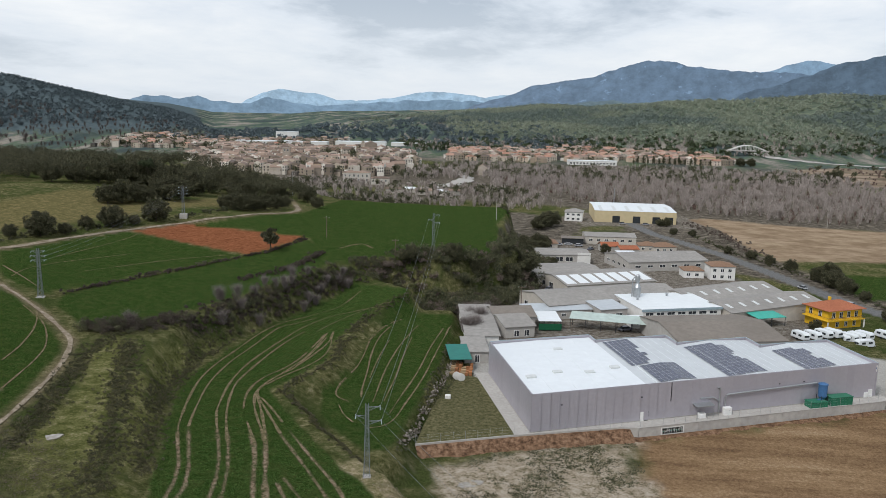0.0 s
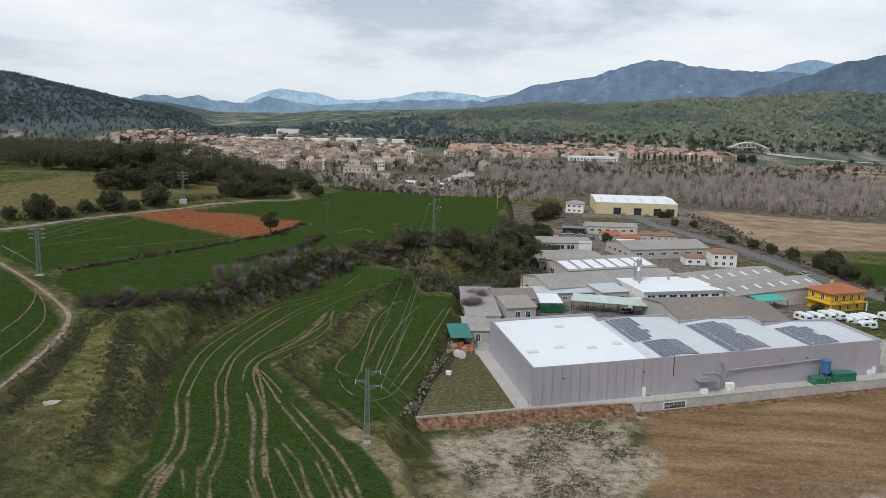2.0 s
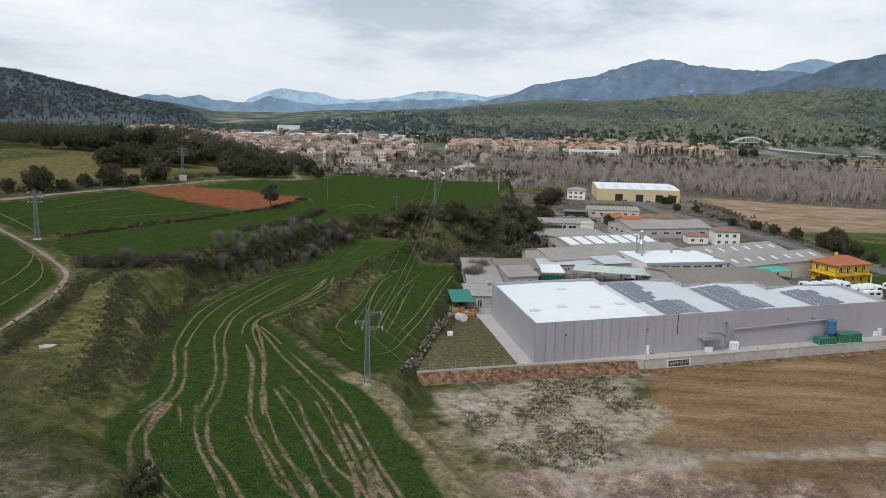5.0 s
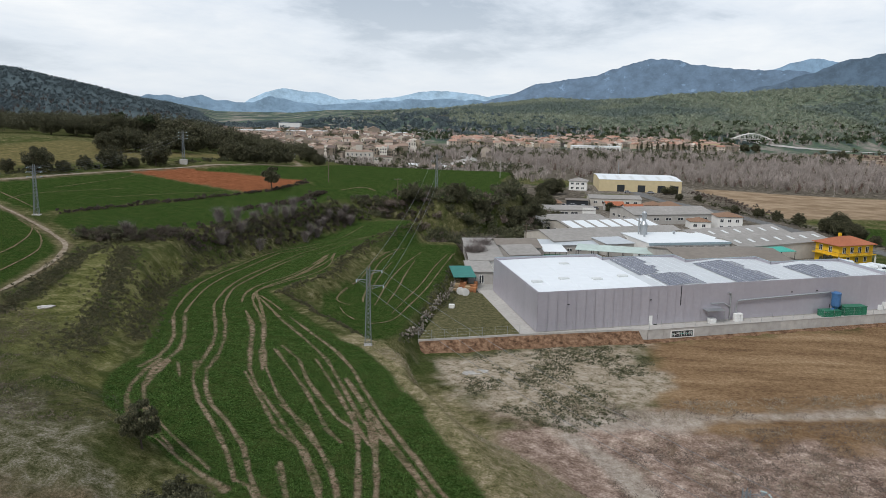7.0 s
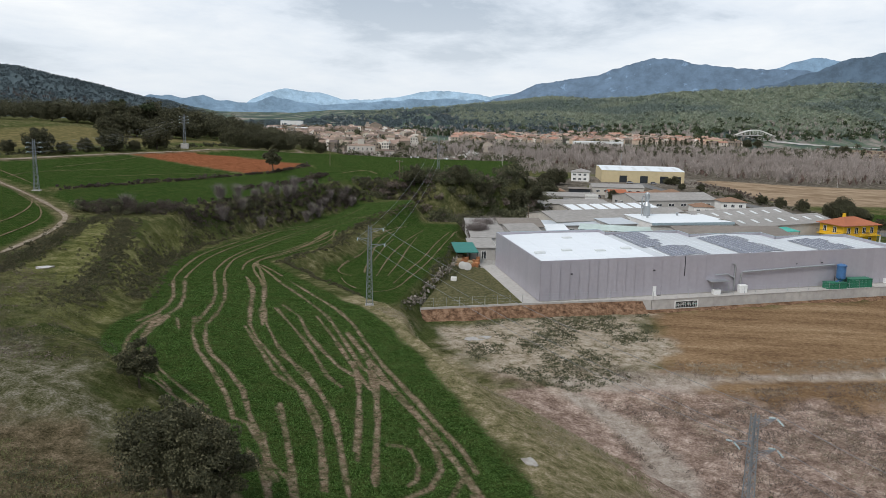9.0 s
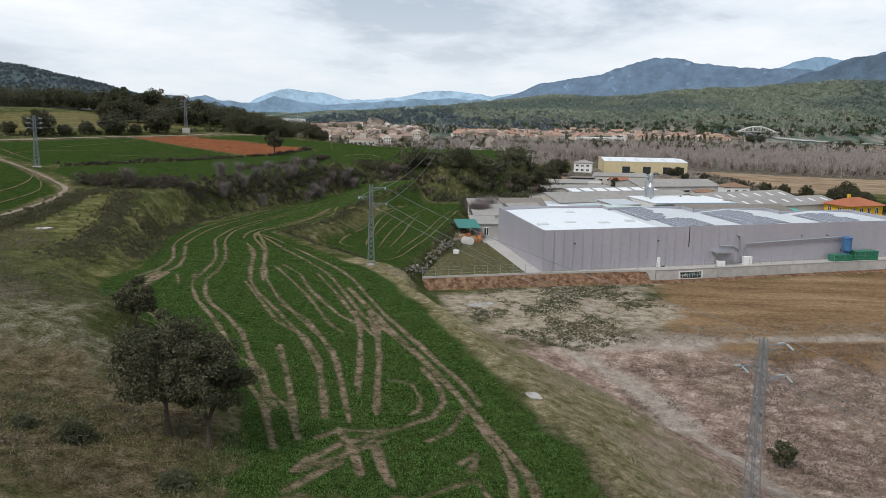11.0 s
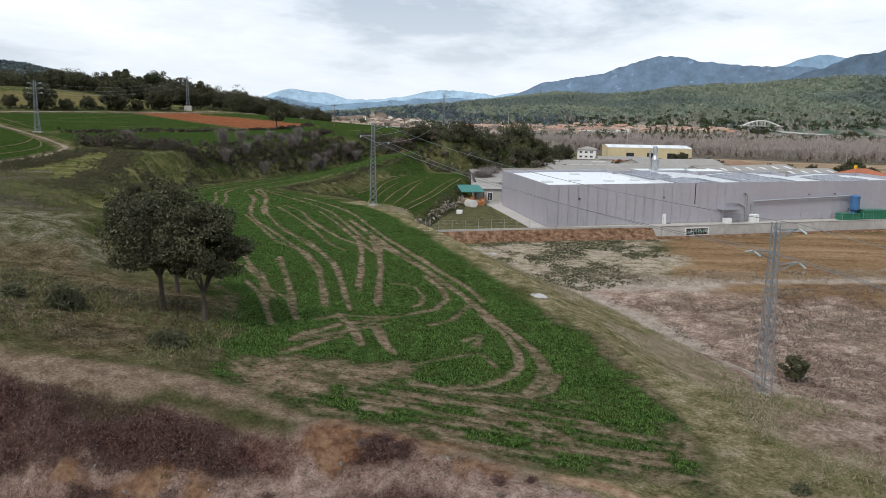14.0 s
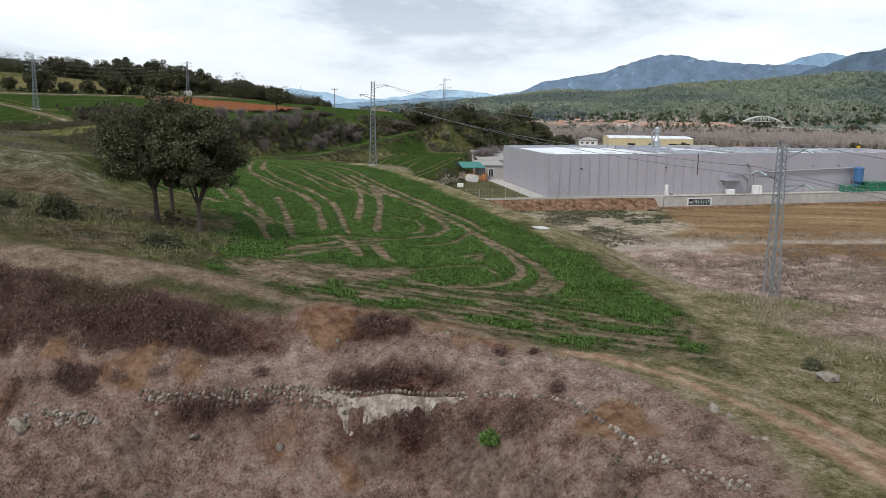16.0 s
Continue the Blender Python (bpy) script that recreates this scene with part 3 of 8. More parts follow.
def ground_mesh():
    cx, cy = 0.0, -2.0
    ang = np.concatenate([np.arange(-36, 24, 0.115), np.arange(24, 324, 2.0)])
    rad = [4.0]
    while rad[-1] < 4900:
        rad.append(rad[-1] * (1.006 if 26 < rad[-1] < 135 else 1.0115) + 0.02)
    rad = np.array(rad)
    A, R = np.meshgrid(np.radians(ang), rad)
    x, y = cx + R * np.sin(A), cy + R * np.cos(A)
    x, y = np.append(x.ravel(), cx), np.append(y.ravel(), cy)
    z = land(x, y)
    r = np.hypot(x - cx, y - cy)
    wob = fbm(x, y, 5, 4, 31)
    fine = fbm(x, y, 1.3, 4, 37)
    M = {}

    def zone(name, poly, soft=0.5, rough=0.7):
        k = ease(inside(x, y, poly) + wob * rough, -soft, soft)
        M[name] = np.maximum(M[name], k) if name in M else k
        return k

    def line(name, pts, half, soft=0.5, rough=0.4, k=1.0):
        v = k * ease(-(seg_dist(x, y, pts) + wob * rough), -half - soft, -half + soft)
        M[name] = np.maximum(M[name], v) if name in M else v

    for p in (CROP_RIDGE, CROP_LOWER, CROP_WEST, CROP_STRIP, CROP_UPPER, CROP_TOP, GREEN_EAST):
        zone("crop", p, 0.5, 0.5)
    zone("plough", PLOUGHED, 0.8)
    zone("meadow", MEADOW, 1.5)
    zone("beige", BEIGE, 1.5)
    zone("verge", DRY_VERGE, 1.5, 2.5)
    zone("pale", PALE_LOT, 2.5, 3.0)
    zone("ochre", OCHRE_LOT, 3.0, 3.0)
    zone("dry", DRY_FLAT, 4.0, 3.0)
    M["bank"], lumps = bank_relief(x, y)
    for p in SWARD:
        zone("sward", p, 1.2, 1.5)
    zone("gravel", GRAVEL, 2.0, 3.0)
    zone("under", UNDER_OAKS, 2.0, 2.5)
    zone("scree", SCREE, 0.4, 0.8)
    zone("maroon", BRUSH, 0.4, 0.7)
    for p in FRINGE:
        zone("maroon", p, 0.8, 0.8)
    M["maroon"] = M["maroon"] * np.clip(0.85 + 0.9 * fine, 0.2, 1)
    M["raw"] = np.zeros(len(x))
    for px, py, pr in RAW_EARTH:
        M["raw"] = np.maximum(M["raw"], 0.85 * ease(pr - np.hypot(x - px, (y - py) * 1.6) + 1.1 * wob + 0.9 * fine, -0.2, 0.6))
    M["rock"] = np.zeros(len(x))
    for px, py, pr in ROCK_FACES:
        M["rock"] = np.maximum(M["rock"], ease(0.7 * pr - np.hypot(x - px, (y - py) * 0.8) + 0.5 * wob + 0.9 * fine, -0.1, 0.2))
    M["rock"] = 0.6 * M["rock"] * M["bank"]
    zone("apron", APRON, 0.2, 0.0)
    zone("pave", ESTATE, 2.0, 2.0)
    zone("pave", WARE_YARD, 1.5, 1.0)
    zone("woods", RAW_SLOPE, 3.0, 3.0)
    zone("woods", EAST_SLOPE, 2.0, 3.0)
    zone("bluff", BLUFF, 8.0, 12.0)
    line("track", FIELD_ROAD, 1.3, 1.2, 0.4, 0.5)
    line("track", FARM_PATH, 1.0, 1.0, 0.4, 0.5)
    line("track", NEAR_TRACK, 1.0, 0.6, 0.7, 0.95)
    line("track", VERGE_TRACK, 0.4, 0.35, 0.4, 0.85)
    line("rust", EAST_RUT_A, 0.55, 0.3, 0.3)
    line("rust", EAST_RUT_B, 0.45, 0.3, 0.3)
    line("dust", DIRT_ROAD, 1.7, 1.2, 1.2, 0.9)
    line("dust", EAST_TRACK, 2.2, 1.4, 1.4, 0.85)
    line("asphalt", ESTATE_ROAD, 3.6, 0.4, 0.0)
    M["wheel"] = tracks_mask(x, y, wob, fine, M["crop"])
    # valley floor and woods
    valley = ease(y + 60 * fbm(x, y, 150, 3, 41), 380, 430) * (1 - ease(inside(x, y, HILL), -5, 5))
    M["woods"] = np.maximum(M["woods"], valley * ease(fbm(x, y, 130, 3, 43) + 0.35, 0.0, 0.3))
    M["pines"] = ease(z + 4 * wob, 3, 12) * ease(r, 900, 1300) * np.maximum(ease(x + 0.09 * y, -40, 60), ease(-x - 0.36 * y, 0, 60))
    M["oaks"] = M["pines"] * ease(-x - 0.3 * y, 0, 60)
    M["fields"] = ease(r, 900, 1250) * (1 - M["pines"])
    # small relief
    rough = (0.06 + 0.07 * M["dry"] - 0.04 * M["pave"]) * (1 - M["bank"])
    rough = np.where(M["crop"] > 0.5, 0.04, rough)
    z = z + rough * (fine + 0.4 * fbm(x, y, 0.45, 2, 53)) * (1 - ease(r, 200, 350))
    z = z + lumps - 0.06 * M["wheel"]
    na, nr = len(ang), len(rad)
    i = np.arange(nr - 1)[:, None] * na + np.arange(na)[None, :]
    j = np.arange(nr - 1)[:, None] * na + (np.arange(na)[None, :] + 1) % na
    quads = np.stack([i, j, j + na, i + na], -1).reshape(-1, 4)
    fan = np.stack([np.full(na, nr * na), (np.arange(na) + 1) % na, np.arange(na)], -1)
    me = bpy.data.meshes.new("ground")
    nv = len(x)
    me.vertices.add(nv)
    me.vertices.foreach_set("co", np.stack([x, y, z], -1).astype(np.float32).ravel())
    idx = np.concatenate([quads[:, ::-1].ravel(), fan[:, ::-1].ravel()]).astype(np.int32)
    sizes = np.concatenate([np.full(len(quads), 4), np.full(len(fan), 3)]).astype(np.int32)
    me.loops.add(len(idx))
    me.loops.foreach_set("vertex_index", idx)
    me.polygons.add(len(sizes))
    me.polygons.foreach_set("loop_start", (np.cumsum(sizes) - sizes).astype(np.int32))
    me.polygons.foreach_set("loop_total", sizes)
    me.update(calc_edges=True)
    me.polygons.foreach_set("use_smooth", np.ones(len(sizes), bool))
    for name, v in M.items():
        me.attributes.new(name, "FLOAT", "POINT").data.foreach_set("value", np.clip(v, 0, 1).astype(np.float32))
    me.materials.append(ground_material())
    ob = new("ground", me)
    return tagged(ob, "valley ground with green crop fields, ploughed earth and dry lots", "ground", kind="structure")


def ground_material():
    n = Nodes("ground_cover")
    n.b.inputs["Specular IOR Level"].default_value = 0.0
    big, g1, g2 = n.noise(0.018, 6), n.noise(0.09, 7, 0.6), n.noise(1.5, 8, 0.74)
    g3, g4 = n.noise(4.0, 7, 0.78), n.noise(0.55, 9, 0.80)

    def tones(fac, *stops, k=0.62):
        return n.ramp(fac, *[(0.5 + (p - 0.5) * k, c) for p, c in stops])

    def two(a, b):
        """Patches and grain in one."""
        return n.math("MULTIPLY_ADD", n.noise(a, 7, 0.7), 0.5, n.math("MULTIPLY", n.noise(b, 6, 0.8), 0.5))

    grass = tones(two(0.7, 6.0), (0.30, (0.036, 0.040, 0.014)), (0.46, (0.090, 0.092, 0.036)), (0.60, (0.150, 0.140, 0.066)), (0.75, (0.27, 0.24, 0.15)), k=0.42)
    lush = tones(g3, (0.30, (0.022, 0.036, 0.010)), (0.55, (0.058, 0.076, 0.024)), (0.74, (0.12, 0.130, 0.050)))
    col = n.mix(n.ramp(g1, (0.44, (0, 0, 0)), (0.60, (1, 1, 1))), grass, lush)

    def lay(name, *stops, noise=g2, k=0.62):
        nonlocal col
        col = n.mix(n.attr(name), col, tones(noise, *stops, k=k))

    lay("woods", (0.30, (0.055, 0.047, 0.038)), (0.5, (0.115, 0.100, 0.080)), (0.70, (0.22, 0.19, 0.15)), noise=n.noise(0.25, 9, 0.75))
    # pines, oaks and fields lie far off: bluish haze is put into their tones
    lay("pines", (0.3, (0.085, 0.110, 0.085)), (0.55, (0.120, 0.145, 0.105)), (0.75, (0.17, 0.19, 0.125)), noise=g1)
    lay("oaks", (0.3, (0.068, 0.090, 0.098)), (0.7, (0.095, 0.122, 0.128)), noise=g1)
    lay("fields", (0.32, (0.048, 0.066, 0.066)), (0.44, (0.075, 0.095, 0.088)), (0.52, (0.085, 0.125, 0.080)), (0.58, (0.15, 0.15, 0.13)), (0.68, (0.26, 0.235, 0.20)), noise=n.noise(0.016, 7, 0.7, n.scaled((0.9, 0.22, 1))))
    lay("bluff", (0.34, (0.105, 0.090, 0.062)), (0.46, (0.18, 0.145, 0.105)), (0.56, (0.25, 0.185, 0.135)), (0.68, (0.36, 0.30, 0.235)), noise=n.noise(0.03, 9, 0.7, n.scaled((0.6, 1.6, 1))))
    lay("sward", (0.30, (0.062, 0.070, 0.022)), (0.46, (0.120, 0.126, 0.043)), (0.60, (0.185, 0.176, 0.075)), (0.75, (0.29, 0.26, 0.15)), noise=two(0.35, 3.0), k=0.42)
    lay("gravel", (0.30, (0.056, 0.060, 0.026)), (0.44, (0.120, 0.118, 0.060)), (0.56, (0.185, 0.168, 0.115)), (0.72, (0.34, 0.31, 0.25)), noise=two(0.7, 4.5), k=0.42)
    lay("verge", (0.28, (0.090, 0.086, 0.038)), (0.44, (0.185, 0.168, 0.082)), (0.58, (0.285, 0.240, 0.142)), (0.74, (0.46, 0.38, 0.275)), noise=two(0.8, 5.0), k=0.42)
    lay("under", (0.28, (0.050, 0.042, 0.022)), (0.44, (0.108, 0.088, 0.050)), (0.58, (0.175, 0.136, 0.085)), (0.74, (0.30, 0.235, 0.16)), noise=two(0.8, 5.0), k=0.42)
    lay("dry", (0.28, (0.125, 0.083, 0.064)), (0.44, (0.262, 0.186, 0.146)), (0.57, (0.39, 0.29, 0.235)), (0.74, (0.66, 0.53, 0.44)), noise=two(0.5, 3.0), k=0.46)
    lay("ochre", (0.28, (0.115, 0.070, 0.040)), (0.45, (0.215, 0.136, 0.076)), (0.58, (0.305, 0.200, 0.112)), (0.74, (0.42, 0.31, 0.20)), noise=n.math("MULTIPLY_ADD", n.noise(0.10, 8, 0.7, n.scaled((0.35, 1.6, 1))), 0.5, n.math("MULTIPLY", n.noise(1.6, 8, 0.8), 0.5)), k=0.55)
    lay("pale", (0.30, (0.125, 0.115, 0.065)), (0.40, (0.27, 0.222, 0.152)), (0.52, (0.385, 0.322, 0.244)), (0.72, (0.52, 0.45, 0.365)), noise=two(0.5, 2.4), k=0.42)
    lay("bank", (0.26, (0.085, 0.049, 0.037)), (0.40, (0.195, 0.120, 0.094)), (0.52, (0.315, 0.215, 0.170)), (0.66, (0.43, 0.315, 0.255)), (0.80, (0.58, 0.465, 0.39)), noise=two(1.3, 9.0), k=0.5)
    lay("scree", (0.28, (0.135, 0.088, 0.070)), (0.45, (0.285, 0.198, 0.160)), (0.60, (0.41, 0.30, 0.25)), (0.78, (0.60, 0.48, 0.41)), noise=two(1.6, 9.0), k=0.45)
    lay("maroon", (0.28, (0.026, 0.013, 0.011)), (0.45, (0.071, 0.034, 0.029)), (0.60, (0.137, 0.074, 0.060)), (0.78, (0.250, 0.156, 0.127)), noise=two(1.5, 9.0), k=0.42)
    lay("raw", (0.26, (0.10, 0.050, 0.030)), (0.48, (0.24, 0.130, 0.072)), (0.72, (0.40, 0.255, 0.155)), noise=g2)
    lay("rock", (0.28, (0.088, 0.062, 0.047)), (0.46, (0.184, 0.139, 0.109)), (0.60, (0.258, 0.204, 0.162)), (0.76, (0.374, 0.302, 0.245)), noise=n.noise(2.6, 9, 0.75))
    lay("meadow", (0.30, (0.097, 0.092, 0.036)), (0.55, (0.158, 0.136, 0.061)), (0.72, (0.238, 0.180, 0.093)), noise=g4)
    lay("beige", (0.3, (0.22, 0.155, 0.10)), (0.7, (0.35, 0.265, 0.18)), noise=g1)
    lay("plough", (0.30, (0.13, 0.046, 0.022)), (0.5, (0.23, 0.088, 0.042)), (0.7, (0.33, 0.14, 0.07)), noise=n.noise(1.2, 7, 0.75, n.scaled((0.5, 2.0, 1))))
    crop = tones(g3, (0.30, (0.010, 0.022, 0.006)), (0.46, (0.023, 0.048, 0.011)), (0.58, (0.045, 0.081, 0.019)), (0.74, (0.088, 0.128, 0.040)))
    worn = tones(g4, (0.42, (0, 0, 0)), (0.70, (0.75, 0.75, 0.75)))
    crop = n.mix(worn, crop, tones(g3, (0.32, (0.034, 0.054, 0.014)), (0.66, (0.095, 0.105, 0.036))))
    col = n.mix(n.attr("crop"), col, crop)
    soil = tones(two(1.0, 6.0), (0.30, (0.12, 0.083, 0.055)), (0.5, (0.275, 0.200, 0.138)), (0.7, (0.43, 0.335, 0.25)), k=0.5)
    patchy = n.math("MULTIPLY", n.attr("wheel"), n.ramp(n.noise(1.6, 6, 0.7), (0.38, (0.2, 0.2, 0.2)), (0.50, (1, 1, 1))))
    col = n.mix(patchy, col, soil)
    lay("track", (0.30, (0.15, 0.104, 0.072)), (0.5, (0.27, 0.198, 0.142)), (0.7, (0.42, 0.33, 0.25)), noise=two(1.2, 8.0), k=0.45)
    lay("dust", (0.28, (0.22, 0.175, 0.140)), (0.5, (0.42, 0.36, 0.30)), (0.72, (0.60, 0.53, 0.46)), noise=two(0.6, 4.0), k=0.5)
    lay("rust", (0.30, (0.27, 0.165, 0.10)), (0.5, (0.44, 0.29, 0.19)), (0.7, (0.60, 0.43, 0.31)))
    lay("pave", (0.30, (0.085, 0.070, 0.055)), (0.5, (0.17, 0.148, 0.122)), (0.70, (0.30, 0.28, 0.245)), noise=g4)
    lay("apron", (0.3, (0.36, 0.34, 0.31)), (0.7, (0.47, 0.455, 0.42)))
    lay("asphalt", (0.3, (0.13, 0.13, 0.13)), (0.7, (0.20, 0.20, 0.195)))
    n.bump(n.math("ADD", g3, n.math("MULTIPLY", g2, 2.2)), 1.0, 0.26)
    return n.done(col, 0.97)


ground = ground_mesh()

# ---- building kit ----
def part(name, bm, material, parent=None, label=""):
    """One bmesh as one mesh object under a thing or a part."""
    me = bpy.data.meshes.new(name)
    bm.to_mesh(me)
    bm.free()
    if material:
        me.materials.append(MATS[material] if isinstance(material, str) else material)
    ob = new(name, me)
    ob.parent = parent
    if label:
        ob["label"] = label
    return ob


def thing(name, m, label, category, group="", kind=""):
    e = new(name)
    e.empty_display_size = 0.2
    e.matrix_world = m
    return tagged(e, label, category, group, kind)


def bm_box(x0, x1, y0, y1, z0, z1, bm=None, bevel=0.0):
    b = bm or bmesh.new()
    vs = [b.verts.new(p) for p in ((x0, y0, z0), (x1, y0, z0), (x1, y1, z0), (x0, y1, z0), (x0, y0, z1), (x1, y0, z1), (x1, y1, z1), (x0, y1, z1))]
    fs = [b.faces.new([vs[i] for i in f]) for f in ((3, 2, 1, 0), (4, 5, 6, 7), (0, 1, 5, 4), (1, 2, 6, 5), (2, 3, 7, 6), (3, 0, 4, 7))]
    if bevel:
        bmesh.ops.bevel(b, geom=list({e for f in fs for e in f.edges}), offset=bevel, segments=1, affect="EDGES")
    return b


def bm_prism(pts, z0, z1, bm=None):
    """A plan outline, counter-clockwise, drawn up from z0 to z1 (a number, or one per corner)."""
    b = bm or bmesh.new()
    z0 = z0 if isinstance(z0, (list, tuple)) else [z0] * len(pts)
    z1 = z1 if isinstance(z1, (list, tuple)) else [z1] * len(pts)
    lo = [b.verts.new((x, y, z)) for (x, y), z in zip(pts, z0)]
    hi = [b.verts.new((x, y, z)) for (x, y), z in zip(pts, z1)]
    n = len(pts)
    b.faces.new(lo[::-1])
    b.faces.new(hi)
    for i in range(n):
        b.faces.new((lo[i], lo[(i + 1) % n], hi[(i + 1) % n], hi[i]))
    return b


def bm_tube(points, radius, sides=8, bm=None):
    """A round bar along points; radius: a number or one per point."""
    b = bm or bmesh.new()
    pts = [Vector(p) for p in points]
    rings = []
    for i, p in enumerate(pts):
        d = (pts[min(i + 1, len(pts) - 1)] - pts[max(i - 1, 0)]).normalized()
        a = d.cross(Vector((0, 0, 1)) if abs(d.z) < 0.95 else Vector((1, 0, 0))).normalized()
        c = d.cross(a)
        r = radius[i] if isinstance(radius, (list, tuple)) else radius
        rings.append([b.verts.new(p + a * r * math.cos(2 * math.pi * k / sides) + c * r * math.sin(2 * math.pi * k / sides)) for k in range(sides)])
    for u, v in zip(rings, rings[1:]):
        for k in range(sides):
            b.faces.new((u[k], u[(k + 1) % sides], v[(k + 1) % sides], v[k]))
    b.faces.new(rings[0][::-1])
    b.faces.new(rings[-1])
    return b

plain("panel_grey", (0.41, 0.392, 0.43), 0.45, 0.25, 1.2, 0.06, 0.05, per=0.07)
plain("panel_joint", (0.36, 0.345, 0.375), 0.6, 0.1, 1.2, 0.1, 0.05)
plain("roof_white", (0.67, 0.70, 0.72), 0.5, 0.0, 0.6, 0.05, 0.04)
# greyer copy of roof_white: the overcast sky's dull reflection put into colour
plain("roof_white_overcast", (0.49, 0.515, 0.53), 0.5, 0.0, 0.5, 0.07, 0.08)
plain("parapet_blue", (0.33, 0.42, 0.46), 0.4, 0.2, 1.0, 0.10, 0.06)
plain("concrete", (0.42, 0.40, 0.37), 0.9, 0.0, 1.5, 0.16, 0.14)
plain("concrete_dark", (0.22, 0.21, 0.20), 0.9, 0.0, 1.5, 0.2, 0.14)
plain("galvanised", (0.42, 0.44, 0.45), 0.4, 0.7, 4.0, 0.15, 0.1)
plain("dark_steel", (0.05, 0.05, 0.055), 0.5, 0.5, 4.0, 0.2, 0.1)
plain("white_paint", (0.74, 0.74, 0.72), 0.5, 0.0, 2.0, 0.08, 0.06)
plain("blue_tank", (0.05, 0.14, 0.30), 0.4, 0.0, 2.0, 0.15, 0.1)
plain("green_skip", (0.02, 0.16, 0.09), 0.5, 0.0, 2.0, 0.2, 0.1)
plain("black_paint_and_dark", (0.015, 0.018, 0.016), 0.6, 0.0, 5.0, 0.2, 0.1)
plain("ink_green", (0.03, 0.10, 0.07), 0.6, 0.0, 5.0, 0.2, 0.1)
plain("translucent_sheet", (0.55, 0.57, 0.56), 0.4, 0.0, 1.0, 0.1, 0.05)
plain("cell_frame", (0.36, 0.37, 0.40), 0.4, 0.5)


def solar_material():
    n = Nodes("solar_cell")
    n.bump(n.noise(2.0, 3), 0.03, 0.01)
    c = n.mix(n.random(), (0.030, 0.036, 0.065), (0.045, 0.050, 0.085))
    return n.done(c, 0.18)


solar_material()

# ---- the grey hall with the white roof ----
HALL_O, HALL_U, HALL_V = Vector((3.3, 151.4, 0)), Vector((0.919, 0.393, 0)).normalized(), Vector((-0.267, 0.964, 0)).normalized()
HALL_M = Matrix(((HALL_U.x, HALL_V.x, 0, HALL_O.x), (HALL_U.y, HALL_V.y, 0, HALL_O.y), (0, 0, 1, 0), (0, 0, 0, 1)))
BAYS = ((0.0, 26.0, 36.3), (26.0, 45.3, 31.6), (45.3, 64.8, 25.2), (64.8, 84.5, 18.6))
HALL_H = 8.0


def skew(bm):
    """From the hall's own axes, which are not quite square, into the world."""
    bm.transform(HALL_M)
    return bm


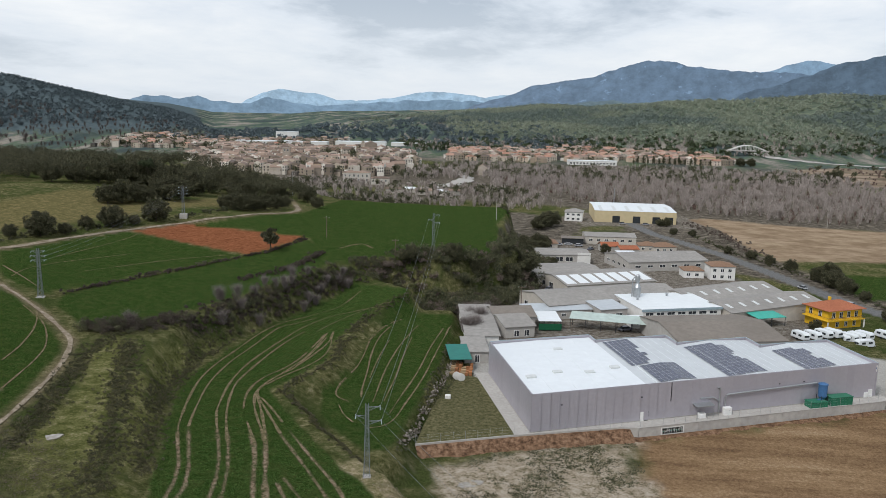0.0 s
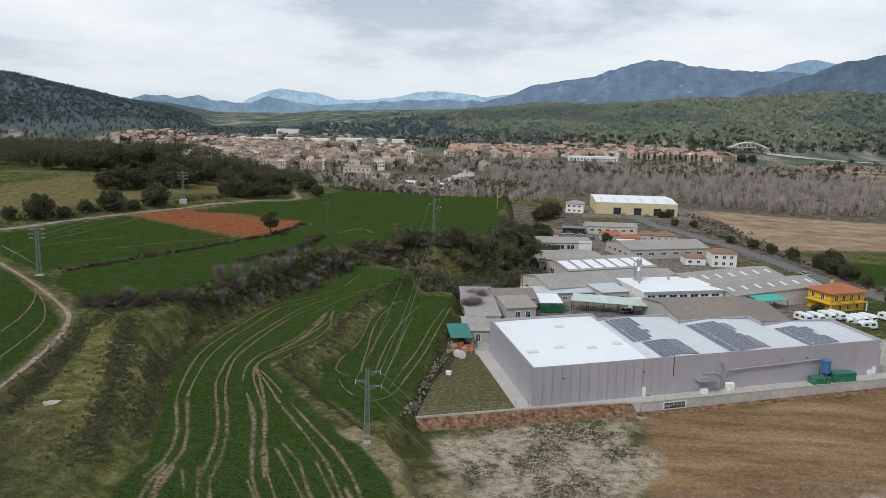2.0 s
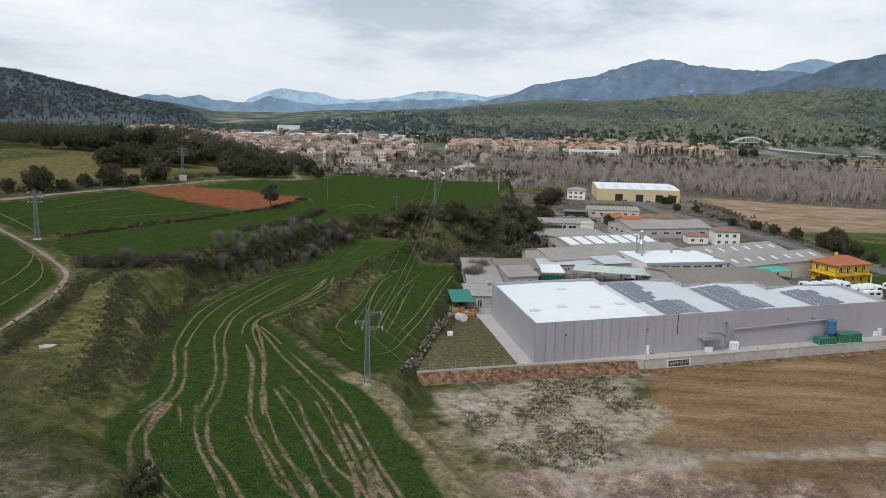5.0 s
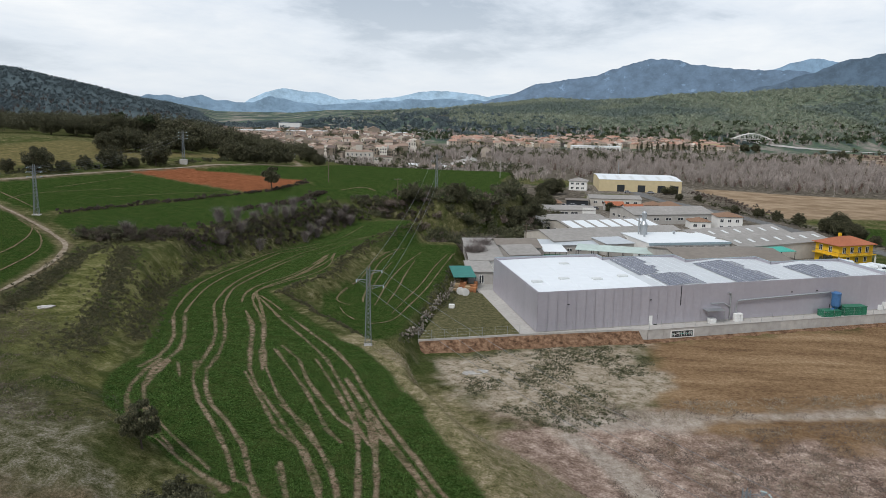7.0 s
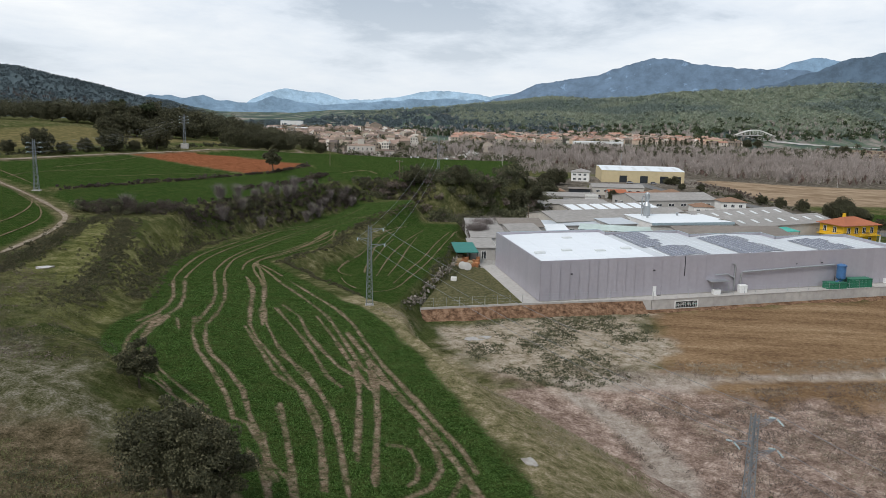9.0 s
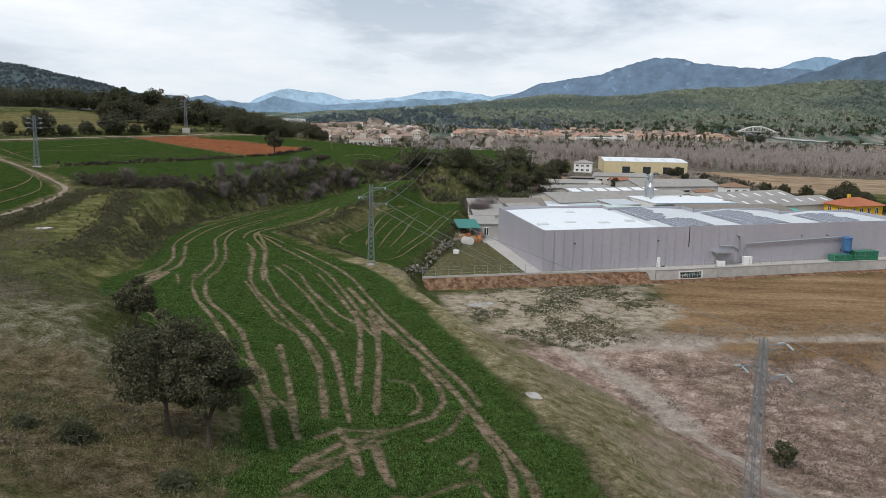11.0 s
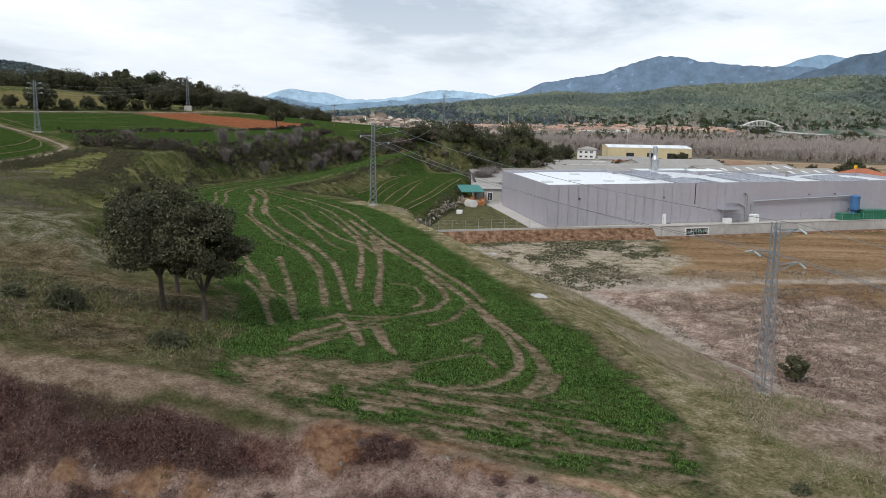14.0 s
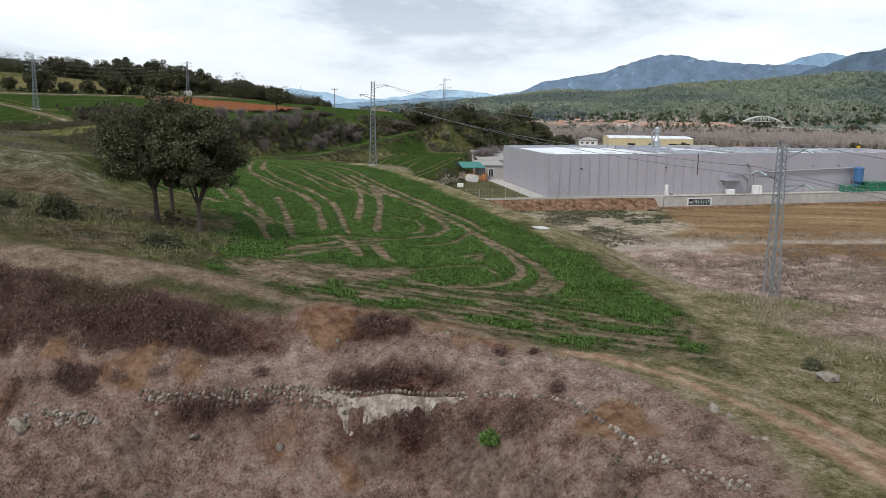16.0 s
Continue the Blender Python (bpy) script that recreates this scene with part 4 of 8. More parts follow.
def build_hall():
    hall = thing("industrial_hall", Matrix.Identity(4), "long grey clad industrial hall with white roof and solar panels", "hall")
    roof_bays = []
    for i, (a, b, d) in enumerate(BAYS):
        bm = bmesh.new()
        top = 7.35
        ridge = a + (b - a) * (0.5 if i == 0 else 0.42)
        rise = 0.22 if i == 0 else 0.62
        pts = [(a, 0.25, top), (ridge, 0.25, top + rise), (b, 0.25, top), (b, d - 0.2, top), (ridge, d - 0.2, top + rise), (a, d - 0.2, top)]
        hi = [bm.verts.new(p) for p in pts]
        lo = [bm.verts.new((x, y, z - 0.25)) for x, y, z in pts]
        for f in ((0, 1, 4, 5), (1, 2, 3, 4)):
            bm.faces.new([hi[k] for k in f])
            bm.faces.new([lo[k] for k in f[::-1]])
        for k in range(6):
            bm.faces.new((lo[k], lo[(k + 1) % 6], hi[(k + 1) % 6], hi[k]))
        roof = part("roof", skew(bm), "roof_white_overcast" if i else "roof_white", hall, "bright white sheet roof")
        roof_bays.append(roof)
        # standing seams across the roof
        for k in range(1, int((b - a) / 2.4)):
            x = a + k * (b - a) / int((b - a) / 2.4)
            zz = top + rise * (1 - abs(x - ridge) / max(ridge - a, b - ridge))
            if i == 0 and k % 2:
                continue
            part("seam", skew(bm_box(x - 0.04, x + 0.04, 0.3, d - 0.3, zz - 0.12, zz + 0.035)), "roof_white", roof)
    # backs and ends: walls behind the parapet, in the hall's stagger
    runs = [((0, 36.3), (26, 36.3)), ((26, 36.3), (26, 31.6)), ((26, 31.6), (45.3, 31.6)), ((45.3, 31.6), (45.3, 25.2)), ((45.3, 25.2), (64.8, 25.2)),
            ((64.8, 25.2), (64.8, 18.6)), ((64.8, 18.6), (84.5, 18.6)), ((84.5, 18.6), (84.5, 0)), ((0, 0), (0, 36.3)), ((0, 0), (84.5, 0))]
    for (ax, ay), (bx, by) in runs:
        d = Vector((bx - ax, by - ay))
        n = Vector((-d.y, d.x)).normalized() * 0.18
        q = [(ax, ay), (bx, by), (bx + n.x, by + n.y), (ax + n.x, ay + n.y)]
        if ax == bx == 0:
            q = [(ax, ay), (ax + 0.18, ay), (bx + 0.18, by), (bx, by)]
        bm = bm_prism(q, 0.0, HALL_H - 0.06)
        bmesh.ops.recalc_face_normals(bm, faces=bm.faces)
        part("wall", skew(bm), "panel_joint" if 0 in (ax + bx, ay + by) else "panel_grey", hall)
        cap = bmesh.new()
        c = [(x * 1.0, y) for x, y in q]
        bm_prism(c, HALL_H - 0.055, HALL_H + 0.02, cap)
        bmesh.ops.recalc_face_normals(cap, faces=cap.faces)
        part("coping", skew(cap), "panel_grey" if 0 in (ax + bx, ay + by) else "parapet_blue", hall, "metal coping")
        inner = [(x + n.x, y + n.y) for x, y in (q[0], q[1])]
        m = n.normalized() * 0.03
        if not ax == bx == 0:
            band = bm_prism([inner[0], inner[1], (inner[1][0] + m.x, inner[1][1] + m.y), (inner[0][0] + m.x, inner[0][1] + m.y)], 7.2, HALL_H - 0.06)
        else:
            band = bm_prism([(0.18, 0.2), (0.21, 0.2), (0.21, 36.1), (0.18, 36.1)], 7.2, HALL_H - 0.06)
        bmesh.ops.recalc_face_normals(band, faces=band.faces)
        part("parapet_lining", skew(band), "parapet_blue", hall)
    # cladding panels on the two faces that are seen
    w = 2.0
    sheet = None
    for k in range(int(84.5 / w)):
        bm = bm_box(0, w - 0.02, -0.045, -0.003, 0.35, HALL_H - 0.1)
        if sheet is None:
            sheet = part("cladding_panel", bm, "panel_grey", hall)
            ob = sheet
        else:
            bm.free()
            ob = new("cladding_panel", sheet.data)
            ob.parent = hall
        ob.matrix_basis = HALL_M @ pose(k * w + 0.02, 0, 0)
    for k in range(int(36.2 / w)):
        ob = new("cladding_panel", sheet.data)
        ob.parent = hall
        ob.matrix_basis = HALL_M @ Matrix(((0, 1, 0, 0), (1, 0, 0, k * w + 0.03), (0, 0, 1, 0), (0, 0, 0, 1)))
    part("plinth", skew(bm_box(-0.02, 84.5, -0.09, -0.003, 0.0, 0.36)), "concrete", hall)
    # rooflights on the plain bay
    for u, v in ((14.9, 28.1), (3.2, 11.3), (9.7, 12.8), (16.7, 11.1), (23.4, 12.9)):
        part("rooflight", skew(bm_box(u - 1.1, u + 1.1, v - 0.7, v + 0.7, 7.36, 7.78, bevel=0.06)), "translucent_sheet", hall, "pale domed rooflight")
    # things on the front wall
    # no opening here: a black slab stands in for the doorway's shade
    part("door", skew(bm_box(25.2, 26.1, -0.10, -0.048, 0.05, 2.15)), "black_paint_and_dark", hall, "black slab standing for the dark inside an open doorway")
    part("door_leaf", skew(bm_box(24.2, 25.1, -0.11, -0.05, 0.05, 2.1)), "white_paint", hall, "white metal door leaf")
    part("downpipe", skew(bm_tube([(31.2, -0.14, 7.9), (31.2, -0.14, 3.9)], 0.09)), "dark_steel", hall)
    for u in (6.4, 24.3, 58.0, 64.5):
        part("wall_lamp", skew(bm_box(u - 0.2, u + 0.2, -0.25, -0.05, 5.25, 5.45, bevel=0.03)), "dark_steel", hall)
    part("canopy", skew(bm_box(36.5, 40.8, -2.4, -0.05, 2.75, 2.88)), "galvanised", hall, "small sheet canopy on posts")
    for u in (36.7, 40.5):
        part("canopy_post", skew(bm_tube([(u, -2.25, 0), (u, -2.25, 2.76)], 0.05)), "galvanised", hall)
    part("pump", skew(bm_box(37.4, 39.0, -1.9, -0.7, 0, 1.1, bevel=0.1)), "white_paint", hall)
    part("duct", skew(bm_tube([(44.3, -0.5, 0.9), (44.3, -0.5, 3.8), (44.6, -0.5, 4.15), (45.0, -0.5, 4.25), (67.6, -0.5, 4.9)], 0.17, 10)), "galvanised", hall, "long galvanised extraction duct")
    part("vent_pipe", skew(bm_tube([(42.9, -0.35, 0.3), (42.9, -0.35, 5.6), (42.75, -0.35, 5.85), (42.3, -0.35, 5.9)], 0.16, 10)), "galvanised", hall)
    part("vent_pipe", skew(bm_tube([(42.9, -0.38, 3.0), (41.2, -0.38, 3.9), (38.2, -0.38, 3.9)], 0.12, 8)), "galvanised", hall)
    part("compressor_box", skew(bm_box(43.6, 45.4, -1.7, -0.55, 0, 1.7, bevel=0.05)), "white_paint", hall, "white compressor housing")
    part("wall_sign", skew(bm_box(83.4, 84.4, -0.09, -0.05, 6.0, 7.4)), "white_paint", hall, "small white sign with blue shapes")
    part("sign_mark", skew(bm_box(83.6, 84.2, -0.11, -0.092, 6.5, 7.0)), "blue_tank", hall)
    part("meter_box", skew(bm_box(81.3, 82.3, -0.3, -0.05, 0.2, 1.3)), "white_paint", hall)
    part("meter_box", skew(bm_box(82.5, 83.5, -0.3, -0.05, 0.2, 1.9)), "white_paint", hall)
    return hall


hall = build_hall()


def dust_collector():
    t = thing("dust_collector", HALL_M @ pose(68.6, -1.6, 0), "blue cyclone dust collector over a green waste container", "dust collector")
    part("drum", bm_tube([(0, 0, 2.2), (0, 0, 4.7)], [0.95, 0.95], 16), "blue_tank", t, "blue steel drum")
    part("cap", bm_tube([(0, 0, 4.7), (0, 0, 4.95), (0, 0, 5.2)], [1.05, 1.05, 0.5], 16), "blue_tank", t)
    part("cone", bm_tube([(0, 0, 1.5), (0, 0, 2.2)], [0.4, 0.95], 16), "blue_tank", t)
    for x, y in ((-0.8, -0.8), (0.8, -0.8), (0.8, 0.8), (-0.8, 0.8)):
        part("leg", bm_tube([(x, y, 0), (x, y, 2.4)], 0.06, 6), "dark_steel", t)
    part("chute", bm_tube([(0, -0.2, 1.6), (-1.3, -0.4, 1.5), (-1.9, -0.4, 0.9)], 0.22, 8), "blue_tank", t)
    for x, w, h in ((-2.6, 4.2, 1.4), (3.4, 5.4, 2.0)):
        c = thing("waste_container", HALL_M @ pose(68.6 + x + 0.8, -2.1, 0.0), "green steel waste container beside the hall wall", "container", "green containers")
        bm = bmesh.new()
        bm_prism([(-w / 2, -1.1), (w / 2, -1.1), (w / 2, 1.1), (-w / 2, 1.1)], 0.12, h, bm)
        part("body", bm, "green_skip", c)
        for k in range(6):
            u = -w / 2 + 0.25 + k * (w - 0.5) / 5
            part("rib", bm_box(u - 0.06, u + 0.06, -1.18, -1.102, 0.15, h - 0.05), "green_skip", c)
        part("rim", bm_box(-w / 2 - 0.06, w / 2 + 0.06, -1.2, 1.2, h, h + 0.1), "green_skip", c)
        part("skid", bm_box(-w / 2, w / 2, -0.7, -0.5, 0, 0.12), "dark_steel", c)
        part("skid", bm_box(-w / 2, w / 2, 0.5, 0.7, 0, 0.12), "dark_steel", c)


dust_collector()


def solar_array(u0, v0, cols, rows, skips=(), bay=1):
    """Rows of panels that lie on one bay's roof; skips: cells that are left out."""
    a, b, d = BAYS[bay]
    ridge = a + (b - a) * 0.42
    t = thing("solar_array", Matrix.Identity(4), "dark blue solar panels in rows on the white roof", "solar panels", "roof solar arrays")
    pw, ph = 1.05, 1.72
    cell = None
    for i in range(cols):
        for j in range(rows):
            if (i, j) in skips:
                continue
            u, v = u0 + i * (pw + 0.03), v0 + j * (ph + 0.06)
            slope = 0.62 / (ridge - a) if u < ridge else -0.62 / (b - ridge)
            z = 7.35 + 0.62 * (1 - (ridge - u) / (ridge - a) if u < ridge else 1 - (u - ridge) / (b - ridge)) + 0.10
            if cell is None:
                bm = bm_box(0, pw, 0, ph, 0, 0.04)
                cell = part("panel", bm, "solar_cell", t)
                ob = cell
                frame_mesh = bmesh.new()
                for q in ((0, pw, -0.02, 0.035), (0, pw, ph - 0.035, ph + 0.02), (-0.015, 0.03, 0, ph), (pw - 0.03, pw + 0.015, 0, ph)):
                    bm_box(q[0], q[1], q[2], q[3], -0.01, 0.055, frame_mesh)
                fr = part("panel_frame", frame_mesh, "cell_frame", cell).data
            else:
                ob = new("panel", cell.data)
                ob.parent = t
                f = new("panel_frame", fr)
                f.parent = ob
            ob.matrix_basis = HALL_M @ pose(u, v, z, 0, -math.degrees(math.atan(slope)), 0)
    return t


solar_array(27.6, 12.8, 6, 10, {(5, 0), (5, 1), (5, 2), (5, 4), (5, 5), (4, 0)}, 1)
solar_array(29.2, 1.2, 8, 6, (), 1)
solar_array(46.0, 1.4, 9, 12, {(8, 5), (8, 6), (8, 7), (7, 6), (8, 11), (7, 11)}, 2)
solar_array(66.0, 0.9, 7, 8, {(6, 3), (6, 4), (5, 7), (6, 7)}, 3)

# ---- materials of the estate and the town ----
plain("fibre_cement", (0.30, 0.285, 0.265), 0.9, 0, 0.8, 0.18, 0.16)
plain("fibre_brown", (0.21, 0.185, 0.16), 0.9, 0, 0.8, 0.16, 0.15)
plain("sheet_metal", (0.52, 0.55, 0.57), 0.45, 0.35, 0.6, 0.10, 0.08)
plain("sheet_white", (0.68, 0.71, 0.72), 0.5, 0, 0.6, 0.06, 0.05)
plain("sheet_green", (0.42, 0.50, 0.46), 0.6, 0, 0.6, 0.16, 0.12)
plain("render_grey", (0.42, 0.40, 0.37), 0.9, 0, 0.7, 0.14, 0.14)
plain("render_cream", (0.50, 0.465, 0.41), 0.9, 0, 0.7, 0.12, 0.12)
plain("render_white", (0.70, 0.69, 0.66), 0.9, 0, 0.7, 0.10, 0.10)
plain("render_sand", (0.53, 0.44, 0.27), 0.9, 0, 0.5, 0.10, 0.08)
plain("render_yellow", (0.68, 0.42, 0.03), 0.85, 0, 0.8, 0.08, 0.08)
plain("tile_red", (0.36, 0.13, 0.07), 0.85, 0, 2.0, 0.22, 0.14)
plain("tile_brown", (0.24, 0.15, 0.10), 0.85, 0, 2.0, 0.22, 0.14)
plain("teal_sheet", (0.015, 0.16, 0.13), 0.6, 0, 0.8, 0.15, 0.1)
plain("green_net", (0.015, 0.10, 0.05), 0.9, 0, 3.0, 0.3, 0.1)
plain("turquoise_sheet", (0.03, 0.36, 0.28), 0.6, 0, 0.8, 0.15, 0.1)
# glass, and also the shade inside open loading doors and the carport
plain("dark_glass_and_shade", (0.035, 0.04, 0.045), 0.15, 0, 2.0, 0.2, 0.1)
plain("wood_post", (0.16, 0.12, 0.09), 0.85, 0, 4.0, 0.25, 0.15)
plain("terracotta", (0.45, 0.20, 0.09), 0.85, 0, 3.0, 0.2, 0.15, per=0.35)
plain("pallet_wood", (0.42, 0.30, 0.17), 0.85, 0, 3.0, 0.2, 0.15, per=0.35)
plain("tyre_rubber", (0.03, 0.03, 0.03), 0.8)
plain("car_paint", (0.40, 0.41, 0.42), 0.25, 0, 2.0, 0.05, 0.03, per=0.75)


def fix(bm):
    bmesh.ops.recalc_face_normals(bm, faces=bm.faces)
    return bm


def window(parent, side, u, sill, w, h, L, D, deep=0.06):
    """A window on the front, back, left or right wall of a building: frame, sill and pane."""
    def place(bm):
        if side == "left":
            bm.transform(Matrix(((0, 1, 0, 0), (-1, 0, 0, D), (0, 0, 1, 0), (0, 0, 0, 1))))
        elif side == "right":
            bm.transform(Matrix(((0, -1, 0, L), (1, 0, 0, 0), (0, 0, 1, 0), (0, 0, 0, 1))))
        elif side == "back":
            bm.transform(Matrix(((-1, 0, 0, L), (0, -1, 0, D), (0, 0, 1, 0), (0, 0, 0, 1))))
        return bm
    fr = bmesh.new()
    t = min(0.09, w * 0.1)
    for q in ((u, u + w, sill, sill + t), (u, u + w, sill + h - t, sill + h), (u, u + t, sill + t, sill + h - t), (u + w - t, u + w, sill + t, sill + h - t),
              (u + w / 2 - t / 2, u + w / 2 + t / 2, sill + t, sill + h - t)):
        bm_box(q[0], q[1], -deep - 0.03, -0.004, q[2], q[3], fr)
    win = part("window", place(fr), "white_paint", parent)
    part("pane", place(bm_box(u + t * 0.8, u + w - t * 0.8, -deep, -0.006, sill + t * 0.8, sill + h - t * 0.8)), "dark_glass_and_shade", win, "dark glass")
    return win


def building(name, label, category, x, y, ang, L, D, eave, z=None, roof="gable", rise=1.8, wall="render_grey", top="fibre_cement", over=0.3, wins=(), group=""):
    """A building whose front runs L metres from (x, y) at ang degrees, D deep. roof: gable (ridge along the front), end (ridge front to back), mono, flat, hip."""
    if z is None:
        z = min(land1(x, y), land1(x + L * math.cos(radians(ang)), y + L * math.sin(radians(ang)))) - 0.05
    t = thing(name, pose(x, y, z, 0, 0, ang), label, category, group)
    th = 0.25
    front, back = bm_prism([(0, 0), (L, 0), (L, th), (0, th)], -1.2, eave), None
    part("wall", front, wall, t)
    part("wall", bm_prism([(0, D - th), (L, D - th), (L, D), (0, D)], -1.2, eave + (rise if roof == "mono" else 0)), wall, t)
    for u in (0, L - th):
        bm = bmesh.new()
        prof = [(th, -1.2), (D - th, -1.2), (D - th, eave)] + ([(D / 2, eave + rise)] if roof == "gable" else []) + [(th, eave)]
        if roof == "mono":
            prof = [(th, -1.2), (D - th, -1.2), (D - th, eave + rise), (th, eave)]
        a = [bm.verts.new((u, p, q)) for p, q in prof]
        b = [bm.verts.new((u + th, p, q)) for p, q in prof]
        bm.faces.new(a)
        bm.faces.new(b[::-1])
        for k in range(len(prof)):
            bm.faces.new((a[k], a[(k + 1) % len(prof)], b[(k + 1) % len(prof)], b[k]))
        part("wall", fix(bm), wall, t)
    if roof == "end":
        for v in (0, D - th):
            bm = bmesh.new()
            tri = [(0, eave), (L, eave), (L / 2, eave + rise)]
            a = [bm.verts.new((p, v, q)) for p, q in tri]
            b = [bm.verts.new((p, v + th, q)) for p, q in tri]
            bm.faces.new(a)
            bm.faces.new(b[::-1])
            for k in range(3):
                bm.faces.new((a[k], a[(k + 1) % 3], b[(k + 1) % 3], b[k]))
            part("gable", fix(bm), wall, t)
    o, tk = over, 0.14
    if roof == "gable":
        k = rise / (D / 2)
        planes = [[(-o, -o, eave - k * o), (L + o, -o, eave - k * o), (L + o, D / 2, eave + rise), (-o, D / 2, eave + rise)],
                  [(-o, D / 2, eave + rise), (L + o, D / 2, eave + rise), (L + o, D + o, eave - k * o), (-o, D + o, eave - k * o)]]
    elif roof == "end":
        k = rise / (L / 2)
        planes = [[(-o, -o, eave - k * o), (L / 2, -o, eave + rise), (L / 2, D + o, eave + rise), (-o, D + o, eave - k * o)],
                  [(L / 2, -o, eave + rise), (L + o, -o, eave - k * o), (L + o, D + o, eave - k * o), (L / 2, D + o, eave + rise)]]
    elif roof == "mono":
        planes = [[(-o, -o, eave), (L + o, -o, eave), (L + o, D + o, eave + rise), (-o, D + o, eave + rise)]]
    elif roof == "hip":
        r = min(L, D) / 2
        A, B = ((r, D / 2), (L - r, D / 2)) if L >= D else ((L / 2, r), (L / 2, D - r))
        c = [(-o, -o), (L + o, -o), (L + o, D + o), (-o, D + o)]
        e, h = eave - 0.05, eave + rise
        A, B = (*A, h), (*B, h)
        c = [(*q, e) for q in c]
        planes = [[c[0], c[1], B, A], [c[2], c[3], A, B], [c[1], c[2], B], [c[3], c[0], A]] if L >= D else [[c[0], c[1], A], [c[1], c[2], B, A], [c[2], c[3], B], [c[3], c[0], A, B]]
    else:
        planes = [[(-o, -o, eave), (L + o, -o, eave), (L + o, D + o, eave + 0.05), (-o, D + o, eave + 0.05)]]
    for pl in planes:
        bm = bmesh.new()
        lo = [bm.verts.new((p[0], p[1], p[2] + 0.004)) for p in pl]
        hi = [bm.verts.new((p[0], p[1], p[2] + tk)) for p in pl]
        bm.faces.new(hi)
        bm.faces.new(lo[::-1])
        for q in range(len(pl)):
            bm.faces.new((lo[q], lo[(q + 1) % len(pl)], hi[(q + 1) % len(pl)], hi[q]))
        part("roof", fix(bm), top, t)
    for side, u, sill, w, h in wins:
        window(t, side, u, sill, w, h, L, D)
    return t


def door(parent, u, w, h, mat="dark_steel"):
    return part("door", bm_box(u, u + w, -0.07, -0.004, 0.0, h), mat, parent, "closed metal door")


def strips(parent, L, D, eave, rise, n, w, mat="translucent_sheet", side=0, a=0.12, b=0.88):
    """Rooflight strips up one slope of a gable roof."""
    for k in range(n):
        u = (k + 0.5) * L / n
        bm = bmesh.new()
        y0, y1 = D / 2 * a, D / 2 * b
        z0, z1 = eave + rise * a + 0.16, eave + rise * b + 0.16
        if side:
            y0, y1 = D - y0, D - y1
        lo = [bm.verts.new(p) for p in ((u - w / 2, y0, z0), (u + w / 2, y0, z0), (u + w / 2, y1, z1), (u - w / 2, y1, z1))]
        hi = [bm.verts.new(v.co + Vector((0, 0, 0.06))) for v in lo]
        bm.faces.new(hi)
        for q in range(4):
            bm.faces.new((lo[q], lo[(q + 1) % 4], hi[(q + 1) % 4], hi[q]))
        part("rooflight", fix(bm), mat, parent)


def row(side, n, u0, step, sill, w, h):
    return [(side, u0 + k * step, sill, w, h) for k in range(n)]


# ---- buildings behind the hall ----
b = building("warehouse", "tall sand-yellow warehouse with white roof and dark loading doors", "warehouse", 45.4, 515, 0, 50, 46, 7.4, wall="render_sand", roof="gable", rise=0.9, top="sheet_white", over=0.1)
# dark sheets on the wall take the place of the shade inside
for u in (11, 23.5, 35.5, 43.5):
    part("loading_door", bm_box(u, u + 4.6, -0.08, -0.004, 0, 4.4), "dark_glass_and_shade", b, "dark sheet standing for the shade in an open loading door")
strips(b, 50, 46, 7.4, 0.9, 6, 2.0)
building("house", "white two-storey house with grey hip roof", "house", 27, 517, -8, 11, 10, 5.8, wall="render_white", roof="hip", rise=1.8, top="fibre_cement", over=0.5,
         wins=row("front", 3, 1.2, 3.2, 3.6, 1.8, 1.3) + row("front", 3, 1.2, 3.2, 0.9, 1.8, 1.3))
building("workshop", "long cream workshop with a row of windows", "workshop", 33, 422, 2, 26, 15, 3.9, wall="render_cream", rise=1.2, wins=row("front", 6, 2.0, 4.0, 1.5, 1.9, 1.2))
# solid dark walls stand in for the shade under the open roof
building("carport", "carport with dark flat roof, its shaded inside drawn as dark walls", "carport", 21, 418, -2, 11, 7, 2.9, roof="flat", wall="dark_glass_and_shade", top="fibre_brown", over=0.5)
building("house", "low house with brown tiled hip roof and cream walls", "house", 4.5, 395, 6, 13.5, 10, 2.9, wall="render_cream", roof="hip", rise=1.9, top="tile_brown", over=0.6, wins=[("front", 9, 0.9, 2.0, 1.3)])
w = building("workshop", "grey workshop with large windows and a white end wall", "workshop", 7.6, 353, 6, 23, 17, 3.8, rise=0.9, wall="render_grey", wins=row("front", 2, 8.0, 4.3, 1.1, 3.2, 1.9) + row("front", 6, 1.2, 1.0, 1.6, 0.5, 1.2))
part("end_wall", bm_box(17.4, 23.1, -0.12, -0.01, -0.3, 4.9), "render_white", w, "white painted panel")
building("factory", "large grey factory with small windows along its sides", "factory", 45, 339.5, 20, 37, 23, 4.3, rise=2.0, wall="render_grey",
         wins=row("front", 6, 3.0, 5.6, 1.9, 2.6, 1.1) + row("left", 4, 3.0, 5.0, 1.6, 2.4, 1.2))
w = building("factory", "old factory with pale rooflight strips in its grey roof", "factory", 17, 283, 25, 36, 24, 4.3, rise=1.6, wall="render_cream", wins=[("left", 3, 0.8, 3, 2.2), ("left", 10, 0.8, 3, 2.2)])
strips(w, 36, 24, 4.3, 1.6, 7, 3.8, "sheet_white")
building("factory", "old factory wing with stained grey roof", "factory", 7, 298, 18, 27, 24, 4.2, rise=1.2, wall="render_cream", wins=row("front", 3, 1.5, 3.4, 1.0, 2.4, 1.8))
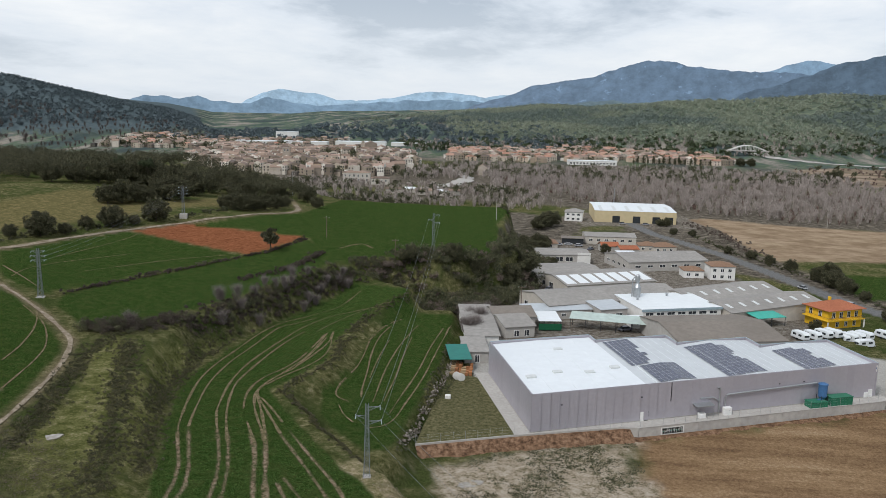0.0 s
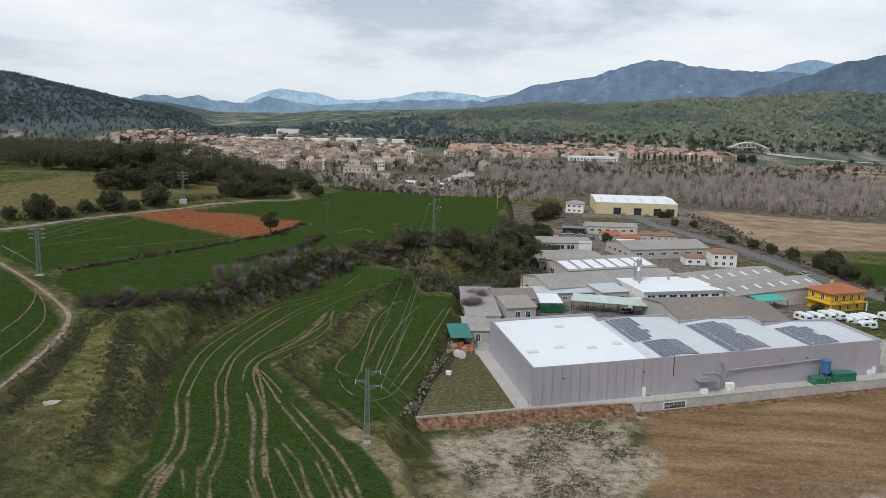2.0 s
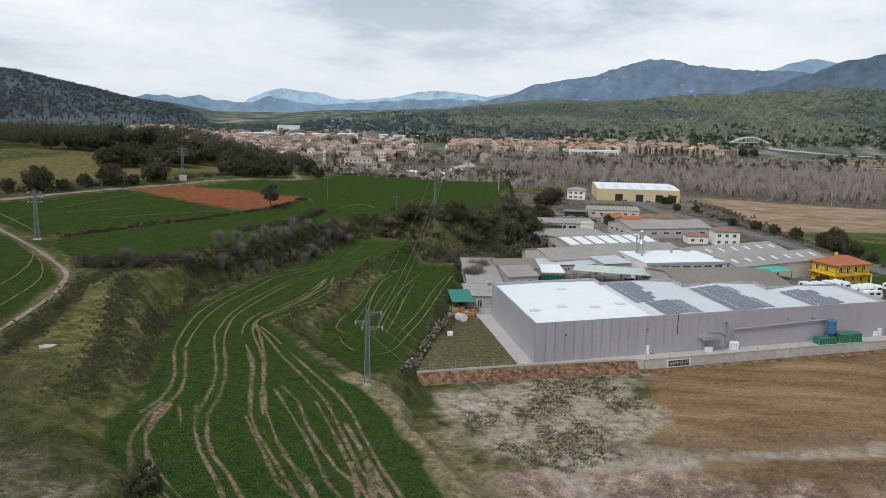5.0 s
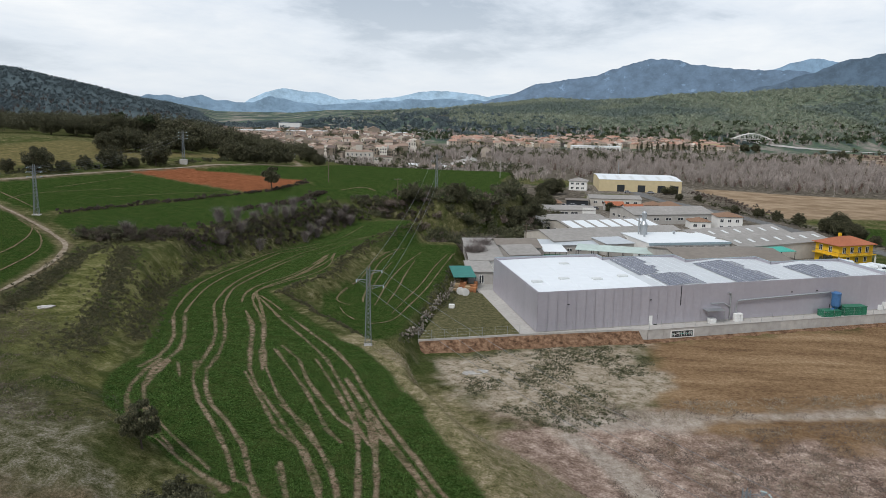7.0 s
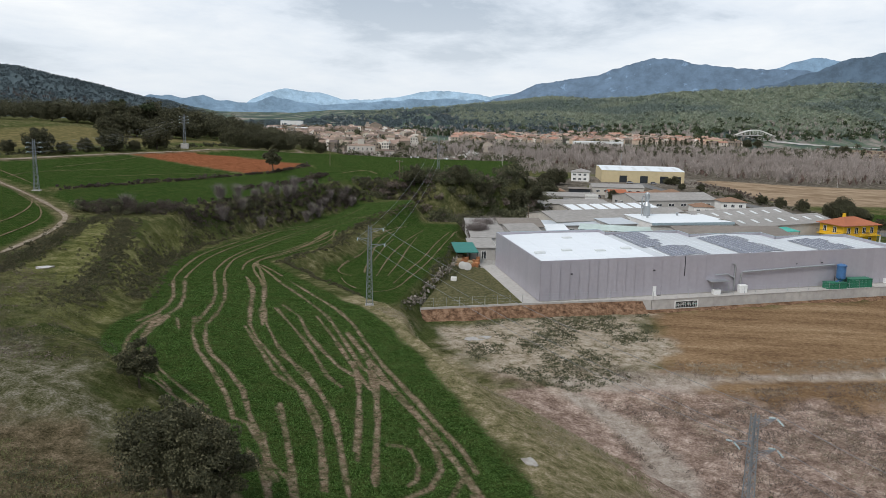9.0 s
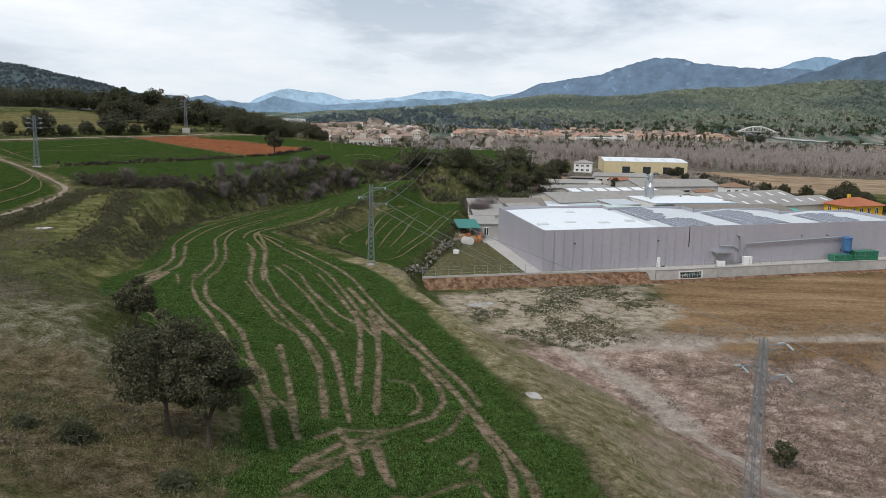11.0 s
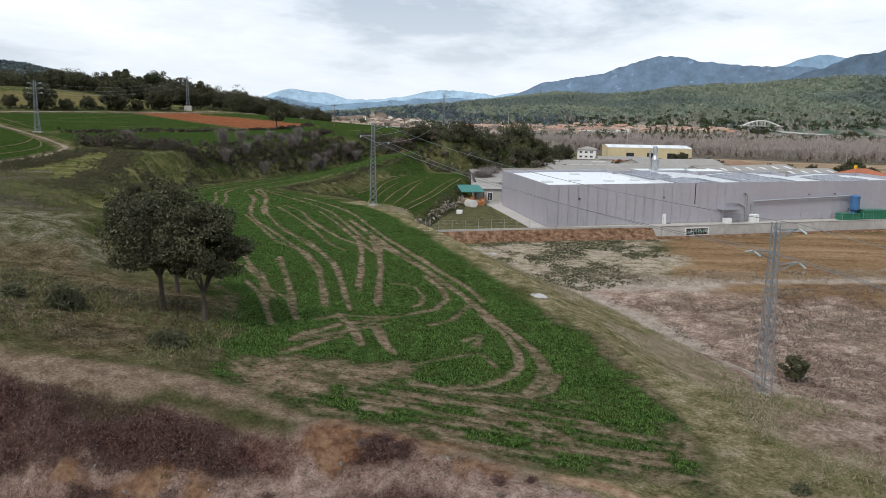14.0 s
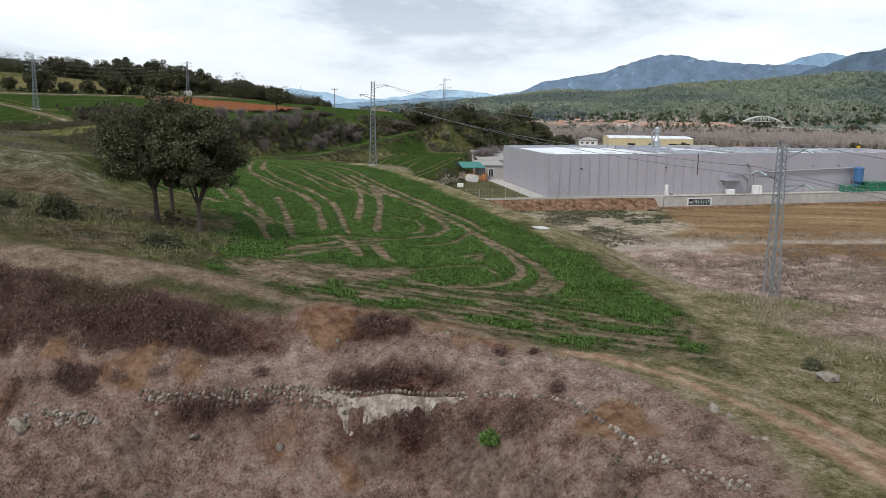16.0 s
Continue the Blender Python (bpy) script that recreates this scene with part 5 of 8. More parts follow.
building("factory", "long factory with weathered fibre-cement roof", "factory", 9.5, 245.5, 26, 49, 21, 4.6, rise=2.0, wall="render_cream", wins=row("front", 3, 35.5, 4.4, 2.3, 3.4, 1.3) + row("left", 2, 4, 7, 1.5, 2.4, 1.2))
b = building("factory", "factory with flat white metal roof and blue-grey edge", "factory", 37, 241.5, 18, 26, 20, 4.7, roof="flat", wall="render_white", top="sheet_white", over=0.2, wins=row("front", 7, 1.0, 3.5, 2.9, 2.6, 1.0))
part("fascia", bm_box(-0.3, 26.3, -0.32, -0.21, 4.2, 4.95), "parapet_blue", b, "blue-grey metal fascia")
for u, v in ((4, 12), (16, 16)):
    part("roof_vent", bm_tube([(u, v, 4.75), (u, v, 5.5), (u, v, 5.6), (u, v, 5.9)], [0.35, 0.35, 0.6, 0.2], 10), "galvanised", b)
building("lean_to", "low lean-to with pale metal roof", "shed", 2.5, 240, 18, 21, 6.5, 2.9, roof="mono", rise=0.7, wall="render_grey", top="sheet_metal", wins=row("front", 4, 8, 3.2, 1.1, 1.6, 0.9))
building("workshop", "small grey workshop with metal roof", "workshop", 25.0, 243, 24, 9, 9.5, 3.7, roof="mono", rise=0.5, wall="render_grey", top="sheet_metal", wins=row("front", 2, 1.2, 3.6, 1.3, 2.6, 1.2))
building("shed", "white cabin with a flat roof", "shed", 33.2, 235.5, 10, 4.5, 5, 2.6, roof="flat", wall="render_white", top="sheet_white", wins=[("front", 1.5, 1.0, 1.0, 0.9)])
b = building("factory", "wide factory with twin grey roofs and small rooflights", "factory", 64.4, 247, 33, 40, 15.5, 5.4, rise=1.7, wall="render_cream")
strips(b, 40, 15.5, 5.4, 1.7, 7, 1.2, a=0.35, b=0.7)
b = building("factory", "wide factory with twin grey roofs and small rooflights", "factory", 55.6, 260.5, 33, 40, 16.5, 5.6, rise=1.8, wall="render_cream")
strips(b, 40, 16.5, 5.6, 1.8, 7, 1.2, a=0.35, b=0.7)
building("shop", "shop building with brown fibre-cement roof behind the hall", "workshop", 41.5, 205.5, 14, 29.5, 27, 4.4, z=0.0, rise=1.9, wall="render_grey", top="fibre_brown",
         wins=row("front", 3, 1.6, 2.2, 1.6, 1.2, 1.0) + row("front", 4, 14, 3.0, 1.6, 1.3, 1.0))
building("barn", "old grey barn with a wide sagging roof", "barn", -13.2, 206.5, 8, 8.5, 30, 3.5, z=-0.1, roof="mono", rise=0.9, wall="render_white", top="fibre_cement", over=0.5)
building("barn", "low grey barn beside the yard", "barn", -3.2, 217.5, 22, 8.6, 15, 3.2, roof="gable", rise=1.5, wall="render_grey", top="fibre_cement", over=0.4, wins=row("front", 2, 2.5, 3, 0.4, 1.5, 1.8))
building("barn", "old grey barn with patched roof", "barn", -6.5, 226, 15, 12, 13, 3.8, roof="gable", rise=1.6, wall="render_grey", top="fibre_brown", over=0.4)
building("outbuilding", "grey lean-to against the yard", "shed", -12.8, 193.5, 9, 6, 12, 2.9, z=0.0, roof="mono", rise=0.4, wall="render_grey", top="fibre_cement", wins=[("front", 2.6, 0.2, 1.2, 2.0)])


def yellow_house():
    L, D, e = 13.4, 9.2, 5.9
    t = building("house", "bright yellow two-storey house with red tiled roof and balcony", "house", 94.4, 252.6, 26, L, D, e, wall="render_yellow", roof="hip", rise=2.0, top="tile_red", over=0.9,
                 wins=row("front", 4, 1.4, 3.0, 3.4, 1.3, 1.9) + row("front", 3, 3.2, 3.4, 0.6, 1.2, 1.6) + row("left", 2, 1.5, 3.8, 3.5, 1.3, 1.8) + [("left", 4.5, 0.2, 1.3, 2.0)])
    part("balcony", bm_box(-1.3, L + 0.2, -1.3, -0.01, 2.75, 2.95), "render_yellow", t, "long balcony slab")
    part("balcony", bm_box(-1.3, -0.01, -0.01, D, 2.75, 2.95), "render_yellow", t)
    for k in range(34):
        u = -1.25 + k * 0.43
        part("baluster", bm_box(u, u + 0.05, -1.28, -1.22, 2.95, 3.9), "dark_steel", t)
    part("handrail", bm_box(-1.3, L + 0.2, -1.29, -1.21, 3.9, 3.97), "dark_steel", t)
    part("handrail", bm_box(-1.29, -1.21, -1.2, D, 3.9, 3.97), "dark_steel", t)
    for u in (-1.1, L):
        part("pillar", bm_box(u, u + 0.3, -1.2, -0.9, 0, 2.75), "render_white", t)
    part("chimney", bm_box(5, 5.7, 5, 5.7, e + 0.9, e + 3.0), "render_yellow", t)


yellow_house()
building("house", "white two-storey villa with flat roof edge", "house", 76, 329, 4, 9.6, 9, 5.6, wall="render_white", roof="hip", rise=1.4, top="tile_brown", over=0.4, wins=row("front", 3, 0.8, 3.0, 3.4, 1.4, 1.3) + row("front", 3, 0.8, 3.0, 0.8, 1.4, 1.4))
building("house", "low white house beside the estate road", "house", 66, 331, 4, 8, 8, 3.0, wall="render_white", roof="hip", rise=1.3, top="tile_brown", wins=row("front", 2, 1.0, 3.4, 0.9, 1.5, 1.2))
building("house", "low house with brown roof and cream walls", "house", 57.5, 400, 3, 9, 8, 2.9, wall="render_cream", roof="hip", rise=1.5, top="tile_brown", wins=row("front", 2, 1.2, 3.6, 0.9, 1.4, 1.2))
building("house", "low house with brown roof and cream walls", "house", 64, 396, 8, 11, 9, 3.0, wall="render_cream", roof="hip", rise=1.7, top="tile_brown", wins=row("front", 3, 1.2, 3.2, 0.9, 1.4, 1.2))
building("shed", "small shed with red tiled roof", "shed", 39, 394, 10, 8.5, 7, 2.8, wall="render_grey", rise=1.5, top="tile_red")
building("shed", "low tiled shed among the workshops", "shed", 47, 386, 14, 9, 7, 2.6, wall="render_grey", rise=1.2, top="tile_red")
building("shed", "low shed with white sheet roof", "shed", 45, 372, 10, 8, 7, 2.6, roof="flat", wall="render_grey", top="sheet_white")


def canopy(label, x, y, ang, L, D, z0, z1, top, posts=6, zg=None, group=""):
    zg = land1(x, y) if zg is None else zg
    t = thing("canopy", pose(x, y, zg, 0, 0, ang), label, "canopy", group)
    bm = bm_prism([(0, 0), (L, 0), (L, D), (0, D)], [z0, z0, z1, z1], [z0 + 0.1, z0 + 0.1, z1 + 0.1, z1 + 0.1])
    part("roof", bm, top, t)
    for k in range(posts):
        u = 0.3 + k * (L - 0.6) / max(1, posts - 1)
        part("post", bm_tube([(u, 0.2, -0.5), (u, 0.2, z0)], 0.09, 6), "dark_steel", t)
        part("post", bm_tube([(u, D - 0.2, -0.5), (u, D - 0.2, z1)], 0.09, 6), "dark_steel", t)
    return t


canopy("long open canopy with greenish translucent roof over the yard", 14.8, 231, -10, 26.5, 6.0, 3.2, 4.0, "sheet_green", 7)
canopy("turquoise sheet canopy beside the factory", 71.5, 244.5, 22, 10, 6.5, 2.6, 3.0, "turquoise_sheet", 3)
canopy("teal green sheet shelter over stacked pots", -15.8, 187.2, 12, 5.4, 10.5, 3.0, 3.7, "teal_sheet", 3, -0.3)
t = canopy("white sheeted shelter with green netting", 6, 227, 8, 6.6, 10, 2.9, 3.3, "sheet_white", 3)
part("netting", bm_box(0, 6.6, -0.05, 0.0, 0.3, 2.2), "green_net", t, "dark green shade netting")


def silo():
    t = thing("silo", pose(37.4, 258.5, 0), "tall grey metal filter silo above the roofs", "silo")
    part("shell", bm_tube([(0, 0, 1), (0, 0, 7.2), (0, 0, 8.4)], [1.15, 1.15, 0.5], 14), "galvanised", t)
    part("cyclone", bm_tube([(0, 0, 8.4), (0, 0, 9.4), (0, 0, 10.8), (0, 0, 11.4)], [0.45, 0.8, 0.8, 0.3], 12), "galvanised", t)
    part("duct", bm_tube([(-1.5, 0, 1), (-1.5, 0, 9.6), (-1.1, 0, 10.2), (-0.4, 0, 10.3)], 0.22, 8), "galvanised", t)
    for x in (-0.9, 0.9):
        part("leg", bm_tube([(x, 0.6, -2.5), (x, 0.6, 1.2)], 0.1, 6), "galvanised", t)


silo()

# ---- caravans and cars ----
def caravan(m):
    t = thing("caravan", m, "white parked caravan with dark windows", "caravan", "parked caravans")
    prof = [(-2.6, 0.5), (2.5, 0.5), (2.7, 1.2), (2.3, 2.35), (-2.2, 2.5), (-2.7, 2.0), (-2.75, 0.9)]
    bm = bmesh.new()
    a = [bm.verts.new((x, -1.1, z)) for x, z in prof]
    c = [bm.verts.new((x, 1.1, z)) for x, z in prof]
    bm.faces.new(a)
    bm.faces.new(c[::-1])
    for k in range(len(prof)):
        bm.faces.new((a[k], a[(k + 1) % 7], c[(k + 1) % 7], c[k]))
    fix(bm)
    bmesh.ops.bevel(bm, geom=list(bm.edges), offset=0.12, segments=2, affect="EDGES")
    part("body", bm, "sheet_white", t)
    for u, w in ((-1.8, 1.2), (0.4, 1.3)):
        part("window", bm_box(u, u + w, -1.13, -1.06, 1.35, 1.95, bevel=0.02), "dark_glass_and_shade", t)
        part("window", bm_box(u, u + w, 1.06, 1.13, 1.35, 1.95, bevel=0.02), "dark_glass_and_shade", t)
    part("window", bm_box(-2.74, -2.55, -0.8, 0.8, 1.3, 1.85), "dark_glass_and_shade", t)
    for y in (-1.0, 0.85):
        part("wheel", bm_tube([(0.1, y, 0.32), (0.1, y + 0.18, 0.32)], 0.32, 14), "tyre_rubber", t)
    part("drawbar", bm_box(2.6, 4.0, -0.06, 0.06, 0.35, 0.45), "galvanised", t)
    part("jockey_wheel", bm_tube([(3.8, 0, 0.06), (3.8, 0, 0.6)], 0.05, 6), "galvanised", t)
    return t


cara = None
for k, (x, y, a) in enumerate(((79.5, 231.5, 112), (83.2, 232.5, 116), (87.0, 235.0, 118), (90.0, 236.3, 120), (92.8, 237.6, 118), (95.6, 239.0, 121), (98.2, 240.4, 118), (101, 242.0, 120), (97.5, 232.5, 20), (107.5, 244, 118))):
    m = pose(x, y, land1(x, y), 0, 0, a)
    cara = caravan(m) if cara is None else cara
    if k:
        copy_thing(cara, m)


def car(m):
    t = thing("car", m, "small parked car on the estate road", "car", "parked cars")
    bm = bm_box(-2.1, 2.1, -0.85, 0.85, 0.35, 0.9, bevel=0.12)
    part("body", bm, "car_paint", t)
    bm = bm_prism([(-1.6, -0.75), (1.1, -0.75), (1.1, 0.75), (-1.6, 0.75)], 0.88, 1.45)
    for v in bm.verts:
        if v.co.z > 1:
            v.co.x *= 0.75
            v.co.y *= 0.85
    part("cabin", bm, "dark_glass_and_shade", t)
    part("roof", bm_box(-1.2, 0.8, -0.6, 0.6, 1.45, 1.5), "car_paint", t)
    for x in (-1.3, 1.3):
        for y in (-0.88, 0.68):
            part("wheel", bm_tube([(x, y, 0.31), (x, y + 0.2, 0.31)], 0.31, 12), "tyre_rubber", t)
    return t


first = None
for k, (x, y, a) in enumerate(((108, 318, 110), (51, 268, 24), (19, 410, 5), (24, 412, 5), (29, 409, 8), (11, 292, 60), (76, 508, 10), (88, 509, 12), (62, 508, 0), (31, 232, 30), (34, 398, 60), (60, 300, 40), (115, 290, 115))):
    m = pose(x, y, land1(x, y), 0, 0, a)
    first = car(m) if first is None else first
    if k:
        copy_thing(first, m)


# ---- yard: walls, fence, pots, reels ----
def hall_point(u, v, z=0.0):
    return HALL_M @ Vector((u, v, z))


def slabs():
    """The concrete apron round the hall and the lawn of the yard, on their own level."""
    front = [(-3.4, -0.3), (7.0, -1.0), (19.0, -2.0), (22.7, -3.2), (86.5, -3.2)]
    bm = bmesh.new()
    for (a, va), (b, vb) in zip(front, front[1:]):
        bm_prism([(a, va), (b, vb), (b, -0.1), (a, -0.1)], -1.0, 0.15, bm)
    tagged(part("apron", skew(bm), "concrete"), "pale concrete apron along the hall", "pavement", kind="structure")
    bm = bm_box(-3.4, -0.02, -0.1, 37.0, -1.0, 0.15)
    tagged(part("apron", skew(bm), "concrete"), "pale concrete path beside the hall", "pavement", kind="structure")
    n = Nodes("lawn_grass")
    n.b.inputs["Specular IOR Level"].default_value = 0.0
    g = n.noise(1.2, 8, 0.75)
    n.bump(g, 0.6, 0.1)
    n.done(n.ramp(g, (0.34, (0.045, 0.045, 0.020)), (0.5, (0.095, 0.090, 0.045)), (0.68, (0.175, 0.155, 0.09))), 0.97)
    q = [hall_point(-3.42, -0.3), hall_point(-3.42, 34)]
    pts = [(-18.3, 142.7), (q[0].x, q[0].y), (q[1].x, q[1].y), (-16.2, 186)]
    tagged(part("lawn", bm_prism(pts, -2.4, 0.14), "lawn_grass"), "dull worn lawn of the fenced yard", "lawn", kind="structure")


KERB = [(-18.3, 142.6), (0.1, 149.7), (10.1, 153.2), (21.5, 157.0), (24.9, 157.1)]


def along(pts, step):
    """Even steps along a line in plan."""
    out = []
    for (ax, ay), (bx, by) in zip(pts, pts[1:]):
        n = max(1, round(math.dist((ax, ay), (bx, by)) / step))
        out += [(ax + (bx - ax) * k / n, ay + (by - ay) * k / n) for k in range(n)]
    return out + [pts[-1]]


def front_walls():
    wall = tagged(new("retaining_wall"), "pale concrete retaining wall with a patch of graffiti", "wall", kind="structure")
    for k in range(18):
        u = 22.6 + k * 3.45
        part("wall_panel", skew(bm_box(u + 0.012, u + 3.438, -3.45 + 0.012 * (k % 2), -3.15, -2.6, 0.15)), "wall_concrete", wall)
    part("wall_cap", skew(bm_box(22.5, 84.8, -3.52, -3.1, 0.15, 0.24)), "concrete", wall)
    # graffiti: a white halo with plain bars on it
    part("graffiti_ground", skew(bm_box(27.6, 33.0, -3.460, -3.454, -1.8, -0.2)), "render_white", wall, "white painted patch")
    part("graffiti_ground", skew(bm_box(27.9, 32.7, -3.463, -3.4605, -1.62, -0.42)), "black_paint_and_dark", wall, "black painted patch")
    rng = random.Random(4)
    u = 28.0
    while u < 32.4:
        w, h = rng.uniform(0.35, 0.6), rng.uniform(0.7, 1.0)
        part("graffiti_bar", skew(bm_box(u, u + 0.07, -3.468, -3.464, -1.5, -1.5 + h)), "render_white", wall)
        part("graffiti_bar", skew(bm_box(u + 0.08, u + w - 0.1, -3.468, -3.464, -1.5 + h * 0.5, -1.4 + h * 0.5)), rng.choice(("render_white", "turquoise_sheet")), wall)
        part("graffiti_bar", skew(bm_box(u + w - 0.09, u + w - 0.03, -3.468, -3.464, -1.5 + h * 0.4, -1.5 + h)), "render_white", wall)
        u += w + 0.09
    kerb = tagged(new("kerb_wall"), "low grey concrete kerb along the grassy yard", "wall", kind="structure")
    for (ax, ay), (bx, by) in zip(KERB, KERB[1:]):
        d = Vector((bx - ax, by - ay)).normalized()
        n = Vector((-d.y, d.x)) * 0.12
        part("kerb_stretch", bm_prism([(ax - n.x, ay - n.y), (bx - n.x, by - n.y), (bx + n.x, by + n.y), (ax + n.x, ay + n.y)], -2.2, 0.22), "concrete", kerb)
    # red earth that slopes down from the kerb and the wall
    line = along(KERB + [tuple(hall_point(u, -3.5).xy) for u in (30, 45, 60, 75, 86)], 0.8)
    xs, ys = np.array([p[0] for p in line]), np.array([p[1] for p in line])
    tx, ty = np.gradient(xs), np.gradient(ys)
    ln = np.hypot(tx, ty)
    nx, ny = ty / ln, -tx / ln
    drop = np.where(xs < 24, 0.12, 1.75)
    V = []
    for j in range(9):
        k = j / 8
        wid = 0.16 + k * (2.6 + 0.8 * fbm(xs, ys, 5, 3, 91))
        x, y = xs + nx * wid, ys + ny * wid
        foot = land(x, y) - 0.25
        z = (-drop) * (1 - k) + np.minimum(foot, -drop) * k + 0.16 * fbm(x, y, 1.1, 3, 93) * math.sin(math.pi * k)
        V.append(np.stack([x, y, z], 1))
    V = np.concatenate(V)
    m = len(xs)
    i = (np.arange(8)[:, None] * m + np.arange(m - 1)[None]).ravel()
    n = Nodes("red_earth")
    n.b.inputs["Specular IOR Level"].default_value = 0.0
    g = n.noise(0.9, 9, 0.78)
    n.bump(g, 0.9, 0.2)
    n.done(n.ramp(g, (0.38, (0.055, 0.034, 0.022)), (0.48, (0.14, 0.082, 0.050)), (0.60, (0.25, 0.16, 0.105))), 0.97)
    tagged(new("earth_bank", np_mesh_plain("earth_bank", V, np.stack([i, i + m, i + m + 1, i + 1], 1), "red_earth")), "reddish earth bank below the kerb and the wall", "bank", kind="structure")
    fence = thing("wire_fence", pose(0, 0, 0), "thin wire fence on steel posts above the wall", "fence")
    pts = [Vector(p) for p in along(KERB[:4], 2.6)] + [hall_point(22.9 + k * 2.6, -3.3).xy for k in range(24)]
    post = None
    for p in pts:
        if post is None:
            post = part("post", bm_tube([(0, 0, 0), (0, 0, 1.7)], 0.035, 5), "galvanised", fence)
            ob = post
        else:
            ob = new("post", post.data)
            ob.parent = fence
        ob.matrix_basis = pose(p.x, p.y, 0.2)
    for h in (0.5, 1.1, 1.65):
        part("wire", bm_tube([(p.x, p.y, 0.2 + h) for p in pts], 0.008, 4), "galvanised", fence)


def np_mesh_plain(name, V, F, material):
    me = bpy.data.meshes.new(name)
    me.from_pydata(V.tolist(), [], F.tolist())
    me.polygons.foreach_set("use_smooth", np.ones(len(F), bool))
    me.materials.append(MATS[material])
    return me


plain("wall_concrete", (0.47, 0.445, 0.41), 0.9, 0.0, 0.9, 0.18, 0.16, per=0.12)
slabs()
front_walls()


def dry_wall():
    """The rough stone wall that bounds the yard on the field's side."""
    random.seed(12)
    n = Nodes("field_stone")
    c = n.ramp(n.random(), (0.0, (0.11, 0.09, 0.07)), (0.5, (0.19, 0.165, 0.135)), (1.0, (0.33, 0.30, 0.26)))
    g = n.noise(6, 5)
    n.bump(g, 0.5, 0.05)
    n.done(n.mix(n.ramp(g, (0.4, (0, 0, 0)), (0.7, (1, 1, 1))), c, n.mix(1.0, c, (0.6, 0.58, 0.55), "MULTIPLY")), 0.95)
    wall = tagged(new("stone_wall"), "rough dry stone wall between the field and the yard", "wall", kind="structure")
    shapes = []
    for k in range(6):
        bm = bmesh.new()
        bmesh.ops.create_icosphere(bm, subdivisions=1, radius=0.5)
        for v in bm.verts:
            v.co *= random.uniform(0.75, 1.15)
        me = bpy.data.meshes.new("stone")
        bm.to_mesh(me)
        bm.free()
        me.materials.append(MATS["field_stone"])
        shapes.append(me)
    path = [(-20.3, 137.5), (-18.9, 148), (-18.2, 157), (-17.3, 168), (-16.2, 180), (-15.9, 188)]
    for k in range(290):
        f = random.random() * (len(path) - 1)
        i = int(f)
        x = path[i][0] + (path[i + 1][0] - path[i][0]) * (f - i) + random.uniform(-0.5, 0.5)
        y = path[i][1] + (path[i + 1][1] - path[i][1]) * (f - i)
        ob = new("stone", shapes[k % 6])
        ob.parent = wall
        s = random.uniform(0.28, 0.55)
        ob.matrix_basis = Matrix.LocRotScale((x, y, land1(x, y) + random.uniform(0.0, 0.55)), Euler((random.random() * 6, random.random() * 6, 0)), (s * 1.3, s, s * 0.8))
    return shapes


STONES = dry_wall()


def yard_things():
    random.seed(8)
    for k in range(26):
        x, y = -15.0 + (k % 6) * 0.85 + random.uniform(-0.1, 0.1), 184.0 + (k // 6) * 1.6
        z = land1(x, y)
        if k % 3 == 0:
            t = thing("pallet_stack", pose(x, y, z, 0, 0, random.uniform(0, 20)), "stack of pale wooden pallets in the yard", "pallets", "pallets in the yard")
            for j in range(random.randint(3, 7)):
                part("pallet", bm_box(-0.6, 0.6, -0.5, 0.5, j * 0.15, j * 0.15 + 0.12), "pallet_wood", t)
        else:
            t = thing("tile_stack", pose(x, y, z, 0, 0, random.uniform(0, 20)), "stack of orange terracotta tiles in the yard", "tiles", "tile stacks in the yard")
            for j in range(random.randint(2, 4)):
                part("tile_layer", bm_box(-0.35, 0.35, -0.35, 0.35, j * 0.42, j * 0.42 + 0.40, bevel=0.02), "terracotta", t)
    for x, y in ((-12.6, 180.2), (-13.6, 181)):
        t = thing("cable_reel", pose(x, y, land1(x, y), 0, 0, 30), "white wooden cable reel lying by the wall", "reel", "cable reels")
        for v in (-0.45, 0.35):
            part("flange", bm_tube([(0, v, 0.9), (0, v + 0.1, 0.9)], 0.9, 18), "render_white", t)
        part("drum", bm_tube([(0, -0.35, 0.9), (0, 0.35, 0.9)], 0.4, 12), "pallet_wood", t)
    x, y = -14.5, 168
    t = thing("crate", pose(x, y, land1(x, y)), "small pale crate on the yard grass", "crate")
    part("body", bm_box(-0.6, 0.6, -0.5, 0.5, 0, 0.9, bevel=0.03), "render_white", t)


yard_things()

# ---- pylons, poles and lines ----
plain("lattice_steel", (0.19, 0.21, 0.225), 0.55, 0.25, 6.0, 0.2, 0.12)
plain("insulator", (0.36, 0.44, 0.44), 0.2, 0.0)
plain("wire", (0.22, 0.23, 0.24), 0.5, 0.6)


def bar(a, b, r):
    return bm_tube([a, b], r, 4)


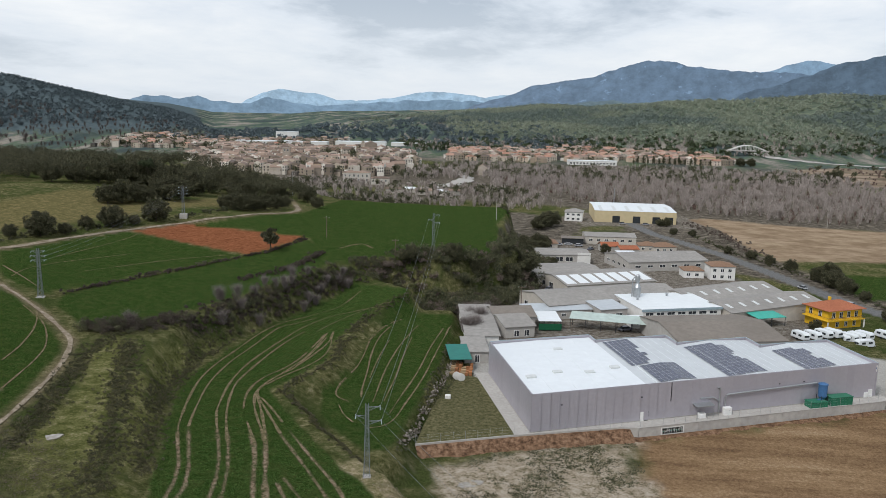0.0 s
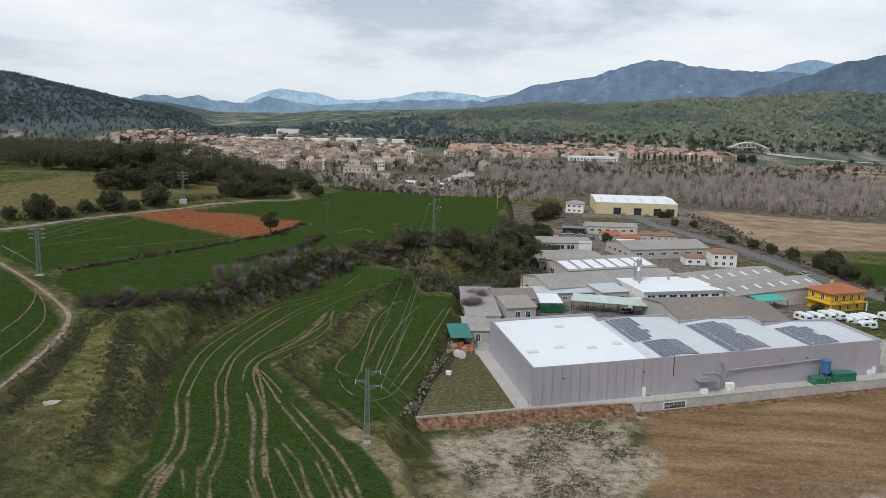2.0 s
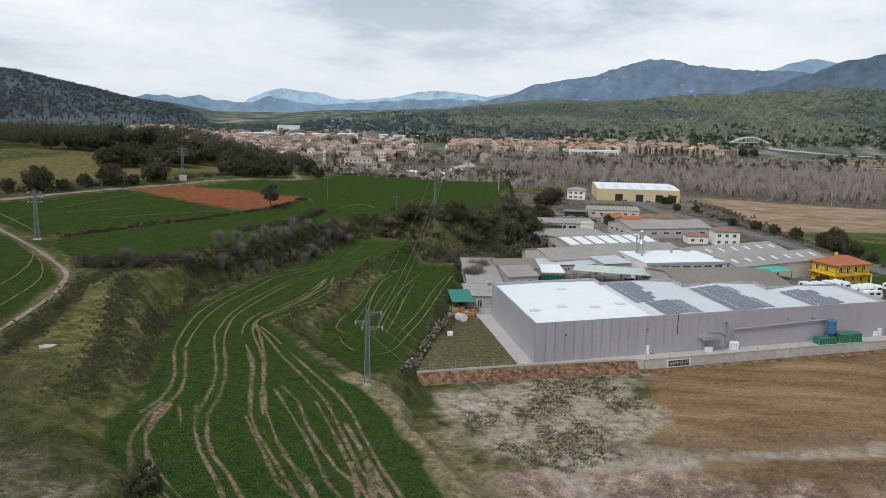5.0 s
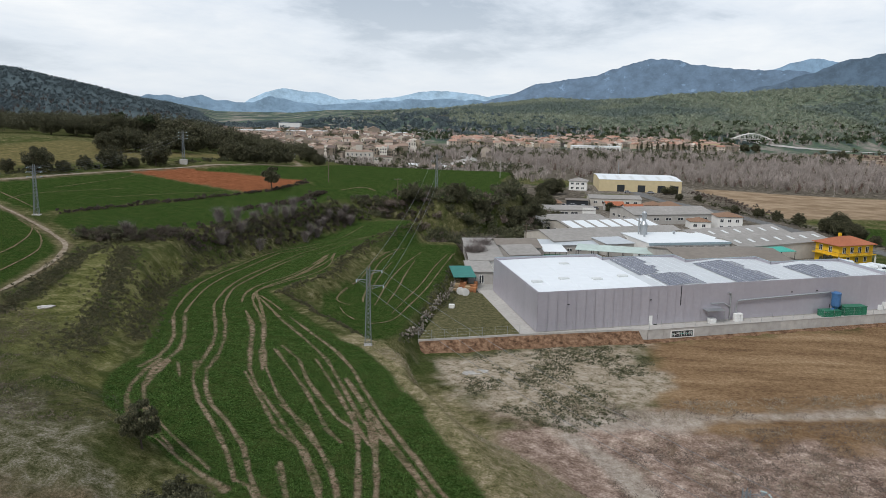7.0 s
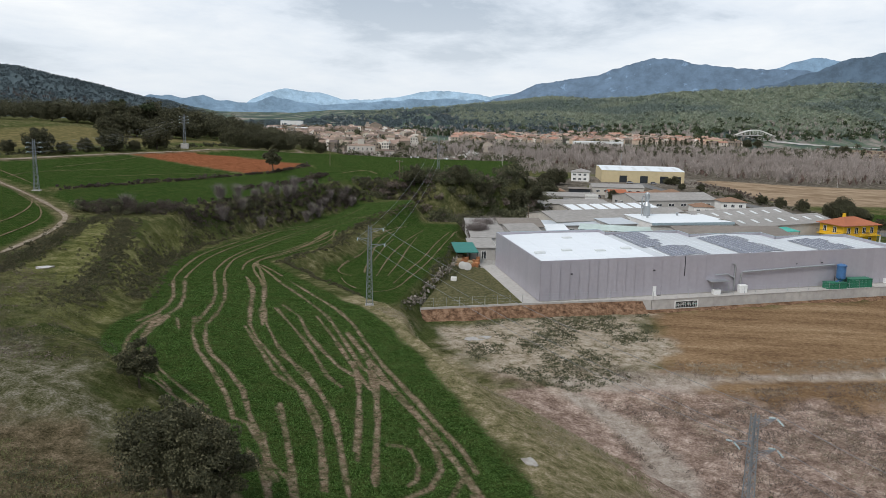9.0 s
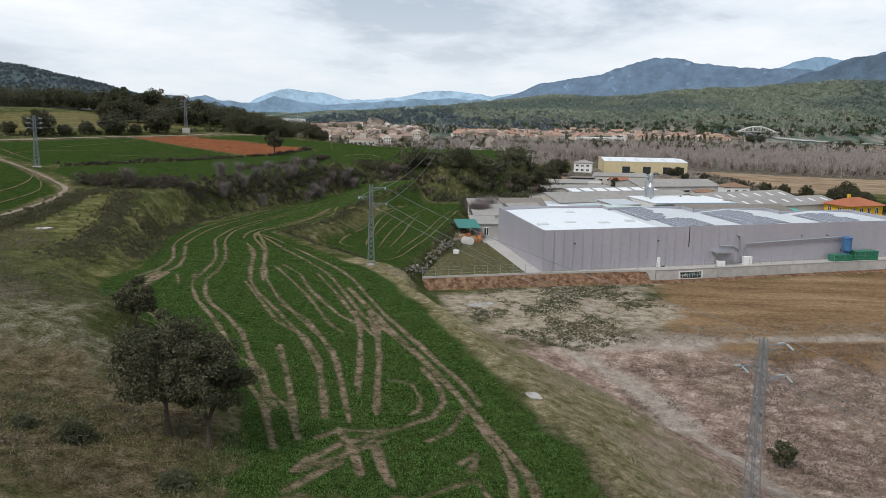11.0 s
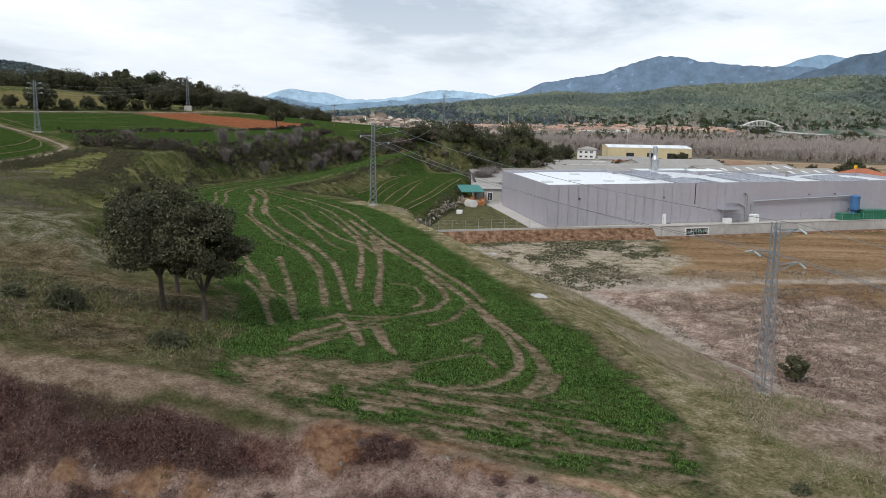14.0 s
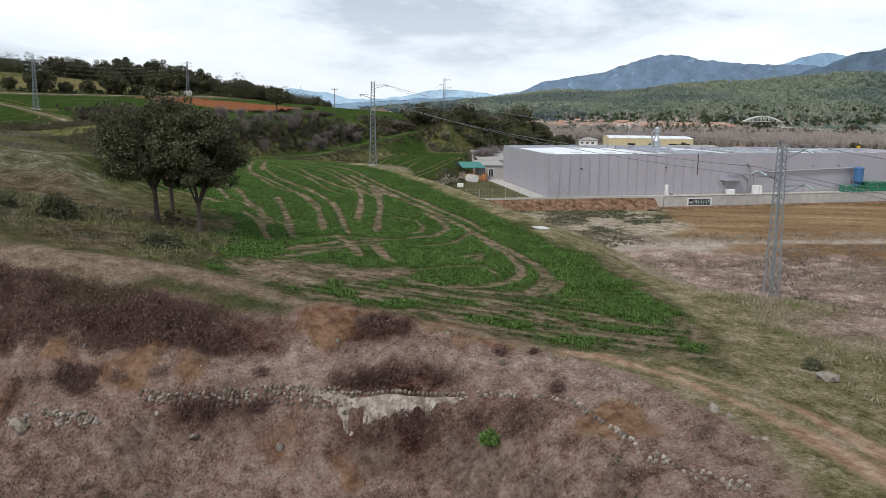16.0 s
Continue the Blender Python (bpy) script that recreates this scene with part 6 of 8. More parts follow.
def pylon(m, H=13.0, base=0.46, top=0.20, arms=(), block=0.14, label="tall galvanised lattice pylon with glass insulators"):
    """A lattice mast: four legs, crossed braces, arms of (height, reach to one side)."""
    t = thing("pylon", m, label, "pylon", "lattice pylons")

    def corner(k, z):
        w = base + (top - base) * (z / H) ** 0.8
        return Vector((w * (1, -1, -1, 1)[k], w * (1, 1, -1, -1)[k], z))
    for k in range(4):
        part("leg", bm_tube([corner(k, z) for z in (0, H * 0.3, H * 0.6, H)], 0.055, 4), "lattice_steel", t)
    levels = [0.0]
    while levels[-1] < H - 0.5:
        levels.append(min(H, levels[-1] + 2.1 * (base + (top - base) * levels[-1] / H) * 0.95))
    for z0, z1 in zip(levels, levels[1:]):
        for k in range(4):
            part("brace", bar(corner(k, z0), corner((k + 1) % 4, z1), 0.022), "lattice_steel", t)
            part("brace", bar(corner((k + 1) % 4, z0), corner(k, z1), 0.022), "lattice_steel", t)
    for z, reach in arms:
        s = 1 if reach > 0 else -1
        arm = bmesh.new()
        tip = Vector((reach, 0, z + 0.1))
        for y in (-top, top):
            bm_tube([Vector((s * top, y, z)), tip], 0.03, 4, arm)
            bm_tube([Vector((s * top, y, z - 0.55)), tip], 0.025, 4, arm)
        a = part("arm", arm, "lattice_steel", t)
        for sy in (-1, 1):
            ins = [tip + Vector((0, sy * 0.1 * i, -0.03 * i)) for i in range(1, 10)]
            part("insulator", bm_tube(ins, [0.03, 0.09, 0.04, 0.09, 0.04, 0.09, 0.04, 0.09, 0.03], 8), "insulator", a, "pale glass insulator string")
    part("footing", bm_box(-base - block, base + block, -base - block, base + block, -0.8, 0.12 if block < 0.5 else 1.6), "concrete", t, "concrete footing")
    return t


ARMS = ((12.4, 1.9), (10.9, -1.7), (9.9, 2.1))
PYLONS = {"near": (17.9, 59.3, 1.03), "field": (-21.6, 111.4, 0.88), "top": (-30.0, 276.0, 1.08), "west": (-115.3, 182.0, 0.93), "road": (-123.2, 286.3, 0.93)}


proto = pylon(pose(17.9, 59.3, land1(17.9, 59.3), 0, 0, 20), arms=ARMS)
for key, turn in (("field", 12), ("top", 8)):
    x, y, s = PYLONS[key]
    c = copy_thing(proto, pose(x, y, land1(x, y), 0, 0, turn))
    c.scale = (1, 1, s)
for key, block in (("west", 0.35), ("road", 0.7)):
    x, y, s = PYLONS[key]
    c = pylon(pose(x, y, land1(x, y), 0, 0, 15), H=12, base=0.55, top=0.2, arms=((11.3, 1.4), (11.3, -1.4), (10.2, 1.6), (10.2, -1.6), (9.1, 1.5), (9.1, -1.5)), block=block,
              label="lattice pylon with three pairs of arms")


def tip(key, k, turn):
    x, y, s = PYLONS[key]
    z, r = ARMS[k]
    return Vector((x + r * math.cos(radians(turn)), y + r * math.sin(radians(turn)), land1(x, y) + (z + 0.05) * s))


def line(a, b, sag, r=0.022):
    pts = [a.lerp(b, k / 16) - Vector((0, 0, sag * 4 * (k / 16) * (1 - k / 16))) for k in range(17)]
    ob = part("power_line", bm_tube(pts, r, 4), "wire")
    return tagged(ob, "thin overhead power line strung between pylons", "power line", "overhead lines")


for k in range(3):
    a, b, c = tip("near", k, 20), tip("field", k, 12), tip("top", k, 8)
    line(a, b, 1.2)
    line(b, c, 3.0)
    line(a, a + Vector((34, -52, -3)), 1.0)
for k in (-1.4, 1.4):
    for z in (11.3, 10.2, 9.1):
        p, q = PYLONS["west"], PYLONS["road"]
        line(Vector((p[0] + k, p[1], land1(*p[:2]) + z)), Vector((q[0] + k, q[1], land1(*q[:2]) + z)), 2.0, 0.012)


def pole(x, y, h, label, cross=False, mat="wood_post", r=0.13):
    t = thing("utility_pole", pose(x, y, land1(x, y)), label, "pole", "utility poles")
    part("shaft", bm_tube([(0, 0, -0.5), (0, 0, h)], [r, r * 0.7], 8), mat, t)
    if cross:
        part("crossarm", bm_box(-1.1, 1.1, -0.06, 0.06, h - 0.5, h - 0.36), mat, t)
        for u in (-1.0, 0, 1.0):
            part("insulator", bm_tube([(u, 0, h - 0.36), (u, 0, h - 0.05)], 0.06, 6), "insulator", t)
    part("cap", bm_tube([(0, 0, h), (0, 0, h + 0.05)], [r * 0.8, r * 0.4], 8), "galvanised", t)


pole(0.9, 257, 7.5, "wooden utility pole among the scrub", True)
pole(-41, 262, 7.0, "slim pole with crossarm above the hedge", True)
pole(-69, 283, 7.5, "slim pole with crossarm beside the field", True)
pole(-11.8, 381.7, 9.5, "pale concrete pole at the field's edge", False, "concrete")
pole(190, 528, 9, "pale concrete pole in the beige field", False, "concrete")
pole(66, 600, 14, "slender pale mast behind the warehouse", False, "galvanised", 0.35)
pole(-119.6, 417.3, 13, "tall thin mast by the road", False, "galvanised", 0.1)

# ---- plants ----
def leaf_material(name, dark, mid, light, rough=0.75, cloud_shade=None):
    n = Nodes(name)
    c = n.ramp(n.random(True), (0.0, dark), (0.5, mid), (1.0, light))
    c = n.mix(n.ramp(n.noise(0.35, 3), (0.35, (0, 0, 0)), (0.7, (0.6, 0.6, 0.6))), c, dark)
    # broad patches multiplied darker and bluer: cloud shadow painted into the leaves
    if cloud_shade:
        c = n.mix(n.ramp(n.noise(0.0035, 4), (0.47, (0, 0, 0)), (0.56, (1, 1, 1))), c, n.mix(1.0, c, cloud_shade, "MULTIPLY"))
    n.b.inputs["Specular IOR Level"].default_value = 0.25
    return n.done(c, rough)


leaf_material("leaf_oak", (0.030, 0.031, 0.015), (0.062, 0.062, 0.031), (0.145, 0.136, 0.078))
leaf_material("leaf_pine", (0.030, 0.042, 0.020), (0.055, 0.072, 0.032), (0.095, 0.115, 0.052))
leaf_material("leaf_scrub", (0.038, 0.043, 0.022), (0.080, 0.083, 0.042), (0.155, 0.148, 0.082))
leaf_material("leaf_bramble", (0.080, 0.060, 0.049), (0.150, 0.115, 0.094), (0.25, 0.205, 0.168))
leaf_material("leaf_dry", (0.20, 0.160, 0.110), (0.31, 0.26, 0.19), (0.43, 0.375, 0.29))
leaf_material("leaf_grass", (0.085, 0.095, 0.034), (0.15, 0.158, 0.060), (0.25, 0.24, 0.115))
leaf_material("leaf_crop", (0.045, 0.092, 0.018), (0.085, 0.170, 0.032), (0.150, 0.245, 0.062))
leaf_material("twig_grey", (0.215, 0.180, 0.160), (0.37, 0.322, 0.292), (0.55, 0.495, 0.455))
leaf_material("twig_brown", (0.090, 0.055, 0.046), (0.175, 0.118, 0.098), (0.30, 0.22, 0.185))
# far pines: the pale haze of distance is mixed into the leaf colour
leaf_material("pine_haze", (0.180, 0.208, 0.158), (0.222, 0.250, 0.182), (0.280, 0.305, 0.208), cloud_shade=(0.62, 0.68, 0.82))
leaf_material("twig_maroon", (0.048, 0.025, 0.021), (0.108, 0.062, 0.051), (0.22, 0.142, 0.118))
leaf_material("twig_hedge", (0.050, 0.040, 0.035), (0.105, 0.086, 0.076), (0.19, 0.165, 0.15))
leaf_material("hedge_dark", (0.034, 0.026, 0.020), (0.072, 0.056, 0.044), (0.13, 0.105, 0.082))
leaf_material("twig_mauve", (0.115, 0.095, 0.088), (0.20, 0.172, 0.160), (0.31, 0.275, 0.258))
leaf_material("leaf_tussock", (0.040, 0.042, 0.018), (0.078, 0.074, 0.036), (0.15, 0.132, 0.075))
# far oaks: blue distance haze is mixed into the leaf colour
leaf_material("oak_haze", (0.075, 0.100, 0.112), (0.090, 0.118, 0.128), (0.112, 0.142, 0.148))
plain("bark", (0.085, 0.068, 0.055), 0.95, 0, 6.0, 0.35, 0.2)


def cards(P, size, seed, long=1.6, up=0.0):
    """Small pointed leaves at the points P: vertices and faces. up: how far their long side stands upright."""
    rng = np.random.default_rng(seed)
    n = len(P)
    size = np.broadcast_to(size, n)[:, None] * rng.uniform(0.7, 1.3, (n, 1))
    a = rng.normal(size=(n, 3))
    a[:, 2] = a[:, 2] * (1 - up) + up * 2.5
    a /= np.linalg.norm(a, axis=1)[:, None]
    b = np.cross(a, rng.normal(size=(n, 3)))
    b /= np.linalg.norm(b, axis=1)[:, None] + 1e-9
    a, b = a * size * long / 2, b * size / 2
    V = np.stack([P - a - b, P - a + b, P + a], 1).reshape(-1, 3)
    F = np.arange(3 * n).reshape(-1, 3)
    return V, F


def np_mesh(name, V, F, material):
    me = bpy.data.meshes.new(name)
    me.vertices.add(len(V))
    me.vertices.foreach_set("co", np.ascontiguousarray(V, np.float32).ravel())
    k = F.shape[1]
    me.loops.add(F.size)
    me.loops.foreach_set("vertex_index", F.astype(np.int32).ravel())
    me.polygons.add(len(F))
    me.polygons.foreach_set("loop_start", np.arange(0, F.size, k, dtype=np.int32))
    me.polygons.foreach_set("loop_total", np.full(len(F), k, np.int32))
    me.update(calc_edges=True)
    me.materials.append(MATS[material])
    return me


def shell(centres, radii, per, seed, flat=0.8, core=0.35):
    """Points on the outer skins of clumps, thinner towards their middles."""
    rng = np.random.default_rng(seed)
    d = rng.normal(size=(len(centres), per, 3))
    d /= np.linalg.norm(d, axis=2)[..., None]
    d[..., 2] *= flat
    r = radii[:, None, None] * (core + (1 - core) * rng.random((len(centres), per, 1)) ** 0.5)
    return (centres[:, None] + d * r).reshape(-1, 3)


def crown_clumps(n, rx, ry, rz, seed, lift=0.0):
    rng = np.random.default_rng(seed)
    d = rng.normal(size=(n, 3))
    d /= np.linalg.norm(d, axis=1)[:, None]
    r = (0.35 + 0.65 * rng.random((n, 1)) ** 0.6) * rng.uniform(0.8, 1.12, (n, 1))
    p = d * r * np.array([rx, ry, rz])
    p[:, 2] = np.maximum(p[:, 2], -0.55 * rz) + lift
    return p


def limbs(bm, base, height, spread, seed, r0, n=6, ratio=0.42):
    """A bent trunk that forks into tapered limbs."""
    rng = random.Random(seed)
    fork = height * ratio
    bend = Vector((rng.uniform(-0.3, 0.3), rng.uniform(-0.3, 0.3), 0))
    b = Vector(base)
    bm_tube([b - Vector((0, 0, 0.4)), b + Vector((0, 0, 0.15)), b + bend * 0.5 + Vector((0, 0, fork * 0.5)), b + bend + Vector((0, 0, fork))], [r0 * 1.5, r0 * 1.1, r0 * 0.9, r0 * 0.8], 9, bm)
    for k in range(n):
        a = 2 * math.pi * (k + rng.random() * 0.6) / n
        s = spread * rng.uniform(0.4, 0.9)
        p0 = b + bend * 0.9 + Vector((0, 0, fork * rng.uniform(0.75, 1.0)))
        p1 = p0 + Vector((math.cos(a) * s * 0.35, math.sin(a) * s * 0.35, (height - fork) * 0.35))
        p2 = p0 + Vector((math.cos(a) * s, math.sin(a) * s, (height - fork) * rng.uniform(0.6, 0.95)))
        bm_tube([p0, p1, p2], [r0 * 0.55, r0 * 0.38, r0 * 0.08], 6, bm)
        for j in range(2):
            q = p1.lerp(p2, 0.3 + 0.4 * j)
            e = q + Vector((rng.uniform(-1, 1), rng.uniform(-1, 1), rng.uniform(0.2, 1))) * s * 0.4
            bm_tube([q, e], [r0 * 0.2, r0 * 0.04], 5, bm)
    return bm


def tree(x, y, label, height, rx, rz, seed, leaf="leaf_oak", clumps=60, per=150, size=0.22, r0=0.22, ry=None, group="", trunk=0.42, category="tree", dz=0.0, fine=1.0):
    t = thing("tree", pose(x, y, land1(x, y) + dz), label, category, group)
    part("trunk", limbs(bmesh.new(), (0, 0, 0), height, rx, seed, r0, ratio=trunk), "bark", t)
    c = crown_clumps(clumps, rx, ry or rx, rz, seed, height - rz * 0.95)
    rng = np.random.default_rng(seed + 1)
    rad = rng.uniform(0.16, 0.30, len(c)) * (rx + rz) / 2 * 1.15 * fine
    V, F = cards(shell(c, rad, per, seed + 2), size, seed + 3)
    ob = new("crown", np_mesh("crown", V, F, leaf))
    ob.parent = t
    return t


# the two evergreen oaks at the field's corner, and a third behind them
tree(-22.7, 47.7, "broad evergreen oak with dark dense crown", 8.0, 3.75, 3.0, 3, clumps=120, per=230, size=0.11, r0=0.17, ry=3.4, fine=0.80, trunk=0.30)
tree(-19.6, 46.8, "evergreen oak with dark crown and forked trunk", 7.3, 3.05, 2.7, 8, clumps=95, per=230, size=0.11, r0=0.15, ry=2.8, fine=0.82, trunk=0.28)
tree(-24.4, 53.6, "evergreen oak half hidden behind another", 5.8, 1.9, 2.0, 13, clumps=80, per=110, size=0.15, r0=0.15, fine=0.7)
tree(-35, 68.5, "small dark evergreen oak at the field's edge", 4.6, 1.9, 2.0, 21, clumps=80, per=110, size=0.12, r0=0.10, fine=0.7)
tree(-21.2, 46.4, "knee-high oak shoot between two trees", 1.3, 0.55, 0.4, 37, leaf="leaf_oak", clumps=9, per=60, size=0.10, r0=0.03)
tree(25.6, 76.0, "small bushy green pine beside the dirt road", 2.6, 1.3, 1.2, 41, leaf="leaf_scrub", clumps=30, per=90, size=0.14, r0=0.06)
tree(-81.3, 257, "lone dark tree at the edge of ploughed earth", 7.0, 3.0, 2.5, 43, clumps=45, per=90, size=0.34, r0=0.2)

tree(-181.0, 352.0, "tall umbrella pine over the oak wood", 12.0, 3.2, 2.0, 45, leaf="leaf_pine", clumps=40, per=80, size=0.4, r0=0.22, trunk=0.6)
tree(-170.0, 358.0, "broad umbrella pine over the oak wood", 12.0, 3.8, 1.9, 46, leaf="leaf_pine", clumps=40, per=80, size=0.4, r0=0.22, trunk=0.6)

# round trees along the field road, and others on the hill
PROTO = [tree(-149.3, 238.5, "round dark evergreen oak beside the field road", 7.4, 4.4, 3.9, 50 + k, clumps=90, per=110, size=0.28, r0=0.25, trunk=0.2, group="oaks of the hill") if k == 0 else
         tree((-137.5, -129.4)[k - 1], (261.5, 277.0)[k - 1], "round dark evergreen oak beside the field road", 6.2 + k, 3.9 + 0.3 * k, 3.3 + 0.5 * k, 50 + k, clumps=90, per=110, size=0.28, r0=0.25, trunk=0.2, group="oaks of the hill") for k in range(3)]


def more(x, y, s, k, dz=0.0):
    c = copy_thing(PROTO[k % 3], pose(x, y, land1(x, y) + dz, 0, 0, (k * 77) % 360))
    c.scale = (s, s, s)
    return c


spots = [(-181, 349.3, 1.38), (-176, 357.5, 1.37), (-169.7, 362.7, 1.54), (-157.8, 354.9, 1.5), (-146.8, 351, 1.54), (-184.8, 341.7, 1.08), (-190, 333, 1.04), (-195.8, 323.9, 1.07), (-146, 393, 1.21), (-128, 372, 1.1), (-121, 392, 1.05), (-136, 380, 1.2),
         (-155.7, 233, 0.5), (-145, 245, 0.5), (-143.6, 255, 0.5), (-133, 268, 0.45), (-120.8, 323.3, 0.75), (-116.3, 320.6, 0.85), (-112.7, 320.5, 0.9), (-110.4, 327.4, 0.9), (-108, 334.9, 0.85), (-106.4, 345.9, 0.8), (-106.5, 358.8, 0.7), (-106.2, 396.8, 0.95),
         (-95.4, 373.4, 0.7), (-155.7, 293.4, 1), (-152.5, 298.1, 1.05), (-150, 304.4, 1), (-147.9, 319.9, 1), (-144, 321.7, 1.15), (-142.9, 330.4, 1.1), (-145.3, 351.2, 1.05), (-146.7, 371.4, 1), (-155.9, 348.7, 1), (-155.9, 367.4, 1), (-146.3, 307.3, 0.7),
         (0.7, 366, 0.9), (4, 372, 1), (8, 380, 1.1), (2, 384, 1), (11, 395, 0.9), (13, 480, 1.1), (18, 488, 1.2), (10, 470, 1), (116, 358, 0.6), (119.6, 336, 0.75), (121, 322, 0.9), (122, 330, 1),
         (122, 312, 0.8), (124, 300, 0.5), (95, 462, 0.5), (100, 402, 0.5), (107, 387, 0.6), (111, 372, 0.55), (86, 470, 0.5), (312.8, 873, 1.7), (320, 880, 1.5), (278, 1096, 1.4), (262, 1117, 1.5), (290, 1090, 1.3),
         (88, 505, 0.7), (84, 506, 0.6), (40, 388, 0.55), (55, 360, 0.4), (14, 348, 0.5), (-36, 262, 0.7), (-22, 268, 0.8), (-14, 272, 0.75), (-3, 280, 0.9), (2, 291, 0.9), (0, 300, 1), (5, 310, 0.9),
         (3, 330, 0.9), (-1, 345, 0.8), (1, 356, 0.8), (118, 266, 0.5), (90, 250, 0.45)]
for k, (x, y, s) in enumerate(spots):
    more(x, y, s, k)


def wood(name, label, n, area, hmin, hmax, seed, leaf, per, size, category="woodland", keep=None):
    """A far wood as one object: every tree a lumpy crown of leaves on a short stem."""
    rng = np.random.default_rng(seed)
    xs = np.array([p[0] for p in area])
    ys = np.array([p[1] for p in area])
    x = rng.uniform(xs.min(), xs.max(), n * 6)
    y = rng.uniform(ys.min(), ys.max(), n * 6)
    ok = inside(x, y, area) > 0
    if keep is not None:
        ok &= keep(x, y, rng)
    x, y = x[ok][:n], y[ok][:n]
    z = land(x, y)
    h = rng.uniform(hmin, hmax, len(x))
    cl = 7
    c = np.repeat(np.stack([x, y, z], 1), cl, 0)
    hh = np.repeat(h, cl)
    off = rng.normal(size=(len(c), 3)) * np.array([0.26, 0.26, 0.13])
    c = c + off * hh[:, None]
    c[:, 2] += hh * 0.62
    V, F = cards(shell(c, hh * rng.uniform(0.20, 0.32, len(c)), per, seed + 1), size, seed + 2)
    me = np_mesh(name, V, F, leaf)
    return tagged(new(name, me), label, category, kind="stuff")


OAK_WOOD = [(-260, 283), (-222, 296), (-206, 325), (-190, 342), (-170, 347), (-150, 352), (-135, 360), (-122, 378), (-112, 400), (-112, 440), (-180, 465), (-330, 470), (-380, 330)]
wood("oak_wood", "dense dark evergreen oak wood on the hill", 640, OAK_WOOD, 5, 10.5, 61, "leaf_oak", 84, 0.34)


def bare_wood(name, label, n, area, hmin, hmax, seed, twig="twig_grey", blades=46, width=0.15, lean=0.16):
    """Leafless trees as one object: a stem and many thin upright branches each."""
    rng = np.random.default_rng(seed)
    xs, ys = np.array([p[0] for p in area]), np.array([p[1] for p in area])
    x, y = rng.uniform(xs.min(), xs.max(), n * 6), rng.uniform(ys.min(), ys.max(), n * 6)
    ok = inside(x, y, area) > 0
    x, y = x[ok][:n], y[ok][:n]
    z = land(x, y)
    h = rng.uniform(hmin, hmax, len(x))
    P = np.repeat(np.stack([x, y, z], 1), blades, 0)
    H = np.repeat(h, blades)
    k = rng.random(len(P)) ** 0.8
    ang = rng.random(len(P)) * 2 * np.pi
    root = P.copy()
    root[:, 2] += H * (0.08 + 0.6 * k)
    out = H * (0.05 + lean * rng.random(len(P)))
    end = root + np.stack([np.cos(ang) * out, np.sin(ang) * out, H * (1.02 - (0.08 + 0.6 * k)) * rng.uniform(0.35, 1.0, len(P))], 1)
    root[:, 0] += np.cos(ang) * out * 0.25
    root[:, 1] += np.sin(ang) * out * 0.25
    a2 = rng.random(len(P)) * np.pi
    side = np.stack([np.cos(a2), np.sin(a2), 0 * a2], 1) * width
    V = np.stack([root - side, root + side, end], 1).reshape(-1, 3)
    F = np.arange(len(V)).reshape(-1, 3)
    return tagged(new(name, np_mesh(name, V, F, twig)), label, "woodland", kind="stuff")


POPLARS = [(-30, 700), (30, 640), (62, 585), (112, 574), (150, 556), (232, 514), (420, 430), (560, 520), (480, 700), (300, 770), (120, 780), (-30, 800)]
bare_wood("poplar_wood", "grey leafless poplars along the river", 1900, POPLARS, 6.5, 10.5, 71, "twig_grey", 120, 0.075, 0.26)
bare_wood("bare_scrub", "brown leafless scrub under the poplars", 900, POPLARS, 2.5, 5, 72, "twig_brown", 30, 0.22, 0.4)
NORTH_BARE = [(-260, 640), (-130, 560), (-60, 540), (30, 560), (20, 640), (-40, 700), (-120, 690), (-200, 740)]
bare_wood("valley_scrub", "leafless trees below the town", 420, NORTH_BARE, 5, 9, 73, "twig_grey", 40, 0.2, 0.3)
RIVER_BARE = [(-120, 760), (-30, 790), (120, 800), (320, 790), (330, 900), (200, 960), (60, 930), (-60, 960), (-110, 860)]
bare_wood("river_wood", "grey leafless woods between town and river", 900, RIVER_BARE, 6, 11, 74, "twig_grey", 36, 0.28, 0.25)
wood("valley_trees", "dark green trees scattered over the valley", 240, RIVER_BARE, 6, 10, 75, "leaf_scrub", 16, 1.0)
wood("valley_trees", "dark green trees below the town", 110, NORTH_BARE, 5, 8, 76, "leaf_scrub", 18, 0.9)
SLOPE_EAST = [(-46, 254), (-22, 246), (-6, 256), (8, 290), (12, 345), (8, 385), (-4, 398), (-6, 345), (-2, 300), (-14, 276), (-40, 266)]
wood("estate_scrub", "dark green scrub on the slope above the estate", 260, SLOPE_EAST, 2.5, 6, 77, "leaf_scrub", 44, 0.34)
wood("estate_scrub", "brown brambles on the slope above the estate", 200, SLOPE_EAST, 1.8, 4, 177, "leaf_bramble", 40, 0.30)
bare_wood("bare_hedge_trees", "grey bare trees beside the barns", 16, [(-17, 205), (-11, 212), (-9, 232), (-6, 250), (-14, 252), (-18, 235)], 5, 8, 78, "twig_mauve", 620, 0.028, 0.42)
bare_wood("bare_hedge_trees", "grey bare bushes above the long hedge", 26, [(-90, 166), (-80, 186), (-64, 236), (-55, 256), (-51, 252), (-62, 216), (-74, 182), (-84, 163)], 3, 5.0, 79, "twig_mauve", 420, 0.024, 0.5)

